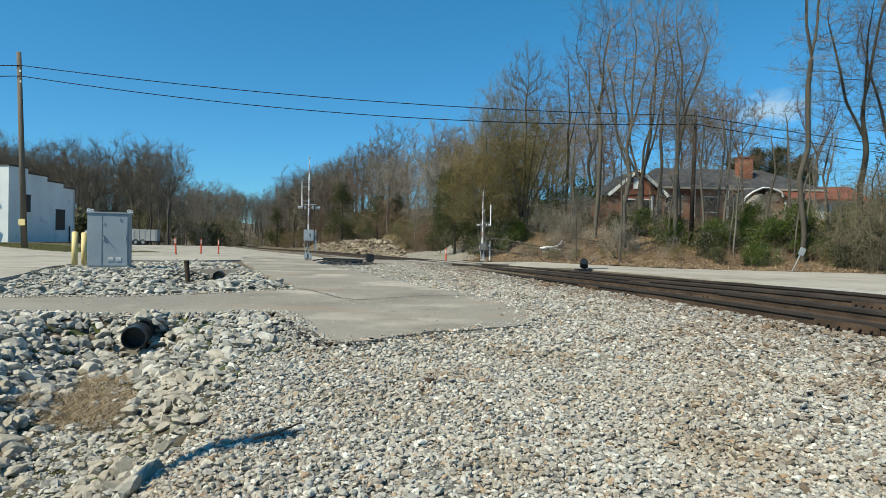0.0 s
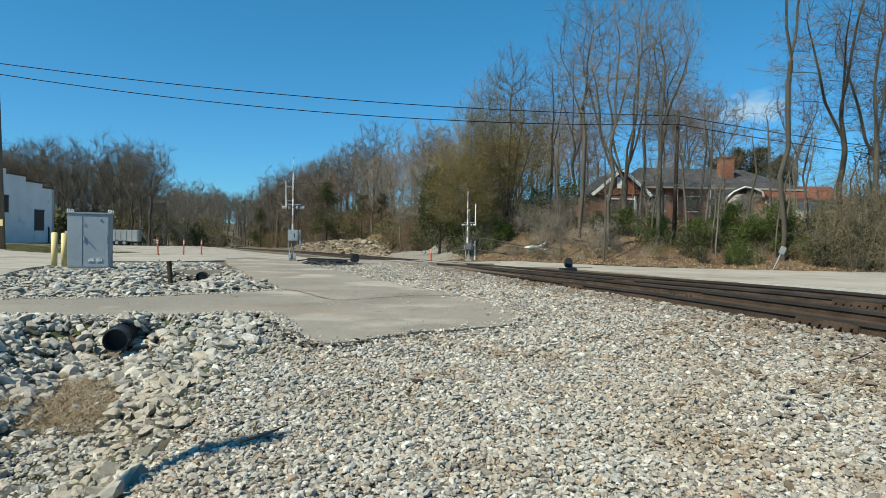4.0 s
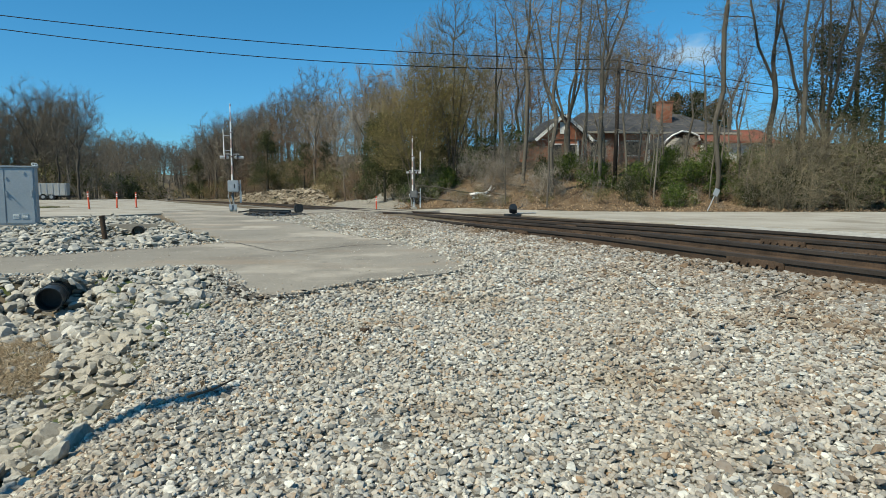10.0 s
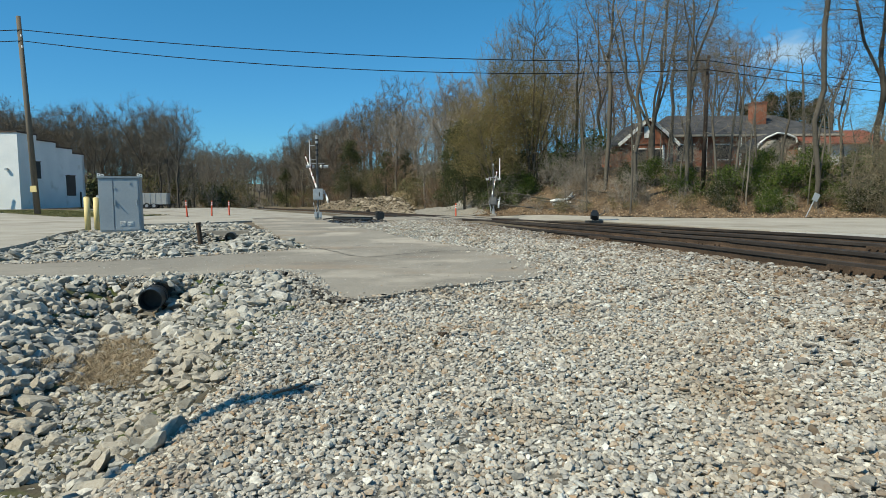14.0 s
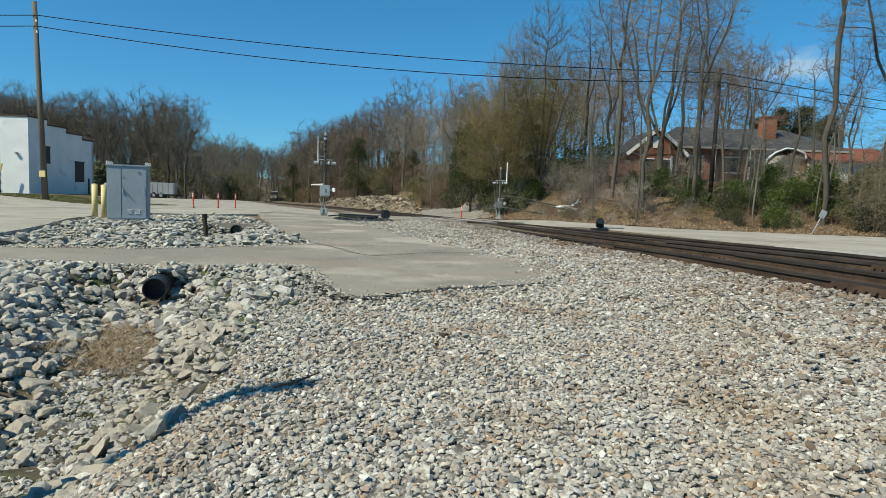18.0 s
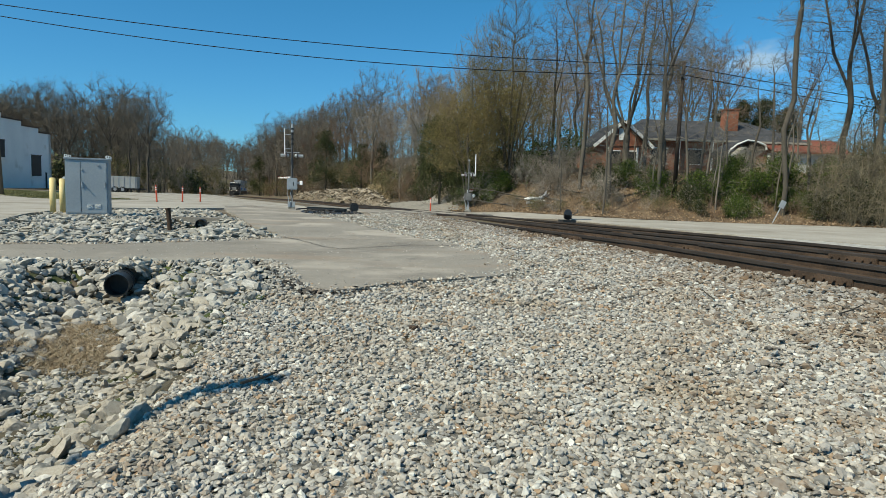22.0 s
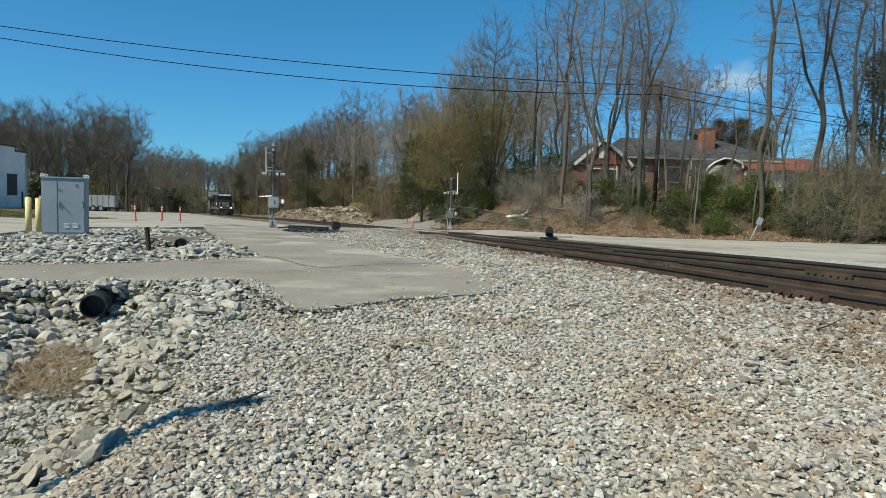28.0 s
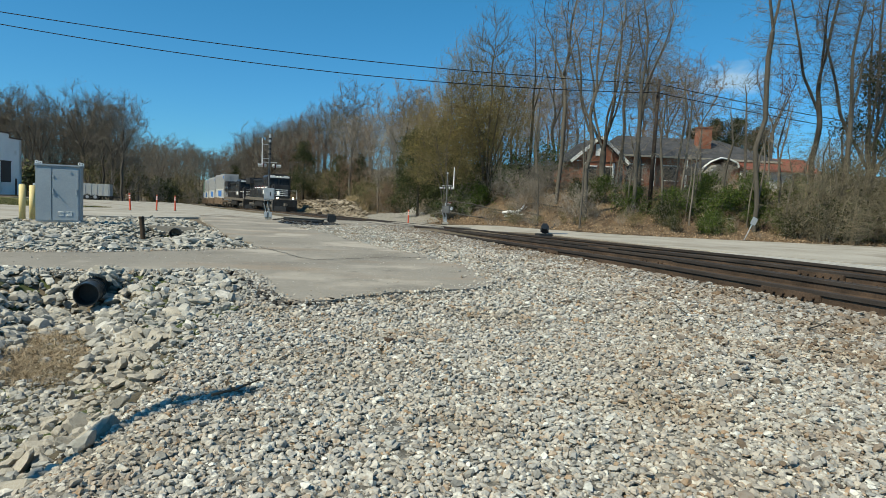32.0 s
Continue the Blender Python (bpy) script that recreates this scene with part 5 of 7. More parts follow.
wood_stuff("back_brush", 46, 16, lambda r: (r.uniform(-6, 55), r.uniform(64, 74)), BRUSH, 2.2, 3.6, "tangled brush behind the house", "brush")
wood_stuff("bend_wood", 84, 17, lambda r: (r.uniform(-165, -78), r.uniform(345, 430)), FARK, 22, 29, "bare trees beyond the bend of the railway", "trees")
for i, (x, y, h) in enumerate([(21.4, 33.2, 4.6), (22.0, 31.8, 5.6), (22.8, 33.2, 6.2), (23.4, 31.6, 5.2), (24.4, 32.6, 6), (25.6, 31.6, 5.4), (27.0, 32.4, 6), (21.3, 31.2, 2.0), (22.6, 30.8, 2.8), (24.8, 30.6, 3.0)]):
    plant(THICK[i % 2], x, y, h, 77 * i, "pale grey leafless thicket beside the road", "bush", "thicket", "bush")
for i, (x, y, h) in enumerate([(22.4, 32.4, 2.2), (23.8, 32.2, 2.4), (25.4, 31.0, 1.8), (27.5, 31.6, 2.6), (21.0, 33.0, 1.4), (26.4, 33.0, 3.2)]):
    plant(OLIVE[i % 2] if i % 2 else DARKB[0], x, y, h, 51 * i, "low olive-green shrub tangled in the thicket", "bush", "thicket shrubs", "bush")
# dead branches fallen on the slope
for i, (x, y, h, turn) in enumerate([(6.2, 40.4, 4.2, 20), (7.6, 41.0, 5.0, 75), (8.6, 40.2, 4.4, 130), (5.4, 42.0, 4.6, 160), (9.6, 41.6, 5.0, 40), (7.0, 42.4, 5.2, 100), (10.4, 40.4, 4.0, 10), (6.6, 39.6, 3.4, 200), (8.0, 39.6, 3.6, 300)]):
    ob = thing("fallen_branch", pose(x, y, gz(x, y) + 0.12, 0, 0, turn) @ pose(0, 0, 0, 84, 0, 37 * i) @ Matrix.Scale(h / 6, 4), "dead brown branch fallen on the leafy slope", "branch", "fallen branches")
    part_mesh("limb", SAP[i % 3][1], None, ob)
    part_mesh("twig_spray", SAP[i % 3][2], None, ob)
for i, (x, y, h) in enumerate([(8.0, 47.5, 3.2), (9.4, 46.4, 3.8), (10.4, 46.8, 3.4), (7.2, 45.6, 2.6), (4.6, 46.8, 3.0), (3.4, 45.8, 2.4)]):
    plant(HAZE[i % 2], x, y, h, 64 * i, "leggy shrub just coming into pale green leaf", "bush", "spring shrubs", "bush")
wood_stuff("bank_tangle", 85, 33, lambda r: (lambda xx: (xx, float(np.interp(xx, [2, 6.5, 12, 20, 31], [42.5, 38, 34.2, 32.4, 31])) + r.uniform(0, 5.5)))(r.uniform(4.5, 24)), BRUSH, 0.45, 1.1, "low tangle of dead stems on the leafy bank", "brush")


# ---- signal cabinet and bollards ----
def make_cabinet(x, y, turn):
    """Grey steel relay cabinet on a concrete pad, front towards -y."""
    ob = thing("signal_cabinet", pose(x, y, 0.02, 0, 0, turn), "grey steel railway signal cabinet with double doors on a concrete pad", "cabinet")
    part("pad", box(1.36, 1.0, 0.09, None, 0.01), M_concrete, ob, "pale concrete pad")
    body = part("body", box(1.10, 0.72, 1.58, pose(0, 0, 0.09), 0.012), M_cabinet, ob)
    part("roof", box(1.16, 0.80, 0.05, pose(0, 0, 1.67), 0.012), M_cabinet, ob)
    for sx, w in ((-0.345, 0.38), (0.19, 0.66)):
        part("door", box(w - 0.014, 0.025, 1.46, pose(sx, -0.372, 0.14), 0.006), M_cabinet, ob)
    for sx in (-0.12, 0.46):
        h = part("handle", box(0.035, 0.03, 0.16, pose(sx, -0.40, 0.88), 0.006), M_galv, ob, "steel door handle")
        bm = cyl(0.014, 0.014, 0.09, pose(sx, -0.39, 1.02, 90), 8)
        part("latch", bm, M_galv, ob)
    for sx, sz in ((-0.12, 1.36), (0.30, 1.5)):
        part("hinge", box(0.05, 0.03, 0.05, pose(sx, -0.392, sz), 0.004), M_galv, ob)
    for cx_ in (0.07, 0.28):
        for k in range(4):
            part("vent_slot", box(0.14, 0.012, 0.018, pose(cx_, -0.388, 0.27 + 0.035 * k, 20)), M_white, ob, "pale vent louvre")
    for sx in (-0.53, 0.53):
        for sy in (-0.3, 0.3):
            bm = box(0.09, 0.02, 0.09, pose(sx, sy, 1.72), 0.015)
            e = part("lifting_eye", bm, M_white, ob, "white lifting lug")
            part("eye_hole", cyl(0.02, 0.02, 0.026, pose(sx, sy + 0.013, 1.77, 90), 10), M_black, e)
    return ob


make_cabinet(-9.98, 18.95, 20)


def make_bollard(x, y, h, label="faded yellow steel bollard filled with concrete"):
    ob = thing("bollard", pose(x, y, gz(x, y) - 0.02), label, "bollard", "yellow bollards")
    bm = cyl(0.085, 0.085, h, None, 18)
    bmesh.ops.create_uvsphere(bm, u_segments=18, v_segments=6, radius=0.085, matrix=pose(0, 0, h) @ Matrix.Diagonal((1, 1, 0.35, 1)))
    part("post", bm, M_yellow, ob, "", True)
    part("collar", cyl(0.14, 0.12, 0.05, None, 18), M_concrete, ob)
    return ob


make_bollard(-11.30, 19.4, 1.14)
make_bollard(-11.52, 20.3, 1.12)
meter = thing("meter_box", pose(-11.58, 20.75, 0.0), "small grey utility box on a post behind the bollards", "utility box")
part("post", cyl(0.03, 0.03, 0.9, None, 8), M_galv, meter)
part("housing", box(0.28, 0.16, 0.34, pose(0, 0, 0.85), 0.01), M_galv, meter)


# ---- crossing signals with gates ----
M_lens = mat("signal_lens", (0.10, 0.008, 0.006), (0.2, 0.012, 0.01), 4, 30, 0.25, 0.0)
M_stripe = mat("gate_red_sheeting", (0.40, 0.26, 0.22), (0.48, 0.34, 0.30), 4, 30, 0.5, 0.0)


M_darksteel = mat("dull_dark_steel", (0.09, 0.09, 0.09), (0.20, 0.20, 0.195), 5, 40, 0.6, 0.1, metal=0.3)


def make_signal(x, y, turn, height, arm_len, label, extra, fz=2.70, fk=1.0):
    """Crossing signal: mast, two flashing lights on a crossarm, gate mechanism; the gate arm is returned apart."""
    z = max(gz(x, y), 0.0)
    ob = thing("crossing_signal", pose(x, y, z, 0, 0, turn), label, "railway signal", "crossing signals")
    part("foundation", box(0.34, 0.34, 0.12, pose(0, 0, -0.06), 0.02), M_concrete, ob)
    base = part("mast_base", cyl(0.085, 0.07, 0.3, pose(0, 0, 0.04), 12), M_galv, ob)
    part("mast", cyl(0.055 if extra else 0.038, 0.05 if extra else 0.034, height - 0.3, pose(0, 0, 0.3), 12), M_mast if extra else M_darksteel, ob)
    part("cap", cyl(0.065 if extra else 0.045, 0.05, 0.4 if extra else 0.1, pose(0, 0, height - 0.35 if extra else height - 0.02), 12), M_galv, ob)
    steel = M_galv if extra else M_darksteel
    mech = part("gate_mechanism", box(0.5, 0.42, 0.56, pose(0.02, -0.2, 0.92), 0.03) if extra else box(0.42, 0.3, 0.42, pose(0.02, -0.16, 0.56), 0.03), steel, ob, "grey gate mechanism housing")
    part("access_door", box(0.42, 0.02, 0.48, pose(0.02, -0.417, 0.96), 0.008) if extra else box(0.32, 0.02, 0.34, pose(0.02, -0.317, 0.60), 0.008), steel, mech)
    part("mark", box(0.05, 0.012, 0.2, pose(0.08, -0.43, 1.1)), M_black, mech)
    for sx in (-0.12, 0.05):
        part("conduit", tube([(sx - 0.06, -0.2, 0.95), (sx - 0.1, -0.2, 0.72), (sx - 0.02, -0.15, 0.45), (sx, -0.1, 0.1)], 0.024, 8), M_galv, ob)
    for k, sx in enumerate((-0.16, 0.14) if extra else ()):
        part("foot_box", box(0.14, 0.16, 0.26, pose(sx * 0.75, -0.12, 0.06), 0.015), steel, ob)
    part("crossarm", cyl(0.03 * fk, 0.03 * fk, 0.9 * fk, pose(-0.45 * fk, 0, fz + 0.2 * fk, 0, 90), 10), M_galv, ob)
    for s in (-1, 1):
        unit = part("flasher_background", cyl(0.20 * fk, 0.20 * fk, 0.02, pose((s * 0.33 - 0.01) * fk, -0.06, fz, 0, 90), 20), M_black, ob, "round black light background seen edge on")
        part("lens", cyl(0.10 * fk, 0.10 * fk, 0.03, pose(s * 0.345 * fk, -0.06, fz, 0, s * 90), 16), M_lens, unit)
        part("hood", cyl(0.085 * fk, 0.10 * fk, 0.34 * fk, pose(s * 0.34 * fk, -0.06, fz, 0, s * 90), 14, False), M_galv, unit, "silver light hood")
        bm = bmesh.new()
        bmesh.ops.create_uvsphere(bm, u_segments=14, v_segments=8, radius=0.115 * fk, matrix=pose(s * 0.26 * fk, -0.06, fz))
        part("rear_housing", bm, M_galv, unit, "rounded silver light housing", True)
    if extra:
        part("side_post", cyl(0.03, 0.016, 1.4, pose(-0.34, 0, 2.5, 0, -1), 8), M_white, ob, "thin pale pole beside the mast")
        part("bracket", box(0.34, 0.03, 0.03, pose(-0.17, 0, 3.6)), M_galv, ob)
        part("bracket", box(0.34, 0.03, 0.03, pose(-0.17, 0, 2.9)), M_galv, ob)
        for h in (3.1, 3.35, 3.6, 3.85):
            part("band", cyl(0.075, 0.075, 0.09, pose(0, 0, h), 10), M_black, ob)
    if not extra:
        part("side_post", cyl(0.03, 0.026, 1.2, pose(0.36, 0, 1.95), 8), M_white, ob, "thin pale pole beside the mast")
        part("bracket", box(0.36, 0.03, 0.03, pose(0.18, 0, 2.1)), M_galv, ob)
    arm = thing("gate_arm", pose(x, y, z + (1.25 if extra else 0.85), 0, 0, turn + (10 if extra else 0)), "red and white striped crossing gate arm", "gate arm", "gate arms")
    n = 9
    for i in range(n):
        a, b = 0.1 + (arm_len - 0.1) * i / n, 0.1 + (arm_len - 0.1) * (i + 1) / n
        s = 0.06 - 0.03 * i / n
        part("arm_band", box(s, s * 1.5, b - a, pose(-0.06, -0.26, a)), M_stripe if i % 3 == 1 else M_white, arm, "red band" if i % 3 == 1 else "white band")
    for h in (0.35, 0.65, 0.98):
        part("arm_light", cyl(0.032, 0.032, 0.1, pose(-0.06, -0.26, arm_len * h, 90), 8), M_lens, arm)
    part("counterweight", box(0.06, 0.2, 0.6, pose(0.36, 0, -0.85), 0.02), M_white, arm)
    part("arm_bracket", box(0.05, 0.1, 0.7, pose(0.36, 0, -0.45), 0.01), M_galv, arm)
    part("arm_foot", box(0.06, 0.3, 0.14, pose(-0.06, -0.14, 0.02), 0.01), M_galv, arm)
    part("shaft", cyl(0.03, 0.03, 0.4, pose(0.0, 0, 0, 0, 90), 10), M_galv, arm)
    return ob, arm


near_signal, near_arm = make_signal(-6.75, 31.7, 12, 4.08, 3.85, "galvanised crossing signal with dark mast and gate mechanism", True, 2.58, 0.8)
far_signal, far_arm = make_signal(2.3, 35.7, -10, 2.78, 3.1, "slim galvanised crossing signal across the tracks", False, 1.98, 0.6)


# ---- utility poles and lines ----
def make_pole(x, y, h, r, material, label, lean=0.0):
    ob = thing("utility_pole", pose(x, y, gz(x, y) - 0.1, 0, lean), label, "utility pole", "utility poles")
    part("shaft", cyl(r, r * 0.68, h, None, 14), material, ob, "", True)
    return ob


pole1 = make_pole(-23.9, 36.1, 11.3, 0.17, M_wood, "weathered brown wooden utility pole with a yellow tag", -2.2)
part("sign", box(0.36, 0.03, 0.36, pose(0.02, -0.19, 1.45)), M_yellow, pole1, "small orange-yellow tag")
for zz in (10.15, 9.55):
    part("insulator", cyl(0.05, 0.04, 0.12, pose(0.12, -0.1, zz), 8), M_white, pole1)
M_creosote = mat("creosoted_wood", (0.022, 0.016, 0.013), (0.055, 0.042, 0.034), 3, 30, 0.8, 0.4, stretch=(1, 1, 0.2))
pole2 = make_pole(14.98, 38.2, 9.3 - gz(14.98, 38.2), 0.14, M_creosote, "dark wooden utility pole among bare trees", 0.7)


def cable(a, b, sag, r, label):
    a, b = Vector(a), Vector(b)
    pts = []
    for i in range(33):
        t = i / 32
        p = a.lerp(b, t)
        p.z -= sag * 4 * t * (1 - t)
        pts.append(p)
    ob = part("overhead_line", tube(pts, r, 6), M_cable)
    return tagged(ob, label, "power line", "overhead lines")


post = thing("sign_post", pose(-6.1, -0.32, 0.0), "plain weathered wooden post standing beside the gravel", "post")
part("shaft", cyl(0.10, 0.085, 7.8, None, 12), M_wood, post)
P1, P2 = (-24.15, 36.0), (15.09, 38.15)
for za, zb, s in ((10.5, 8.9, 0.56), (9.9, 8.38, 0.82)):
    cable((*P1, za), (*P2, zb), s, 0.024, "black overhead power line sagging between poles")
    cable((*P1, za), (-62, 30, za - 0.2), 0.7, 0.024, "black overhead power line sagging between poles")
    cable((*P2, zb), (52, 48, zb - 1.2), 0.5, 0.024, "black overhead power line sagging between poles")

# ---- white building ----
M_block = mat("painted_block_wall", (0.66, 0.68, 0.69), (0.78, 0.79, 0.79), 0.8, 12, 0.8, 0.15, spot=(0.58, 0.58, 0.56), spot_scale=0.9, spot_cut=0.62)
M_darkglass = mat("dark_window", (0.008, 0.009, 0.010), (0.02, 0.021, 0.023), 2, 20, 0.55, 0.0)


def make_building(m):
    """White block building, its stepped side wall along +y, its front to -x with a large door."""
    ob = thing("building", m, "white painted block building with a stepped parapet", "building")
    L, W = 8.0, 16.0
    for i in range(4):
        y0, y1, h = L * (0, 0.26, 0.54, 0.80)[i], L * (0.26, 0.54, 0.80, 1.0)[i], (5.1, 4.75, 4.42, 4.1)[i]
        part("side_wall", box(0.3, y1 - y0, h, pose(-0.15, (y0 + y1) / 2, 0)), M_block, ob, "stepped white block wall")
        part("coping", box(0.4, y1 - y0 + 0.06, 0.09, pose(-0.15, (y0 + y1) / 2, h)), M_darkwood, ob, "dark parapet coping")
    f = bmesh.new()
    bm_box(f, 1.6, 0.3, 5.1, pose(-1.1, 0.15, 0))
    bm_box(f, 5.2, 0.3, 2.2, pose(-4.5, 0.15, 2.9))
    bm_box(f, W - 7.1, 0.3, 5.1, pose(-7.1 - (W - 7.1) / 2, 0.15, 0))
    part("front_wall", f, M_block, ob)
    part("coping", box(W, 0.4, 0.09, pose(-W / 2, 0.15, 5.1)), M_darkwood, ob)
    part("rear_wall", box(W, 0.3, 4.0, pose(-W / 2, L - 0.15, 0)), M_block, ob)
    part("roof", box(W - 0.4, L - 0.6, 0.2, pose(-W / 2, L / 2, 3.6)), M_darkwood, ob)
    # flat dark panel stands for the shaded inside of the open bay
    door = part("loading_door", box(5.2, 0.06, 2.9, pose(-4.5, 0.34, 0)), M_darkglass, ob, "dark panel painted for shade inside the open loading bay")
    for k in range(4):
        part("shelf", box(5.1, 0.5, 0.05, pose(-4.5, 0.75 - 0.6, 0.25 + 0.55 * k)), M_wood, door, "storage shelf")
        for j in range(9):
            part("carton", box(0.4, 0.35, 0.34, pose(-6.8 + 0.56 * j, 0.13, 0.30 + 0.55 * k)), M_concrete if (j + k) % 3 else M_wood, door, "stacked carton")
    for yy, zz, w, h in ((1.95, 2.1, 0.75, 1.15), (6.0, 0.9, 1.2, 1.5)):
        win = part("window", box(0.06, w, h, pose(0.005, yy, zz)), M_darkglass, ob, "dark window")
        part("window_frame", box(0.08, w + 0.1, 0.06, pose(0.01, yy, zz + h)), M_darkwood, win)
        part("window_sill", box(0.14, w + 0.16, 0.07, pose(0.04, yy, zz - 0.07)), M_block, win)
    part("lamp", box(0.2, 0.2, 0.16, pose(-0.75, -0.1, 2.6), 0.03), M_galv, ob)
    part("downpipe", box(0.09, 0.09, 1.2, pose(0.05, 7.2, 0)), M_darkwood, ob)
    return ob


make_building(pose(-28.9, 42.0, 0.33, 0, 0, 1.8))
bar = thing("leaning_bar", pose(-30.75, 41.3, 0.25, 0, 14), "yellow painted steel bar leaning at the loading bay", "bar")
part("shaft", box(0.14, 0.08, 2.1, None, 0.02), M_yellow, bar)
part("foot", cyl(0.12, 0.12, 0.08, None, 12), M_black, bar)

# ---- brick house ----
M_brick = mat("red_brick", (0.20, 0.075, 0.045), (0.34, 0.14, 0.085), 2, 20, 0.9, 0.3)
M_shingle = mat("grey_shingles", (0.036, 0.037, 0.041), (0.078, 0.079, 0.084), 1.5, 14, 0.9, 0.5)
M_redroof = mat("rusty_metal_roof", (0.15, 0.045, 0.03), (0.26, 0.09, 0.06), 0.8, 12, 0.7, 0.1)


def gable(w, l, rise, eave=0.45, thick=0.12):
    """A pitched roof shell over w by l, ridge along x, standing on z = 0."""
    bm = bmesh.new()
    hw, hl = w / 2 + eave, l / 2 + eave
    sec = [(-hl, 0), (0, rise), (hl, 0), (hl, -thick), (0, rise - thick), (-hl, -thick)]
    ends = [[bm.verts.new((sx, a, b)) for a, b in sec] for sx in (-hw, hw)]
    n = len(sec)
    for k in range(n):
        bm.faces.new((ends[0][k], ends[0][(k + 1) % n], ends[1][(k + 1) % n], ends[1][k]))
    for e in ends:
        bm.faces.new((e[0], e[1], e[4], e[5]))
        bm.faces.new((e[1], e[2], e[3], e[4]))
    bmesh.ops.recalc_face_normals(bm, faces=bm.faces)
    return bm


def hip_roof(x0, x1, y0, y1, ze, rx0, rx1, zr, thick=0.14):
    """Roof with its ridge along x from rx0 to rx1, hipped at the ends, and a soffit."""
    bm = bmesh.new()
    ym = (y0 + y1) / 2
    e = [bm.verts.new(p) for p in ((x0, y0, ze), (x1, y0, ze), (x1, y1, ze), (x0, y1, ze))]
    r = [bm.verts.new((rx0, ym, zr)), bm.verts.new((rx1, ym, zr))]
    lo = [bm.verts.new((v.co.x, v.co.y, ze - thick)) for v in e]
    bm.faces.new((e[0], e[1], r[1], r[0]))
    bm.faces.new((e[2], e[3], r[0], r[1]))
    bm.faces.new((e[1], e[2], r[1]))
    bm.faces.new((e[3], e[0], r[0]))
    for k in range(4):
        bm.faces.new((e[k], lo[k], lo[(k + 1) % 4], e[(k + 1) % 4]))
    bm.faces.new(lo[::-1])
    bmesh.ops.recalc_face_normals(bm, faces=bm.faces)
    return bm


def make_house(m):
    ob = thing("house", m, "single-storey red brick house with grey shingle roof behind trees", "house")
    part("wall", box(13.0, 8, 4.2, pose(2.0, 4.0, -1.0)), M_brick, ob)
    part("roof", hip_roof(-5.2, 9.9, -0.5, 8.5, 3.3, -3.0, 6.4, 5.35), M_shingle, ob, "grey shingle hipped roof")
    part("fascia", box(15.1, 0.05, 0.16, pose(2.35, -0.53, 3.15)), M_concrete, ob)
    wing = part("wing_wall", box(4.0, 6.4, 3.3, pose(-7.0, -0.7, -1.0)), M_brick, ob, "front gable wing")
    part("gable_end", prism([(-1.95, 0), (1.95, 0), (0, 1.8)], 0.08, pose(-7.0, -3.9, 2.32, 90)), M_brick, wing, "brick gable end")
    r = part("wing_roof", gable(6.4, 4.0, 1.95, 0.3), M_shingle, ob)
    r.matrix_local = pose(-7.0, -0.7, 2.32, 0, 0, 90)
    for s in (-1, 1):
        part("bargeboard", box(3.0, 0.05, 0.24, pose(-7.0 + s * 1.12, -4.24, 3.10, 0, s * 41, 0)), M_white, ob, "white barge board")
    part("gable_vent", box(0.7, 0.05, 0.9, pose(-7.0, -4.02, 2.75), 0.01), M_white, ob, "white louvred gable vent")
    for xx in (-8.1, -5.9):
        part("corner_post", box(0.14, 0.14, 3.0, pose(xx, -4.12, -0.8)), M_white, ob)
    for xx in (-8.0, -6.6):
        w = part("window", box(0.9, 0.08, 1.2, pose(xx + 0.35, -3.93, 0.7)), M_darkglass, ob, "dark window")
        part("window_frame", box(1.05, 0.1, 0.09, pose(xx + 0.35, -3.95, 1.9)), M_white, w)
        part("window_sill", box(1.05, 0.14, 0.07, pose(xx + 0.35, -3.97, 0.63)), M_white, w)
    ch = part("chimney", box(1.15, 0.9, 3.2, pose(4.1, 2.2, 2.9), 0.02), M_brick, ob, "tall red brick chimney")
    part("chimney_cap", box(1.27, 1.02, 0.12, pose(4.1, 2.2, 6.1), 0.02), M_brick, ch)
    for xx in (-2.7, 0.4, 3.0):
        w = part("window", box(1.3, 0.08, 1.2, pose(xx, -0.01, 1.3)), M_darkglass, ob, "dark window")
        part("window_frame", box(1.45, 0.1, 0.09, pose(xx, -0.03, 2.5)), M_white, w)
        part("window_sill", box(1.45, 0.14, 0.07, pose(xx, -0.05, 1.23)), M_white, w)
    for xx in (-3.9, -1.2, 1.6):
        part("porch_post", box(0.13, 0.13, 4.0, pose(xx, -0.42, -0.9)), M_white, ob)
    arch = [(1.2, 1.85), (1.35, 2.3), (1.9, 2.75), (2.7, 3.1), (3.4, 3.05), (4.15, 2.75), (4.25, 2.4)]
    part("carport_roof", prism(arch + [(a, b - 0.12) for a, b in arch[::-1]], 3.0, pose(0, -1.0, 0, 90)), M_shingle, ob, "low arched porch roof")
    part("roof_edge", tube([(a, -4.02, b - 0.05) for a, b in arch], 0.075, 6), M_white, ob, "white roof edge")
    part("annex_wall", box(5.6, 5, 3.2, pose(9.3, 1.0, -0.8)), M_block, ob, "pale annex wall")
    part("annex_roof", gable(5.6, 5, 1.25), M_redroof, ob, "rusty red metal roof").location = (9.3, 1.0, 2.45)
    sh = part("shed_wall", box(1.4, 1.6, 3.0, pose(2.0, -4.4, -1.2)), M_concrete, ob, "pale grey shed wall")
    part("shed_gable", prism([(-0.7, 0), (0.7, 0), (0.05, 0.65)], 1.6, pose(2.0, -3.6, 1.81, 90)), M_concrete, sh)
    return ob


make_house(pose(22.0, 53.0, 2.6))

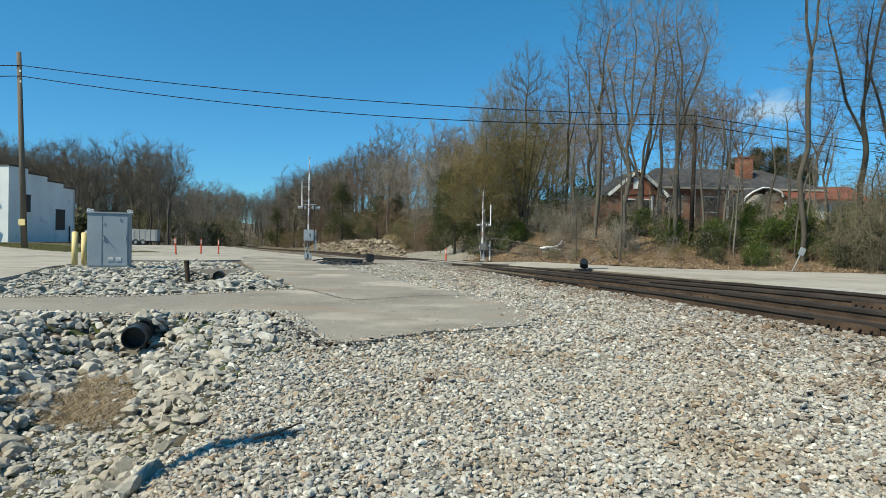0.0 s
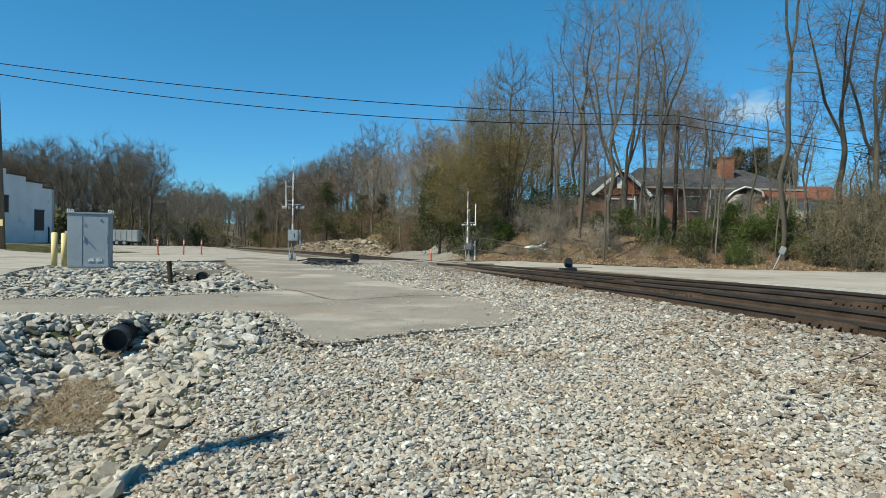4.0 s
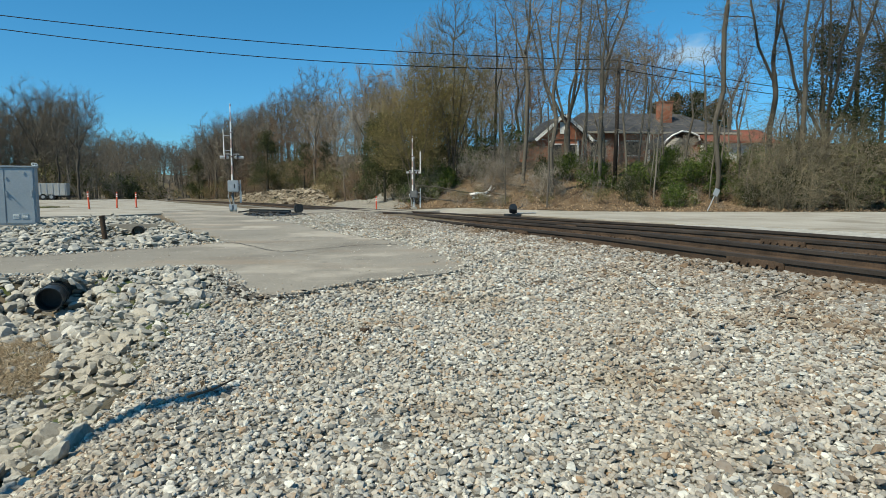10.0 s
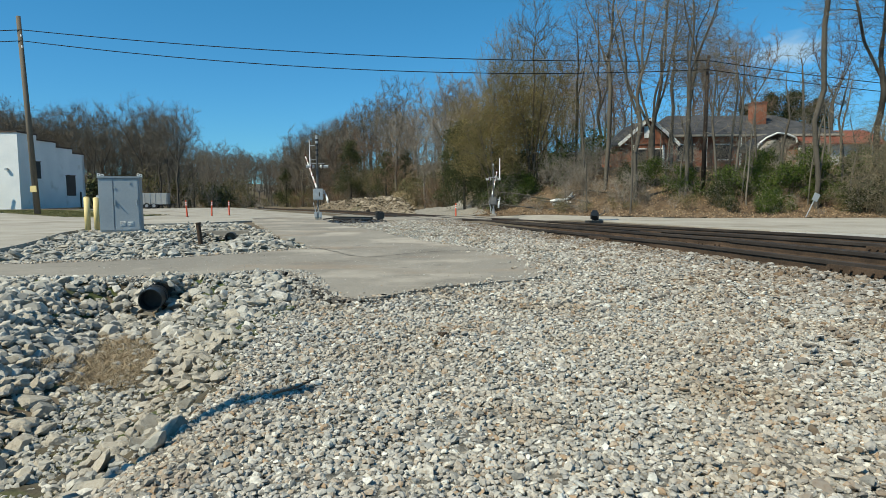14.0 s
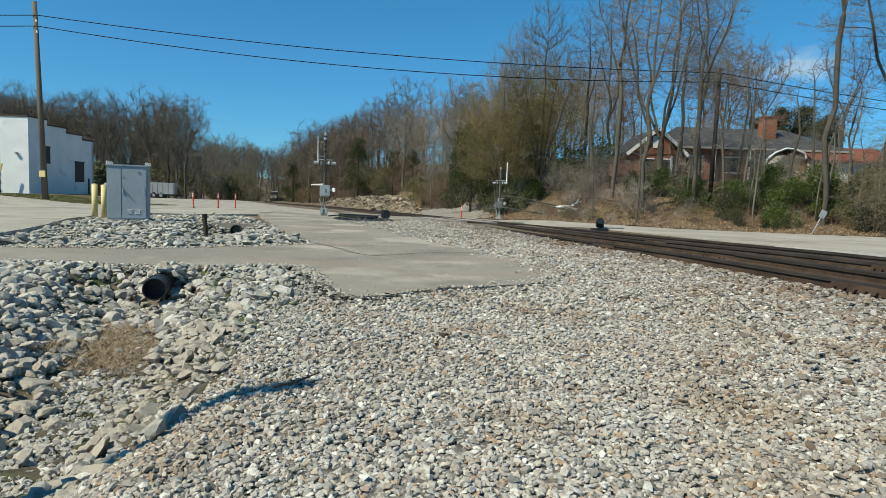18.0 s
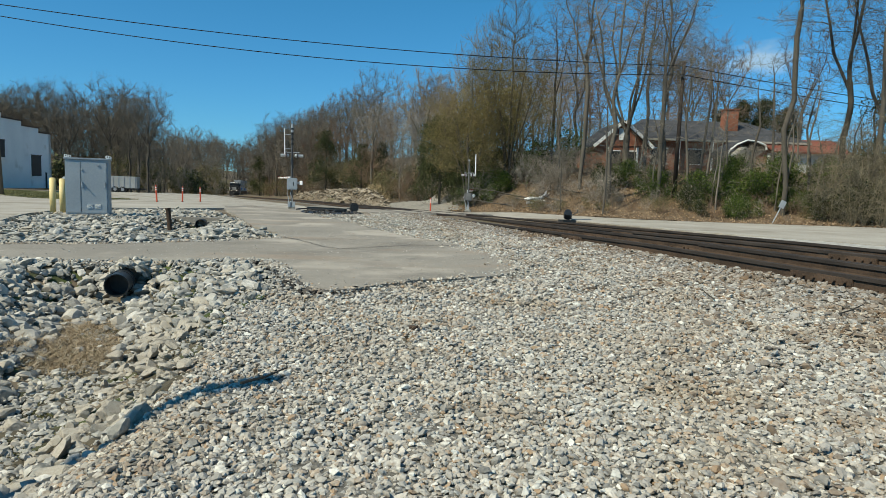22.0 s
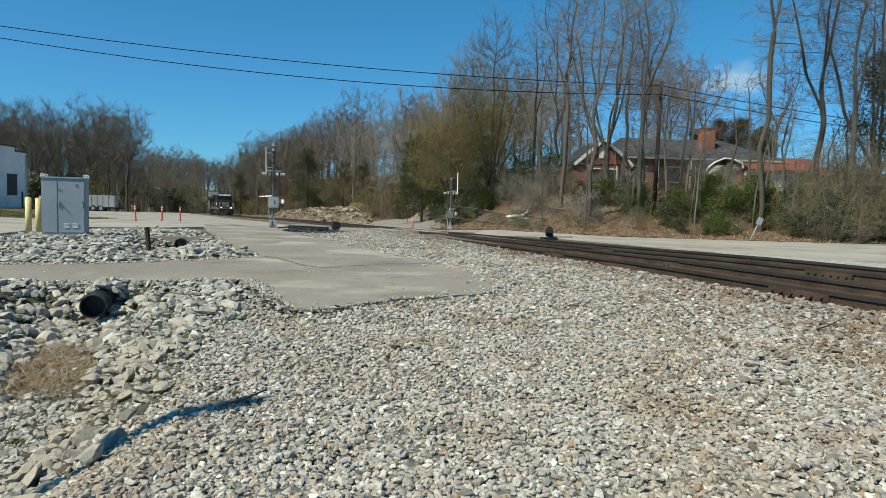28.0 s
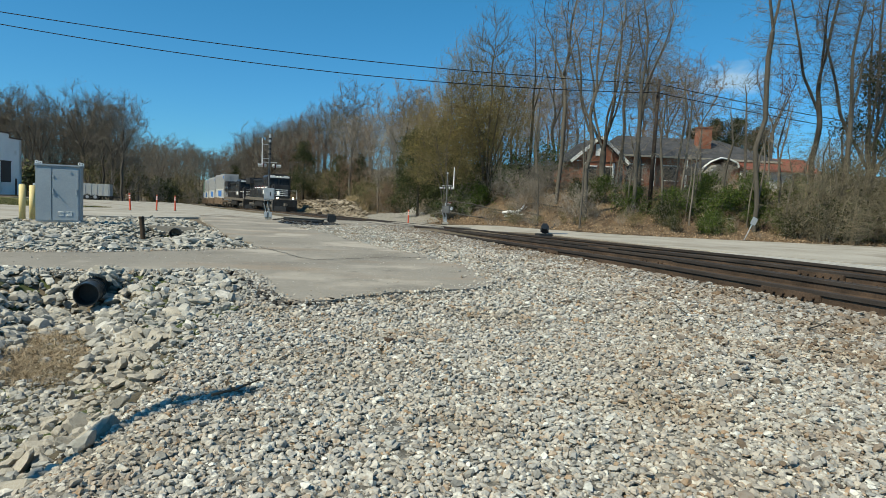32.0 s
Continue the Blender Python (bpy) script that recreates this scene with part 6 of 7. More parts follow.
# ---- trailer ----
# trailer white greyed down, the shade it stands in mixed into the colour
M_c_trailer = mat("shaded_white_trailer", (0.34, 0.35, 0.34), (0.48, 0.48, 0.46), 0.9, 10, 0.7, 0.1)
trailer = thing("trailer", pose(-37.9, 80, gz(-37.9, 80), 0, 0, 14) @ Matrix.Scale(1.2, 4), "old white box trailer parked at the edge of the wood", "trailer")
part("box_body", box(2.9, 1.6, 1.2, pose(0, 0, 0.45), 0.03), M_c_trailer, trailer)
for k in range(6):
    part("rib", box(0.04, 0.03, 1.1, pose(-1.3 + 0.52 * k, -0.81, 0.5)), M_galv, trailer)
part("rear_door", box(0.03, 1.5, 1.1, pose(-1.46, 0, 0.5)), M_galv, trailer)
part("chassis", box(2.8, 0.8, 0.14, pose(0, 0, 0.31)), M_black, trailer)
part("draw_bar", box(0.9, 0.1, 0.1, pose(1.8, 0, 0.33)), M_black, trailer)
for xx in (-0.6, 0.1):
    for s in (-1, 1):
        w = part("wheel", cyl(0.32, 0.32, 0.2, pose(xx, s * 0.7 + 0.1, 0.32, 90), 16), M_black, trailer)
        part("rim", cyl(0.16, 0.16, 0.22, pose(xx, s * 0.7 + 0.11, 0.32, 90), 12), M_galv, w)


# ---- marker posts ----
def make_marker(x, y, lean):
    ob = thing("marker_post", pose(x, y, gz(x, y) + 0.02, lean * 0.5, lean), "orange-red flexible marker post with white bands", "marker post", "marker posts")
    part("base", cyl(0.1, 0.08, 0.05, None, 12), M_black, ob)
    part("post", cyl(0.045, 0.04, 0.92, pose(0, 0, 0.04), 10), M_red, ob)
    for h in (0.68, 0.8):
        part("band", cyl(0.0465, 0.046, 0.06, pose(0, 0, h), 10), M_white, ob, "white reflective band")
    return ob


for x, y, l in ((-14.9, 35.3, -4), (-14.66, 38.3, 2), (-14.3, 40.3, 0), (0.2, 37.6, 0)):
    make_marker(x, y, l)


# ---- drainage pipes ----
def make_pipe(x, y, z, turn, r, label, name="drain_pipe"):
    ob = thing(name, pose(x, y, z, 0, 0, turn), label, "pipe", "drain pipes")
    outer = bm_cyl(bmesh.new(), r, r, 1.6, pose(0, 0, 0, -90), 28, False)
    part("outer_wall", outer, M_pipe, ob, "", True)
    part("inner_wall", bm_cyl(bmesh.new(), r * 0.92, r * 0.92, 1.6, pose(0, 0.002, 0, -90), 28, False), M_pipe, ob, "", True)
    ring = bmesh.new()
    a = [[ring.verts.new((q * math.cos(k * math.pi / 14), 0.001, q * math.sin(k * math.pi / 14))) for k in range(28)] for q in (r, r * 0.92)]
    for k in range(28):
        ring.faces.new((a[0][k], a[0][(k + 1) % 28], a[1][(k + 1) % 28], a[1][k]))
    part("rim", ring, M_pipe, ob)
    for k in range(6):
        part("corrugation", bm_cyl(bmesh.new(), r * 1.06, r * 1.06, 0.06, pose(0, 0.1 + 0.17 * k, 0, -90), 28, True), M_pipe, ob) if name == "drain_pipe" and k in (1, 2) else None
    # black disc near the far end paints the shade deep in the bore
    part("dark_bore", cyl(r * 0.92, r * 0.92, 0.02, pose(0, 1.5, 0, -90), 28), M_black, ob)
    return ob


make_pipe(-3.66, 7.5, -0.11, 16, 0.138, "black corrugated plastic drain pipe poking out of stones")
make_pipe(-6.95, 19.6, -0.16, 8, 0.17, "dark culvert mouth under a low concrete headwall", "culvert")
hw = thing("headwall", pose(-7.6, 19.95, -0.45, 0, 0, 6), "low weathered concrete headwall over a culvert", "headwall")
part("wall", box(2.4, 0.3, 0.5, None, 0.02), M_asphalt, hw)
stub = thing("steel_stub", pose(-6.62, 16.5, -0.35, 0, -5), "short rusty steel pipe stub standing in stones", "pipe")
part("stub_tube", cyl(0.06, 0.06, 0.78, None, 12), M_rust, stub)
part("stub_cap", cyl(0.07, 0.07, 0.04, pose(0, 0, 0.77), 12), M_rust, stub)

# ---- switch machine, bag-like lump and drain ----
# bag-like black lump; base, handle and rod are added to it
sw = thing("switch_stand", pose(5.45, 24.4, 0.02, 0, 0, 20), "lumpy black bag-like object beside the track", "switch machine")
lump = part_mesh("cover", stones_mesh("cover", np.array([[0.0, 0.0, 0.27]]), [0.52], np.random.RandomState(3), (0.9, 1.1), 1), M_pipe, sw, "crumpled black cover")
part("handle", tube([(0.1, -0.2, 0.3), (0.24, -0.3, 0.4), (0.3, -0.25, 0.5)], 0.02, 6), M_black, sw)
part("base", box(0.6, 0.4, 0.1, None, 0.02), M_black, sw)
part("rod", cyl(0.025, 0.025, 0.9, pose(0.2, 0, 0.12, 0, 90), 8), M_galv, sw)
sw2 = thing("switch_machine", pose(-3.5, 27.0, 0.03, 0, 0, 20), "black switch machine on long timbers beside the track", "switch machine")
part("housing", box(0.34, 0.3, 0.36, pose(0.4, 0, 0.06), 0.05), M_black, sw2)
part("gear_case", box(0.5, 0.26, 0.09, pose(-0.2, 0.1, 0.02), 0.03), M_black, sw2)
drain = thing("drain_box", pose(-4.75, 28.6, 0.0, 0, 0, -33), "dark open drain under a thin asphalt lip beside the crossing", "drain")
# black bar fills the recess, its shade given as colour
part("void", box(2.3, 0.12, 0.17, pose(0.2, 0.1, 0.0), 0.01), M_black, drain, "black bar painted for the shaded recess under the lip")
part("lip", box(2.5, 0.9, 0.035, pose(0.2, 0.45, 0.17), 0.012), M_asphalt, drain)
part("pit_floor", prism([(a + 4.75, b - 28.6) for a, b in DRAIN], 0.02, pose(0, 0, 0.03, 0, 0, 33)), M_black, drain, "black pit floor")
part("loose_cable", tube([(-1.2, -0.35, 0.05), (-0.5, -0.45, 0.12), (0.2, -0.4, 0.06), (0.9, -0.5, 0.1), (1.5, -0.3, 0.05)], 0.03, 8), M_cable, drain)

# ---- verge and dry grass ----
def grass_tuft_mesh(name, pts, per, h, rs_, spread=0.06, w=0.006, lay=0.45):
    """Grass blades round the given places, each a thin bent blade."""
    c = np.repeat(np.asarray(pts, float), per, 0)
    n = len(c)
    c[:, :2] += rs_.normal(0, spread, (n, 2))
    tip = c + np.stack([rs_.normal(0, lay, n) * h, rs_.normal(0, lay, n) * h, h * rs_.uniform(0.4, 1.1, n)], -1)
    a = rs_.uniform(0, 6.283, n)
    side = np.stack([np.cos(a), np.sin(a), 0 * a], -1) * w
    mid = c * 0.45 + tip * 0.55 + np.stack([0 * a, 0 * a, 0.12 * h + 0 * a], -1)
    v = np.stack([c - side, c + side, mid + side * 0.7, mid - side * 0.7, tip], 1).reshape(-1, 3)
    k = 5 * np.arange(n)[:, None]
    f = np.concatenate([k + [0, 1, 2], k + [0, 2, 3], k + [3, 2, 4]])
    return mesh_np(name, v, f)


rs = np.random.RandomState(31)
M_matted = mat("matted_dead_grass", (0.22, 0.165, 0.105), (0.43, 0.345, 0.235), 0.8, 5, 0.95, 0.0, island=0.6)
n = 46
gy = rs.uniform(5.0, 6.9, n)
gx = np.interp(gy, [5.0, 5.6, 6.2, 6.9], [-2.95, -3.3, -3.3, -3.5]) + rs.normal(0, 0.2, n)
tagged(part_mesh("dry_grass", grass_tuft_mesh("dry_grass", np.stack([gx, gy, ground_z(gx, gy)], -1), 230, 0.065, rs, 0.13, 0.0032, 1.5), M_matted), "dead brown grass matted in the ditch", "grass", "", "stuff")
vg = part_mesh("grass_verge", grid_mesh("grass_verge", np.arange(-46, -17, 0.5), np.arange(33.2, 47, 0.4), 0.075, inside([(-46, 33.8), (-28.2, 35.4), (-18.5, 36.6), (-19.5, 40.5), (-24, 43), (-27, 47), (-46, 47)]), 0.02), mat("worn_grass_ground", (0.085, 0.09, 0.036), (0.175, 0.165, 0.08), 1.0, 14, 0.95, 0.6))
tagged(vg, "worn olive grass strip between yard and building", "grass", "", "structure")
n = 7000
gx, gy = rs.uniform(-42, -19, n), rs.uniform(35.4, 42, n)
tagged(part_mesh("verge_grass", grass_tuft_mesh("verge_grass", np.stack([gx, gy, ground_z(gx, gy) + 0.06], -1), 5, 0.08, rs, 0.15, 0.012), M_grass), "short tired grass along the yard edge", "grass", "", "stuff")
# rocky cutting beyond the railway
n = 1500
yy = rs.uniform(49.5, 108, n)
dd = rs.uniform(2.9, 5.6, n)
ox, oy = main_x(yy) + dd * 0.94, yy + dd * 0.33
kk = ox + 0.065 * oy < 0.2
ox, oy, n = ox[kk], oy[kk], int(kk.sum())
os_ = np.clip(rs.lognormal(math.log(0.42), 0.4, n), 0.2, 1.5)
M_outcrop = stone_mat("tan_outcrop_rock", [(0.13, 0.105, 0.075), (0.27, 0.225, 0.165), (0.20, 0.165, 0.12), (0.33, 0.28, 0.215), (0.17, 0.14, 0.10)])
tagged(part_mesh("rock_outcrop", stones_mesh("rock_outcrop", np.stack([ox, oy, ground_z(ox, oy) + 0.02], -1), os_, rs, (0.22, 0.42)), M_outcrop), "low tan rocky bank beside the railway", "rocks", "", "stuff")
n = 700
yy, dd = rs.uniform(50, 70, n), rs.uniform(5.2, 8.5, n)
gx, gy = main_x(yy) + dd * 0.94, yy + dd * 0.33
kk = gx + 0.065 * gy < 0.0
gx, gy = gx[kk], gy[kk]
tagged(part_mesh("tall_dry_grass", grass_tuft_mesh("tall_dry_grass", np.stack([gx, gy, ground_z(gx, gy)], -1), 24, 0.6, rs, 0.15, 0.012), M_dry), "tall dry broomsedge on top of the rocky bank", "grass", "", "stuff")

# fallen leaves on the bank
n = 30000
lx, ly = rs.uniform(0, 34, n), rs.uniform(29, 50, n)
k = in_litter(lx, ly)
lx, ly = lx[k], ly[k]
M_leaf = mat("fallen_leaf", (0.20, 0.13, 0.075), (0.42, 0.30, 0.19), 2, 12, 0.9, 0.0, island=0.7)
tagged(part_mesh("fallen_leaves", leaf_cards(rs, np.stack([lx, ly, ground_z(lx, ly) + 0.05], -1), 2, 0.05, 0.05, "fallen_leaves"), M_leaf), "dry brown leaves lying on the bank", "leaves", "", "stuff")

# dark lines across the apron: a painted step shadow and a fine crack
rnd = random.Random(77)


def crack(pts, w):
    out = []
    for (ax, ay), (bx, by) in zip(pts, pts[1:]):
        for i in range(8):
            f = i / 8
            out.append((ax + (bx - ax) * f + rnd.uniform(-0.035, 0.035), ay + (by - ay) * f + rnd.uniform(-0.035, 0.035)))
    bm, prev = bmesh.new(), None
    for i, (x, y) in enumerate(out):
        ww = w * rnd.uniform(0.4, 1.3)
        z = gz(x, y) + 0.054
        pair = (bm.verts.new((x, y - ww, z)), bm.verts.new((x, y + ww, z)))
        if prev:
            bm.faces.new((prev[0], pair[0], pair[1], prev[1]))
        prev = pair
    return tagged(part("pavement_crack", bm, M_dark_line), "dark painted line of step shadow and crack across the asphalt", "crack", "", "structure")


# step between two asphalt patches, its shadow painted as a long line
crack([(-3.0, 13.2), (-2.62, 12.83), (-2.27, 12.2), (-1.8, 11.31), (-1.46, 11.11), (-0.9, 11.67), (-0.29, 12.16), (0.26, 12.3), (0.7, 12.2)], 0.022)
crack([(-2.5, 12.5), (-1.9, 13.0), (-1.0, 13.1)], 0.008)

# ---- small things ----
log = thing("dead_log", pose(7.2, 42.0, gz(7.2, 42.0) + 0.08, 0, 0, 8), "bleached white dead branch lying on the leafy bank", "log")
part("stem", tube([(-0.75, 0, 0.02), (-0.3, 0, 0.1), (0.2, 0.05, 0.08), (0.6, 0, 0.3), (0.75, 0, 0.62)], [0.09, 0.12, 0.12, 0.1, 0.05], 9), M_white, log, "", True)
part("fork", tube([(0.35, 0, 0.15), (0.75, 0.1, 0.28), (1.0, 0.1, 0.5)], [0.08, 0.06, 0.03], 8), M_white, log, "", True)
sgn = thing("leaning_sign", pose(17.9, 32.3, gz(17.9, 32.3), 0, 24, 0), "small grey sign leaning on a bent post", "sign")
part("post", cyl(0.03, 0.03, 1.25, None, 8), M_galv, sgn)
part("plate", box(0.3, 0.03, 0.4, pose(0.0, -0.04, 0.9), 0.01), M_galv, sgn)
for nm, x, y, sz, col, lab in (("brown_stone", -0.09, 5.0, 0.10, M_rust, "rust-brown stone lying on the pale gravel"), ("dark_stone", 1.96, 7.25, 0.13, M_tie, "dark brown lump of wood on the gravel")):
    ob = part_mesh(nm, stones_mesh(nm, np.zeros((1, 3)), [sz], np.random.RandomState(5), (0.6, 0.8), 1), col)
    ob.location = (x, y, gz(x, y) + sz * 0.3)
    tagged(ob, lab, "stone")
for x, y, a, l in ((4.0, 5.9, 30, 0.55), (4.35, 6.1, 110, 0.35), (3.1, 6.6, 80, 0.4), (-1.0, 3.4, 40, 0.3)):
    st = thing("stick", pose(x, y, gz(x, y) + 0.05, 0, 84, a), "short dry grey stick on the gravel", "stick", "sticks")
    part("twig", tube([(0, 0, 0), (0.01, 0.01, l / 2), (0, 0.03, l)], [0.008, 0.007, 0.004], 6), M_bark, st)
# moss and weeds between the ditch stones
n = 130
gy = rs.uniform(2.4, 5.2, n)
gx = np.interp(gy, [2.2, 3.0, 3.6, 4.3, 5.1], [-2.35, -2.3, -2.38, -2.52, -2.85]) + rs.normal(0, 0.13, n)
M_moss = mat("low_green_weed", (0.075, 0.075, 0.03), (0.16, 0.15, 0.065), 2, 12, 0.9, 0.0, island=0.6)
tagged(part_mesh("weeds", grass_tuft_mesh("weeds", np.stack([gx, gy, ground_z(gx, gy)], -1), 22, 0.022, rs, 0.06, 0.005, 1.0), M_moss), "low green weeds and moss in the ditch bottom", "weeds", "", "stuff")
# dirt and fine gravel spilled over the apron's edge
ex, ey = [], []
for (ax, ay), (bx_, by_) in zip(APRON, APRON[1:] + APRON[:1]):
    if ay < 14 and by_ < 14 and ax > -8:
        k = int(math.hypot(bx_ - ax, by_ - ay) * (60 if ay < 8.3 else 220))
        f = rs.uniform(0, 1, k)
        wide = 0.2 if ax > 0.4 else 0.07
        ex.append(ax + (bx_ - ax) * f + rs.normal(0, wide, k))
        ey.append(ay + (by_ - ay) * f + rs.normal(0, wide, k))
ex, ey = np.concatenate(ex), np.concatenate(ey)
es = np.clip(rs.lognormal(math.log(0.032), 0.4, len(ex)), 0.012, 0.09)
tagged(part_mesh("edge_gravel", stones_mesh("edge_gravel", np.stack([ex, ey, ground_z(ex, ey) + 0.045 + es * 0.1], -1), es, rs, (0.5, 0.9)), M_gravel), "loose gravel spilled along the apron edge", "gravel", "", "stuff")

# broken asphalt crumbs along the apron's worn corner
cr = np.random.RandomState(44)
k = 620
f = cr.uniform(0, 0.9, k)
ex = np.interp(f, [0, 0.15, 0.3, 0.75, 0.85, 1], [-3.2, -2.35, -2.05, -1.24, -1.0, 0.4]) + cr.normal(-0.03, 0.07, k)
ey = np.interp(f, [0, 0.15, 0.3, 0.75, 0.85, 1], [8.95, 9.18, 8.5, 6.66, 6.62, 7.86]) + cr.normal(-0.03, 0.07, k)
es = np.clip(cr.lognormal(math.log(0.045), 0.45, k), 0.02, 0.11)
tagged(part_mesh("asphalt_crumbs", stones_mesh("asphalt_crumbs", np.stack([ex, ey, ground_z(ex, ey) + es * 0.25 + 0.01], -1), es, cr, (0.4, 0.8), 0, 1.5), M_crumb), "dark broken asphalt crumbs along the worn apron corner", "rubble", "", "stuff")
# heavier brown-stained ballast shouldering the near rail
k = 17000
yb = 4.5 + 25.5 * cr.uniform(0, 1, k) ** 2.0
off = -side_off(yb) - 0.86 - np.abs(cr.normal(0, 0.95, k))
tn = np.interp(yb, TY, TS)
n_ = 1 / np.hypot(1, tn)
bx, by = main_x(yb) + off * n_, yb - off * tn * n_
bs = np.clip(cr.lognormal(math.log(0.058), 0.3, k), 0.03, 0.11)
out = ~on_apron(bx, by)
bx, by, bs, off, yb = bx[out], by[out], bs[out], off[out], yb[out]
bz = ground_z(bx, by) + 0.06 * np.clip(1 - (-off - side_off(yb) - 0.86) / 0.9, 0, 1) + bs * 0.25
M_ballast = stone_mat("stained_ballast", [(0.09, 0.078, 0.066), (0.23, 0.212, 0.19), (0.16, 0.122, 0.086), (0.32, 0.30, 0.272), (0.21, 0.15, 0.10), (0.26, 0.247, 0.225), (0.42, 0.40, 0.365), (0.17, 0.165, 0.155)], tint=(0.72, 0.58, 0.45), island=0.75)
tagged(part_mesh("ballast_shoulder", stones_mesh("ballast_shoulder", np.stack([bx, by, bz], -1), bs, cr, (0.45, 0.85), 0, 1.7), M_ballast), "brown-stained grey ballast heaped against the near rail", "ballast", "", "stuff")
# coarser grey crushed rock spread over the gravel towards the track
k = 12000
ex, ey = cr.uniform(0.8, 7.0, k), 1.9 + 7.1 * cr.uniform(0, 1, k) ** 1.3
out = (cr.uniform(0, 1, k) < np.clip((ex - 0.6 - 0.12 * ey) / 2.4, 0, 0.85)) & gravel_here(ex, ey) & (ex < 0.95 * ey + 0.7)
ex, ey = ex[out], ey[out]
es = np.clip(cr.lognormal(math.log(0.042), 0.3, len(ex)), 0.02, 0.085)
tagged(part_mesh("coarse_ballast", stones_mesh("coarse_ballast", np.stack([ex, ey, ground_z(ex, ey) + es * cr.uniform(0.2, 0.55, len(ex))], -1), es, cr, (0.45, 0.85), 0, 1.7), M_ballast), "coarse dark grey and brown crushed rock near the track", "ballast", "", "stuff")
# dark rubble fallen into the open drain
k = 420
ex, ey = cr.uniform(-5.5, -2.7, k), cr.uniform(25.3, 28.4, k)
out = in_drain(ex, ey)
ex, ey = ex[out], ey[out]
k = len(ex)
es = np.clip(cr.lognormal(math.log(0.12), 0.4, k), 0.05, 0.26)
tagged(part_mesh("drain_rubble", stones_mesh("drain_rubble", np.stack([ex, ey, ground_z(ex, ey) + es * 0.2], -1), es, cr, (0.4, 0.8), 0, 1.5), mat("dark_rubble", (0.010, 0.010, 0.010), (0.075, 0.07, 0.064), 8, 40, 0.9, 0.5, island=0.8)), "dark broken asphalt and stones in the open drain", "rubble", "", "stuff")

# ---- rail fittings ----
fit_rnd = random.Random(12)


def rail_pose(y, off):
    s_ = float(np.interp(y, TY, TS))
    return pose(*track_point(y, off), 0, 0, math.degrees(math.atan(-s_)))


bar_me = bpy.data.meshes.new("joint_bar")
bm = box(0.05, 0.9, 0.11, pose(0, 0, -0.155), 0.01)
for k in range(6):
    bm_cyl(bm, 0.02, 0.02, 0.05, pose(0.02, -0.36 + 0.145 * k, -0.1, 0, 90), 8)
    bm_cyl(bm, 0.02, 0.02, 0.05, pose(-0.07, -0.36 + 0.145 * k, -0.1, 0, 90), 8)
bm.to_mesh(bar_me)
bm.free()
bar_me.materials.append(M_rust)
plate_me = bpy.data.meshes.new("tie_plate")
bm = box(0.36, 0.19, 0.02, pose(0, 0, -0.197), 0.004)
for sx in (-0.1, 0.1):
    for sy in (-0.06, 0.06):
        bm_box(bm, 0.035, 0.03, 0.05, pose(sx, sy, -0.18))
bm.to_mesh(plate_me)
bm.free()
plate_me.materials.append(M_rust)
for y_ in (9.2, 15.6, 21.5, 27.5):
    ob = part_mesh("joint_bar", bar_me, None, side_track)
    ob.matrix_local = rail_pose(y_, -float(side_off(y_)) - G - 0.045)
for y_ in (11.0, 17.2, 24.0):
    ob = part_mesh("joint_bar", bar_me, None, main_track)
    ob.matrix_local = rail_pose(y_, -G - 0.045)
y_ = 4.0
while y_ < 34:
    so_ = -float(side_off(y_))
    for off, tr in ((so_ - G, side_track), (so_ + G, side_track), (-G, main_track), (G, main_track)):
        ob = part_mesh("tie_plate", plate_me, None, tr)
        ob.matrix_local = rail_pose(y_, off)
    y_ += 0.53 * 0.94
block = thing("concrete_block", rail_pose(14.6, -float(side_off(14.6)) - G - 0.2) @ pose(0, 0, -0.2), "pale concrete chunk lying against the near rail", "block")
part("chunk", box(0.14, 0.34, 0.09, None, 0.03), M_concrete, block)

# pale gravel shoulder on the far side of the railway
sv, sf = [], []
for i, yy in enumerate(np.arange(-6, 33, 1.0)):
    for off, dz in ((1.9, -0.205), (3.1, -0.21), (4.7, -0.185)):
        sv.append(tuple(track_point(float(yy), off, dz)))
    if i:
        for k in range(2):
            a = (i - 1) * 3 + k
            sf.append((a, a + 1, a + 4, a + 3))
tagged(part_mesh("gravel_shoulder", mesh_np("gravel_shoulder", sv, sf), M_palegravel), "pale fine gravel along the far side of the track", "gravel", "", "structure")

# turned-out gravel by the far end of the crossing road
patch = grid_mesh("gravel_patch", np.arange(-6, 3.2, 0.4), np.arange(43, 68, 0.4), 0.09, inside([(-4.4, 44.6), (-0.8, 43.2), (2.2, 43.0), (2.4, 49), (0.6, 58), (-1.8, 66), (-3.6, 62), (-3.2, 52)]), 0.05)
tagged(part_mesh("gravel_patch", patch, mat("dusty_gravel", (0.17, 0.158, 0.135), (0.32, 0.298, 0.258), 5, 26, 0.95, 0.9, dist=0.03)), "pale grey gravel spread beside the far road", "gravel", "", "structure")
# a torn white sheet on the slope
sh_rs = np.random.RandomState(77)
u, w = np.meshgrid(np.linspace(-0.75, 0.75, 15), np.linspace(-0.3, 0.3, 7))
k = np.clip(1 - np.abs(u) / 0.9, 0.12, 1)
hgt = 0.12 + 0.22 * np.sin(3.1 * u + 1) ** 2 * k + 0.06 * np.sin(9 * w + 4 * u) + sh_rs.normal(0, 0.02, u.shape)
sv = np.stack([u, w * k + 0.15 * u, hgt + 0.2 * u], -1).reshape(-1, 3)
sv = np.concatenate([sv, sv - [0, 0, 0.03]])
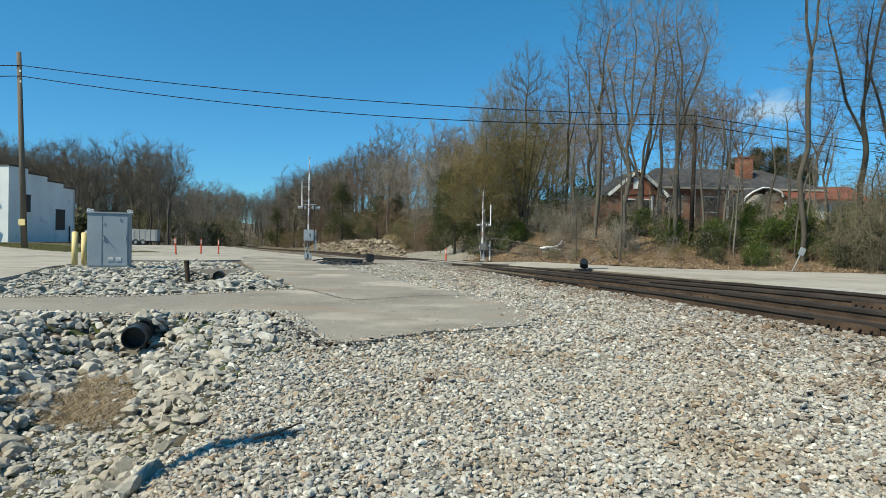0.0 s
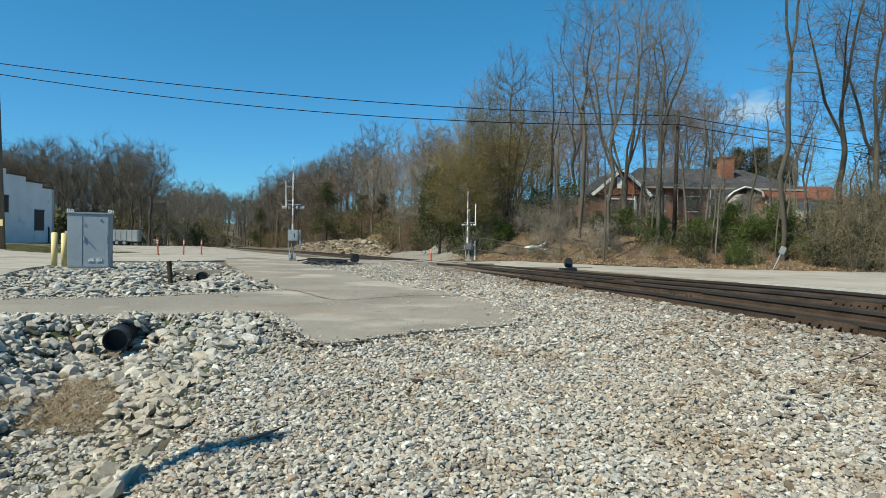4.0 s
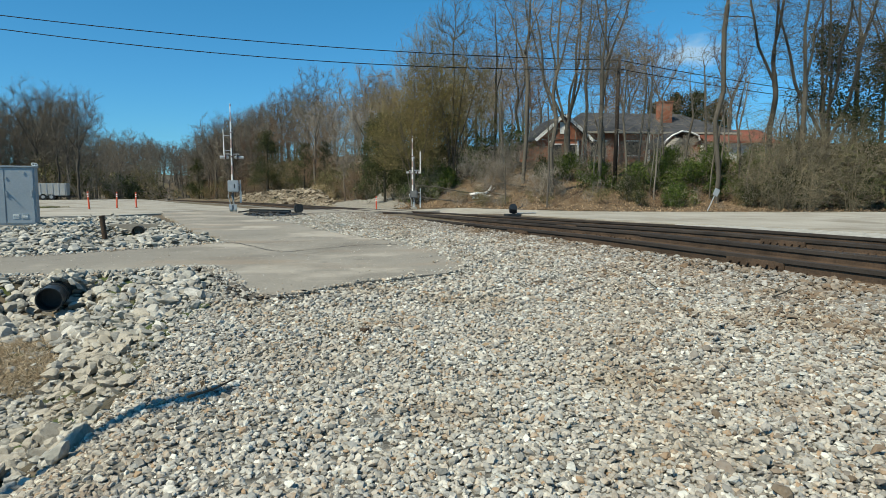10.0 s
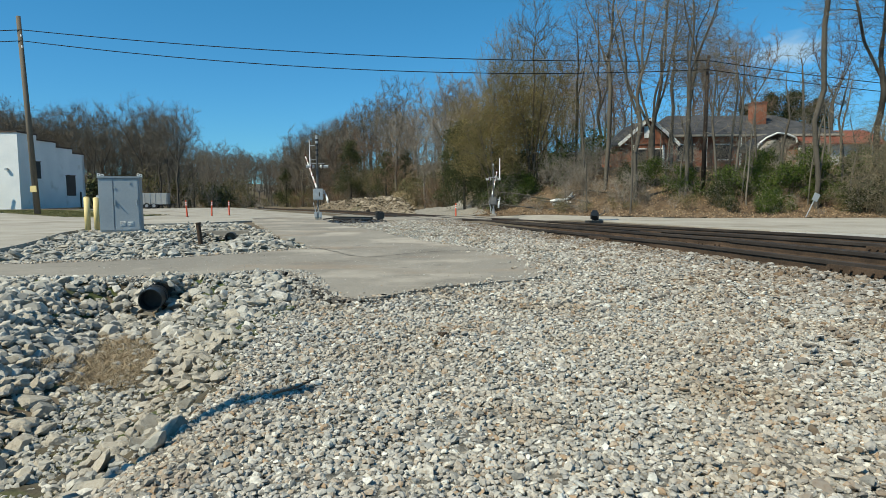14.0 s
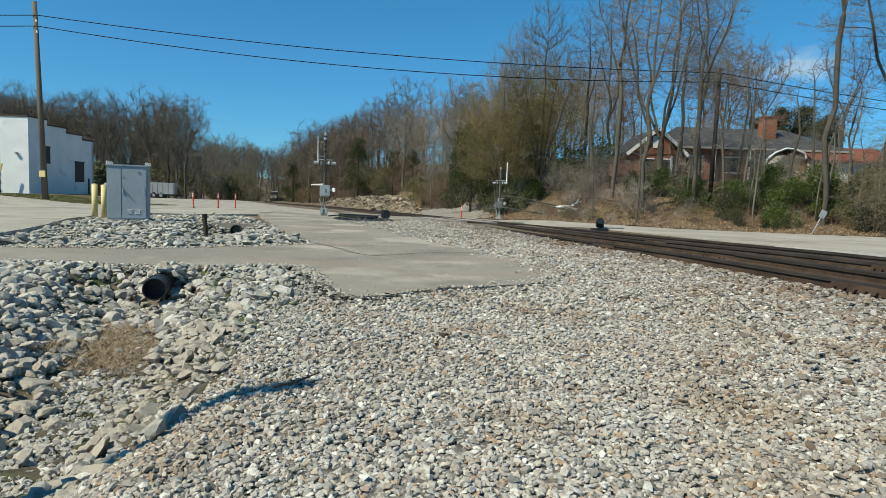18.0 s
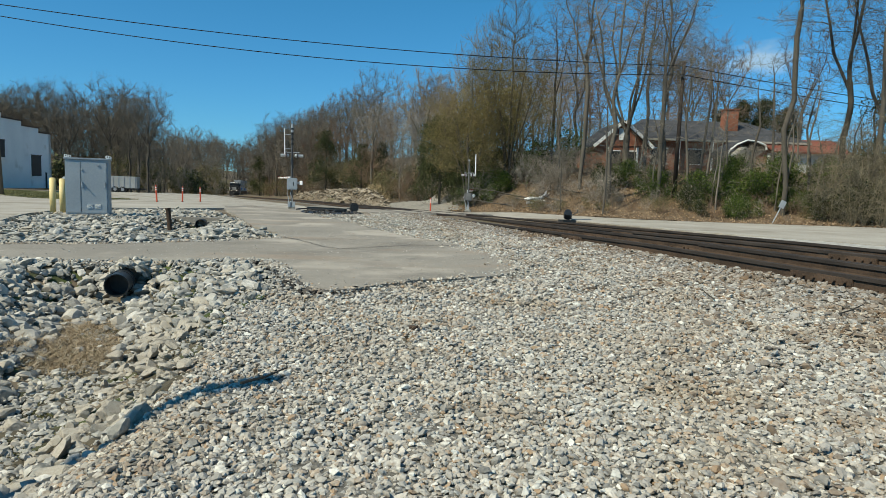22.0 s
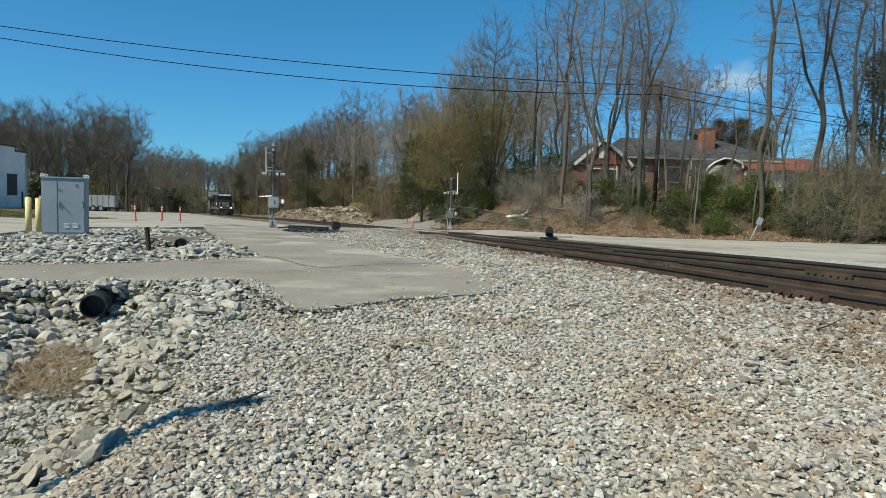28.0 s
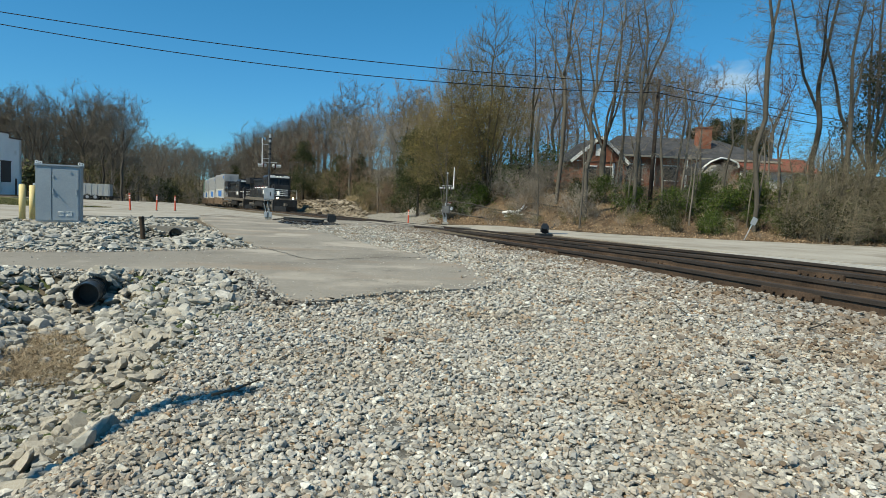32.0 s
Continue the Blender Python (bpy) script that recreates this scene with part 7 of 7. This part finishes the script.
sf = [(r * 15 + c, r * 15 + c + 1, r * 15 + c + 16, r * 15 + c + 15) for r in range(6) for c in range(14)]
sf += [tuple(105 + i for i in q[::-1]) for q in sf]
sheet = thing("plastic_sheet", pose(7.05, 40.9, gz(7.05, 40.9) + 0.16, -25) @ Matrix.Scale(0.85, 4), "crumpled white plastic sheet lying on the leafy slope", "sheet")
part_mesh("sheet", mesh_np("sheet", sv, sf), M_white, sheet)

# grit and small stones strewn on the apron
gr = np.random.RandomState(91)
gx, gy = gr.uniform(-6, 3.5, 9000), gr.uniform(6.2, 15, 9000)
kk = on_apron(gx, gy) & (gr.uniform(0, 1, 9000) < 0.75)
gx, gy = gx[kk], gy[kk]
gs = np.clip(gr.lognormal(math.log(0.010), 0.4, len(gx)), 0.005, 0.03)
tagged(part_mesh("grit", stones_mesh("grit", np.stack([gx, gy, ground_z(gx, gy) + 0.052], -1), gs, gr), M_gravel), "loose grit strewn on the worn asphalt", "grit", "", "stuff")

# dead leaves caught among the gravel
lr = np.random.RandomState(17)
lc = np.concatenate([np.stack([lr.normal(-0.14, 0.05, 9), lr.normal(4.6, 0.06, 9), np.full(9, 0.05)], -1), np.stack([lr.uniform(-1.2, 2.4, 60), lr.uniform(2.4, 6.4, 60), np.full(60, 0.04)], -1)])
tagged(part_mesh("dead_leaves", leaf_cards(lr, lc, 2, 0.02, 0.022, "dead_leaves"), M_leaf), "curled brown leaves caught among the gravel", "leaves", "", "stuff")


# ---- train ----
M_loco = mat("black_locomotive_paint", (0.018, 0.018, 0.02), (0.04, 0.04, 0.043), 1.5, 20, 0.42, 0.05)
M_truck = mat("dusty_running_gear", (0.085, 0.078, 0.068), (0.19, 0.17, 0.148), 2, 20, 0.8, 0.2)
M_glass = mat("cab_glass", (0.02, 0.025, 0.03), (0.05, 0.06, 0.07), 2, 20, 0.12, 0.0)
M_lamp = mat("headlight", (1.0, 0.86, 0.62), (1.0, 0.86, 0.62), 2, 20, 0.3, 0.0, emit=6.0)
M_well = mat("tan_well_car", (0.17, 0.125, 0.09), (0.28, 0.21, 0.15), 1.5, 20, 0.8, 0.2)
M_c = {
    "white": mat("white_container", (0.52, 0.53, 0.52), (0.64, 0.65, 0.64), 0.8, 10, 0.6, 0.1),
    "grey": mat("grey_container", (0.36, 0.37, 0.37), (0.46, 0.47, 0.47), 0.8, 10, 0.6, 0.1),
    "blue": mat("blue_container", (0.035, 0.17, 0.52), (0.06, 0.24, 0.64), 0.8, 10, 0.6, 0.1),
    "green": mat("green_container", (0.05, 0.16, 0.09), (0.09, 0.24, 0.13), 0.8, 10, 0.6, 0.1),
}


def make_truck_frame(parent, y0, axles=3):
    """A bogie with its wheels."""
    t = part("bogie", box(2.3, 4.4 if axles == 3 else 2.6, 0.35, pose(0, y0, 0.55), 0.05), M_truck, parent, "dusty bogie frame")
    n = axles
    for k in range(n):
        yy = y0 + (k - (n - 1) / 2) * 1.75
        for s in (-1, 1):
            part("wheel", cyl(0.5, 0.5, 0.14, pose(s * 0.755 + 0.07, yy, 0.5, 0, -90), 20), M_truck, t)
            part("axle_box", box(0.22, 0.36, 0.32, pose(s * 1.12, yy, 0.36), 0.03), M_truck, t)
    for s in (-1, 1):
        part("side_frame", box(0.16, 4.2 if axles == 3 else 2.4, 0.3, pose(s * 1.05, y0, 0.6), 0.05), M_truck, t)
    return t


def make_locomotive(name, label, lights):
    """Six-axle road locomotive, cab towards +y, rail top at z = 0, length 22.3."""
    ob = thing(name, Matrix(), label, "locomotive", "locomotives")
    part("frame", box(3.0, 21.4, 0.42, pose(0, 0, 1.25), 0.03), M_truck, ob, "dusty underframe")
    part("fuel_tank", box(2.7, 6.0, 0.85, pose(0, 0.2, 0.42), 0.15), M_loco, ob)
    make_truck_frame(ob, 7.0)
    make_truck_frame(ob, -7.0)
    part("long_hood", box(1.9, 13.8, 2.35, pose(0, -3.4, 1.66), 0.08), M_loco, ob)
    part("radiator", box(3.05, 4.0, 0.95, pose(0, -8.4, 3.55), 0.08), M_loco, ob, "flared radiator housing")
    part("hood_roof", box(2.3, 7.5, 0.3, pose(0, -2.0, 3.95), 0.06), M_loco, ob)
    part("exhaust", box(0.6, 1.0, 0.28, pose(0, -1.0, 4.2), 0.04), M_black, ob)
    for k in range(9):
        part("hood_door", box(0.03, 1.1, 1.7, pose(0.962, -9.3 + 1.35 * k, 1.85)), M_loco, ob)
        part("hood_door", box(0.03, 1.1, 1.7, pose(-0.962, -9.3 + 1.35 * k, 1.85)), M_loco, ob)
    cab = part("cab", box(3.05, 3.0, 2.75, pose(0, 5.2, 1.66), 0.1), M_loco, ob)
    roof = prism([(-1.55, 0), (1.55, 0), (1.3, 0.28), (0.6, 0.42), (-0.6, 0.42), (-1.3, 0.28)], 3.1, pose(0, 6.75, 4.35, 90))
    part("cab_roof", roof, M_loco, ob)
    # white strip stands for number boards and the sunlit roof edge
    part("visor", box(2.6, 0.10, 0.2, pose(0, 6.82, 4.3)), M_white, ob, "pale strip above the windshield, sunlight painted in")
    part("front_window", box(1.25, 0.05, 0.72, pose(-0.72, 6.71, 3.42), 0.02), M_glass, cab)
    part("front_window", box(1.25, 0.05, 0.72, pose(0.72, 6.71, 3.42), 0.02), M_glass, cab)
    for s in (-1, 1):
        part("side_window", box(0.05, 0.9, 0.7, pose(s * 1.53, 5.3, 3.4), 0.02), M_glass, cab)
        part("side_window", box(0.05, 0.6, 0.6, pose(s * 1.53, 4.2, 3.4), 0.02), M_glass, cab)
        part("number_panel", box(0.03, 1.7, 0.5, pose(s * 1.54, 5.0, 2.2)), M_white, cab, "pale number bar")
    nose = part("nose", box(2.1, 1.9, 1.75, pose(0, 7.6, 1.66), 0.14), M_loco, ob)
    for k in range(4):
        part("nose_stripe", box(1.5, 0.03, 0.075, pose(0, 8.565, 2.0 + 0.24 * k)), M_white, nose, "white nose stripe")
        for s in (-1, 1):
            part("nose_stripe", box(0.03, 1.1, 0.075, pose(s * 1.06, 7.9, 2.0 + 0.24 * k)), M_white, nose)
    part("front_platform", box(3.0, 2.1, 0.16, pose(0, 9.6, 1.5), 0.02), M_truck, ob)
    part("pilot", prism([(-1.45, 0.12), (1.45, 0.12), (1.5, 1.5), (-1.5, 1.5)], 0.25, pose(0, 10.75, 0, 90)), M_black, ob, "black pilot plate")
    part("snow_plough", prism([(-1.4, 0), (1.4, 0), (0, 0.7)], 0.6, pose(0, 10.7, 0.12)), M_black, ob)
    part("coupler", box(0.35, 0.9, 0.35, pose(0, 11.0, 0.75), 0.05), M_truck, ob)
    part("rear_coupler", box(0.35, 0.9, 0.35, pose(0, -11.0, 0.75), 0.05), M_truck, ob)
    for s in (-1, 1):
        part("step", box(0.5, 0.5, 1.1, pose(s * 1.25, 10.2, 0.4), 0.03), M_truck, ob)
        part("handrail", tube([(s * 1.45, 10.6, 1.66), (s * 1.45, 10.6, 2.7), (s * 1.45, 6.9, 2.7)], 0.025, 6), M_white, ob, "pale handrail")
        part("handrail", tube([(s * 1.45, -10.5, 2.7), (s * 1.45, 3.6, 2.7)], 0.016, 6), M_galv, ob)
        for k in range(8):
            part("stanchion", cyl(0.02, 0.02, 1.05, pose(s * 1.45, -10.4 + 2.0 * k, 1.66), 6), M_truck, ob)
        if lights:
            part("ditch_light", cyl(0.11, 0.11, 0.12, pose(s * 0.95, 10.85, 1.75, 90), 14), M_lamp, ob, "glowing ditch light")
    if lights:
        for s in (-0.17, 0.17):
            part("headlight", cyl(0.12, 0.12, 0.1, pose(s, 6.86, 4.42, 90), 14), M_lamp, ob, "glowing headlight")
        for s in (-0.85, 0.85):
            part("number_board", box(0.6, 0.05, 0.24, pose(s, 6.83, 4.36)), M_white, ob, "pale number board")
    return ob


def make_container(colour, length, label, lettered):
    """Corrugated container on z = 0."""
    ob = thing("shipping_container", Matrix(), label, "container", "containers")
    part("shell", box(2.5, length, 2.85, None, 0.03), M_c[colour], ob)
    n = int(length / 0.55)
    for s in (-1, 1):
        bm = bmesh.new()
        for k in range(n):
            bm_box(bm, 0.05, 0.22, 2.5, pose(s * 1.262, -length / 2 + 0.4 + k * (length - 0.8) / (n - 1), 0.17))
        part("corrugation", bm, M_c[colour], ob)
    for s in (-1, 1):
        for e in (-1, 1):
            part("corner_post", box(0.16, 0.16, 2.88, pose(s * 1.2, e * (length / 2 - 0.06), 0)), M_c[colour], ob)
    for k in (-0.62, 0.62):
        part("end_door", box(1.16, 0.04, 2.5, pose(k, length / 2 + 0.01, 0.18)), M_c[colour], ob)
    for k in (-0.9, -0.3, 0.3, 0.9):
        part("lock_rod", cyl(0.025, 0.025, 2.5, pose(k, length / 2 + 0.05, 0.18), 6), M_galv, ob)
    w, h = (5.6, 1.15) if lettered else (1.2, 0.5)
    for s in (-1, 1):
        part("lettering_bar", box(0.02, w, h, pose(s * 1.3, length / 2 - (6.2 if lettered else 1.6), 1.45 if lettered else 2.0)), M_c["blue"], ob, "blue block of unreadable lettering")
    return ob


def make_well_car():
    """Well car with a sunken floor, rail top at z = 0, length 18."""
    ob = thing("well_car", Matrix(), "tan steel well car carrying stacked containers", "rail car", "well cars")
    for s in (-1, 1):
        part("side_sill", box(0.2, 15.2, 1.25, pose(s * 1.4, 0, 0.45), 0.03), M_well, ob)
        for k in range(12):
            part("side_rib", box(0.08, 0.12, 1.2, pose(s * 1.52, -7.0 + 1.27 * k, 0.46)), M_well, ob)
    part("floor", box(2.7, 15.0, 0.12, pose(0, 0, 0.36)), M_well, ob)
    for e in (-1, 1):
        part("end_platform", box(2.6, 1.5, 0.3, pose(0, e * 8.2, 1.0), 0.04), M_well, ob)
        make_truck_frame(ob, e * 8.6, 2)
    return ob


lead = make_locomotive("locomotive", "black diesel locomotive with white nose stripes and lit headlights", True)
second = make_locomotive("locomotive", "black diesel locomotive coupled behind the leading one", False)
TRAIN = [(lead, 11.2, 0.0, False), (second, 33.8, 0.0, False)]
loads = [("white", "grey"), ("white", "grey"), ("white", "grey"), ("white", "green"), ("grey", "grey"), ("white", "blue")]
first_car = make_well_car()
for i, (lo, hi) in enumerate(loads):
    s = 54.5 + 18.4 * i
    car = first_car if i == 0 else copy_thing(first_car, Matrix())
    TRAIN.append((car, s, 0.0, False))
    for c, zz, ln in ((lo, 0.5, 14.4), (hi, 3.37, 16.1)):
        TRAIN.append((make_container(c, ln, c + " corrugated shipping container stacked on a well car", zz < 1), s, zz, False))

# distance along the line, and the train's way on it
LINE = np.array([tuple(track_point(float(v), 0)) for v in np.arange(-20, 640, 1.0)])
LINE_S = np.concatenate([[0], np.cumsum(np.linalg.norm(np.diff(LINE, axis=0), axis=1))])
FRONT_32, SPEED = 79.0, 15.7


def on_line(s):
    return Vector([float(np.interp(s, LINE_S, LINE[:, k])) for k in range(3)])


def motions():
    s32 = float(np.interp(FRONT_32, LINE[:, 1], LINE_S))
    for ob, back, lift, flip in TRAIN:
        rows = []
        for t in range(0, 33, 1):
            s = s32 + SPEED * (32 - t) + back
            a, b, p = on_line(s - 6), on_line(s + 6), on_line(s)
            d = a - b
            head = math.degrees(math.atan2(d.y, d.x)) - 90
            rows.append((t, pose(p.x, p.y, p.z + lift, 0, 0, head + (180 if flip else 0))))
        walk(ob, rows)
    # both gates come down between eleven and sixteen seconds
    fall = [(0, 0), (11.0, 0), (11.5, 2), (12, 8), (12.5, 19), (13, 33), (13.5, 48), (14.5, 74), (15.2, 87), (15.6, 90), (32, 90)]
    for arm, turn, lean in ((near_arm, 22, 0.0), (far_arm, -10, 0.0)):
        base = arm.location.copy()
        walk(arm, [(t, Matrix.Translation(base) @ pose(0, 0, 0, 0, 0, turn) @ pose(0, 0, 0, -a, lean * (1 - a / 90), 0)) for t, a in fall])


motions()
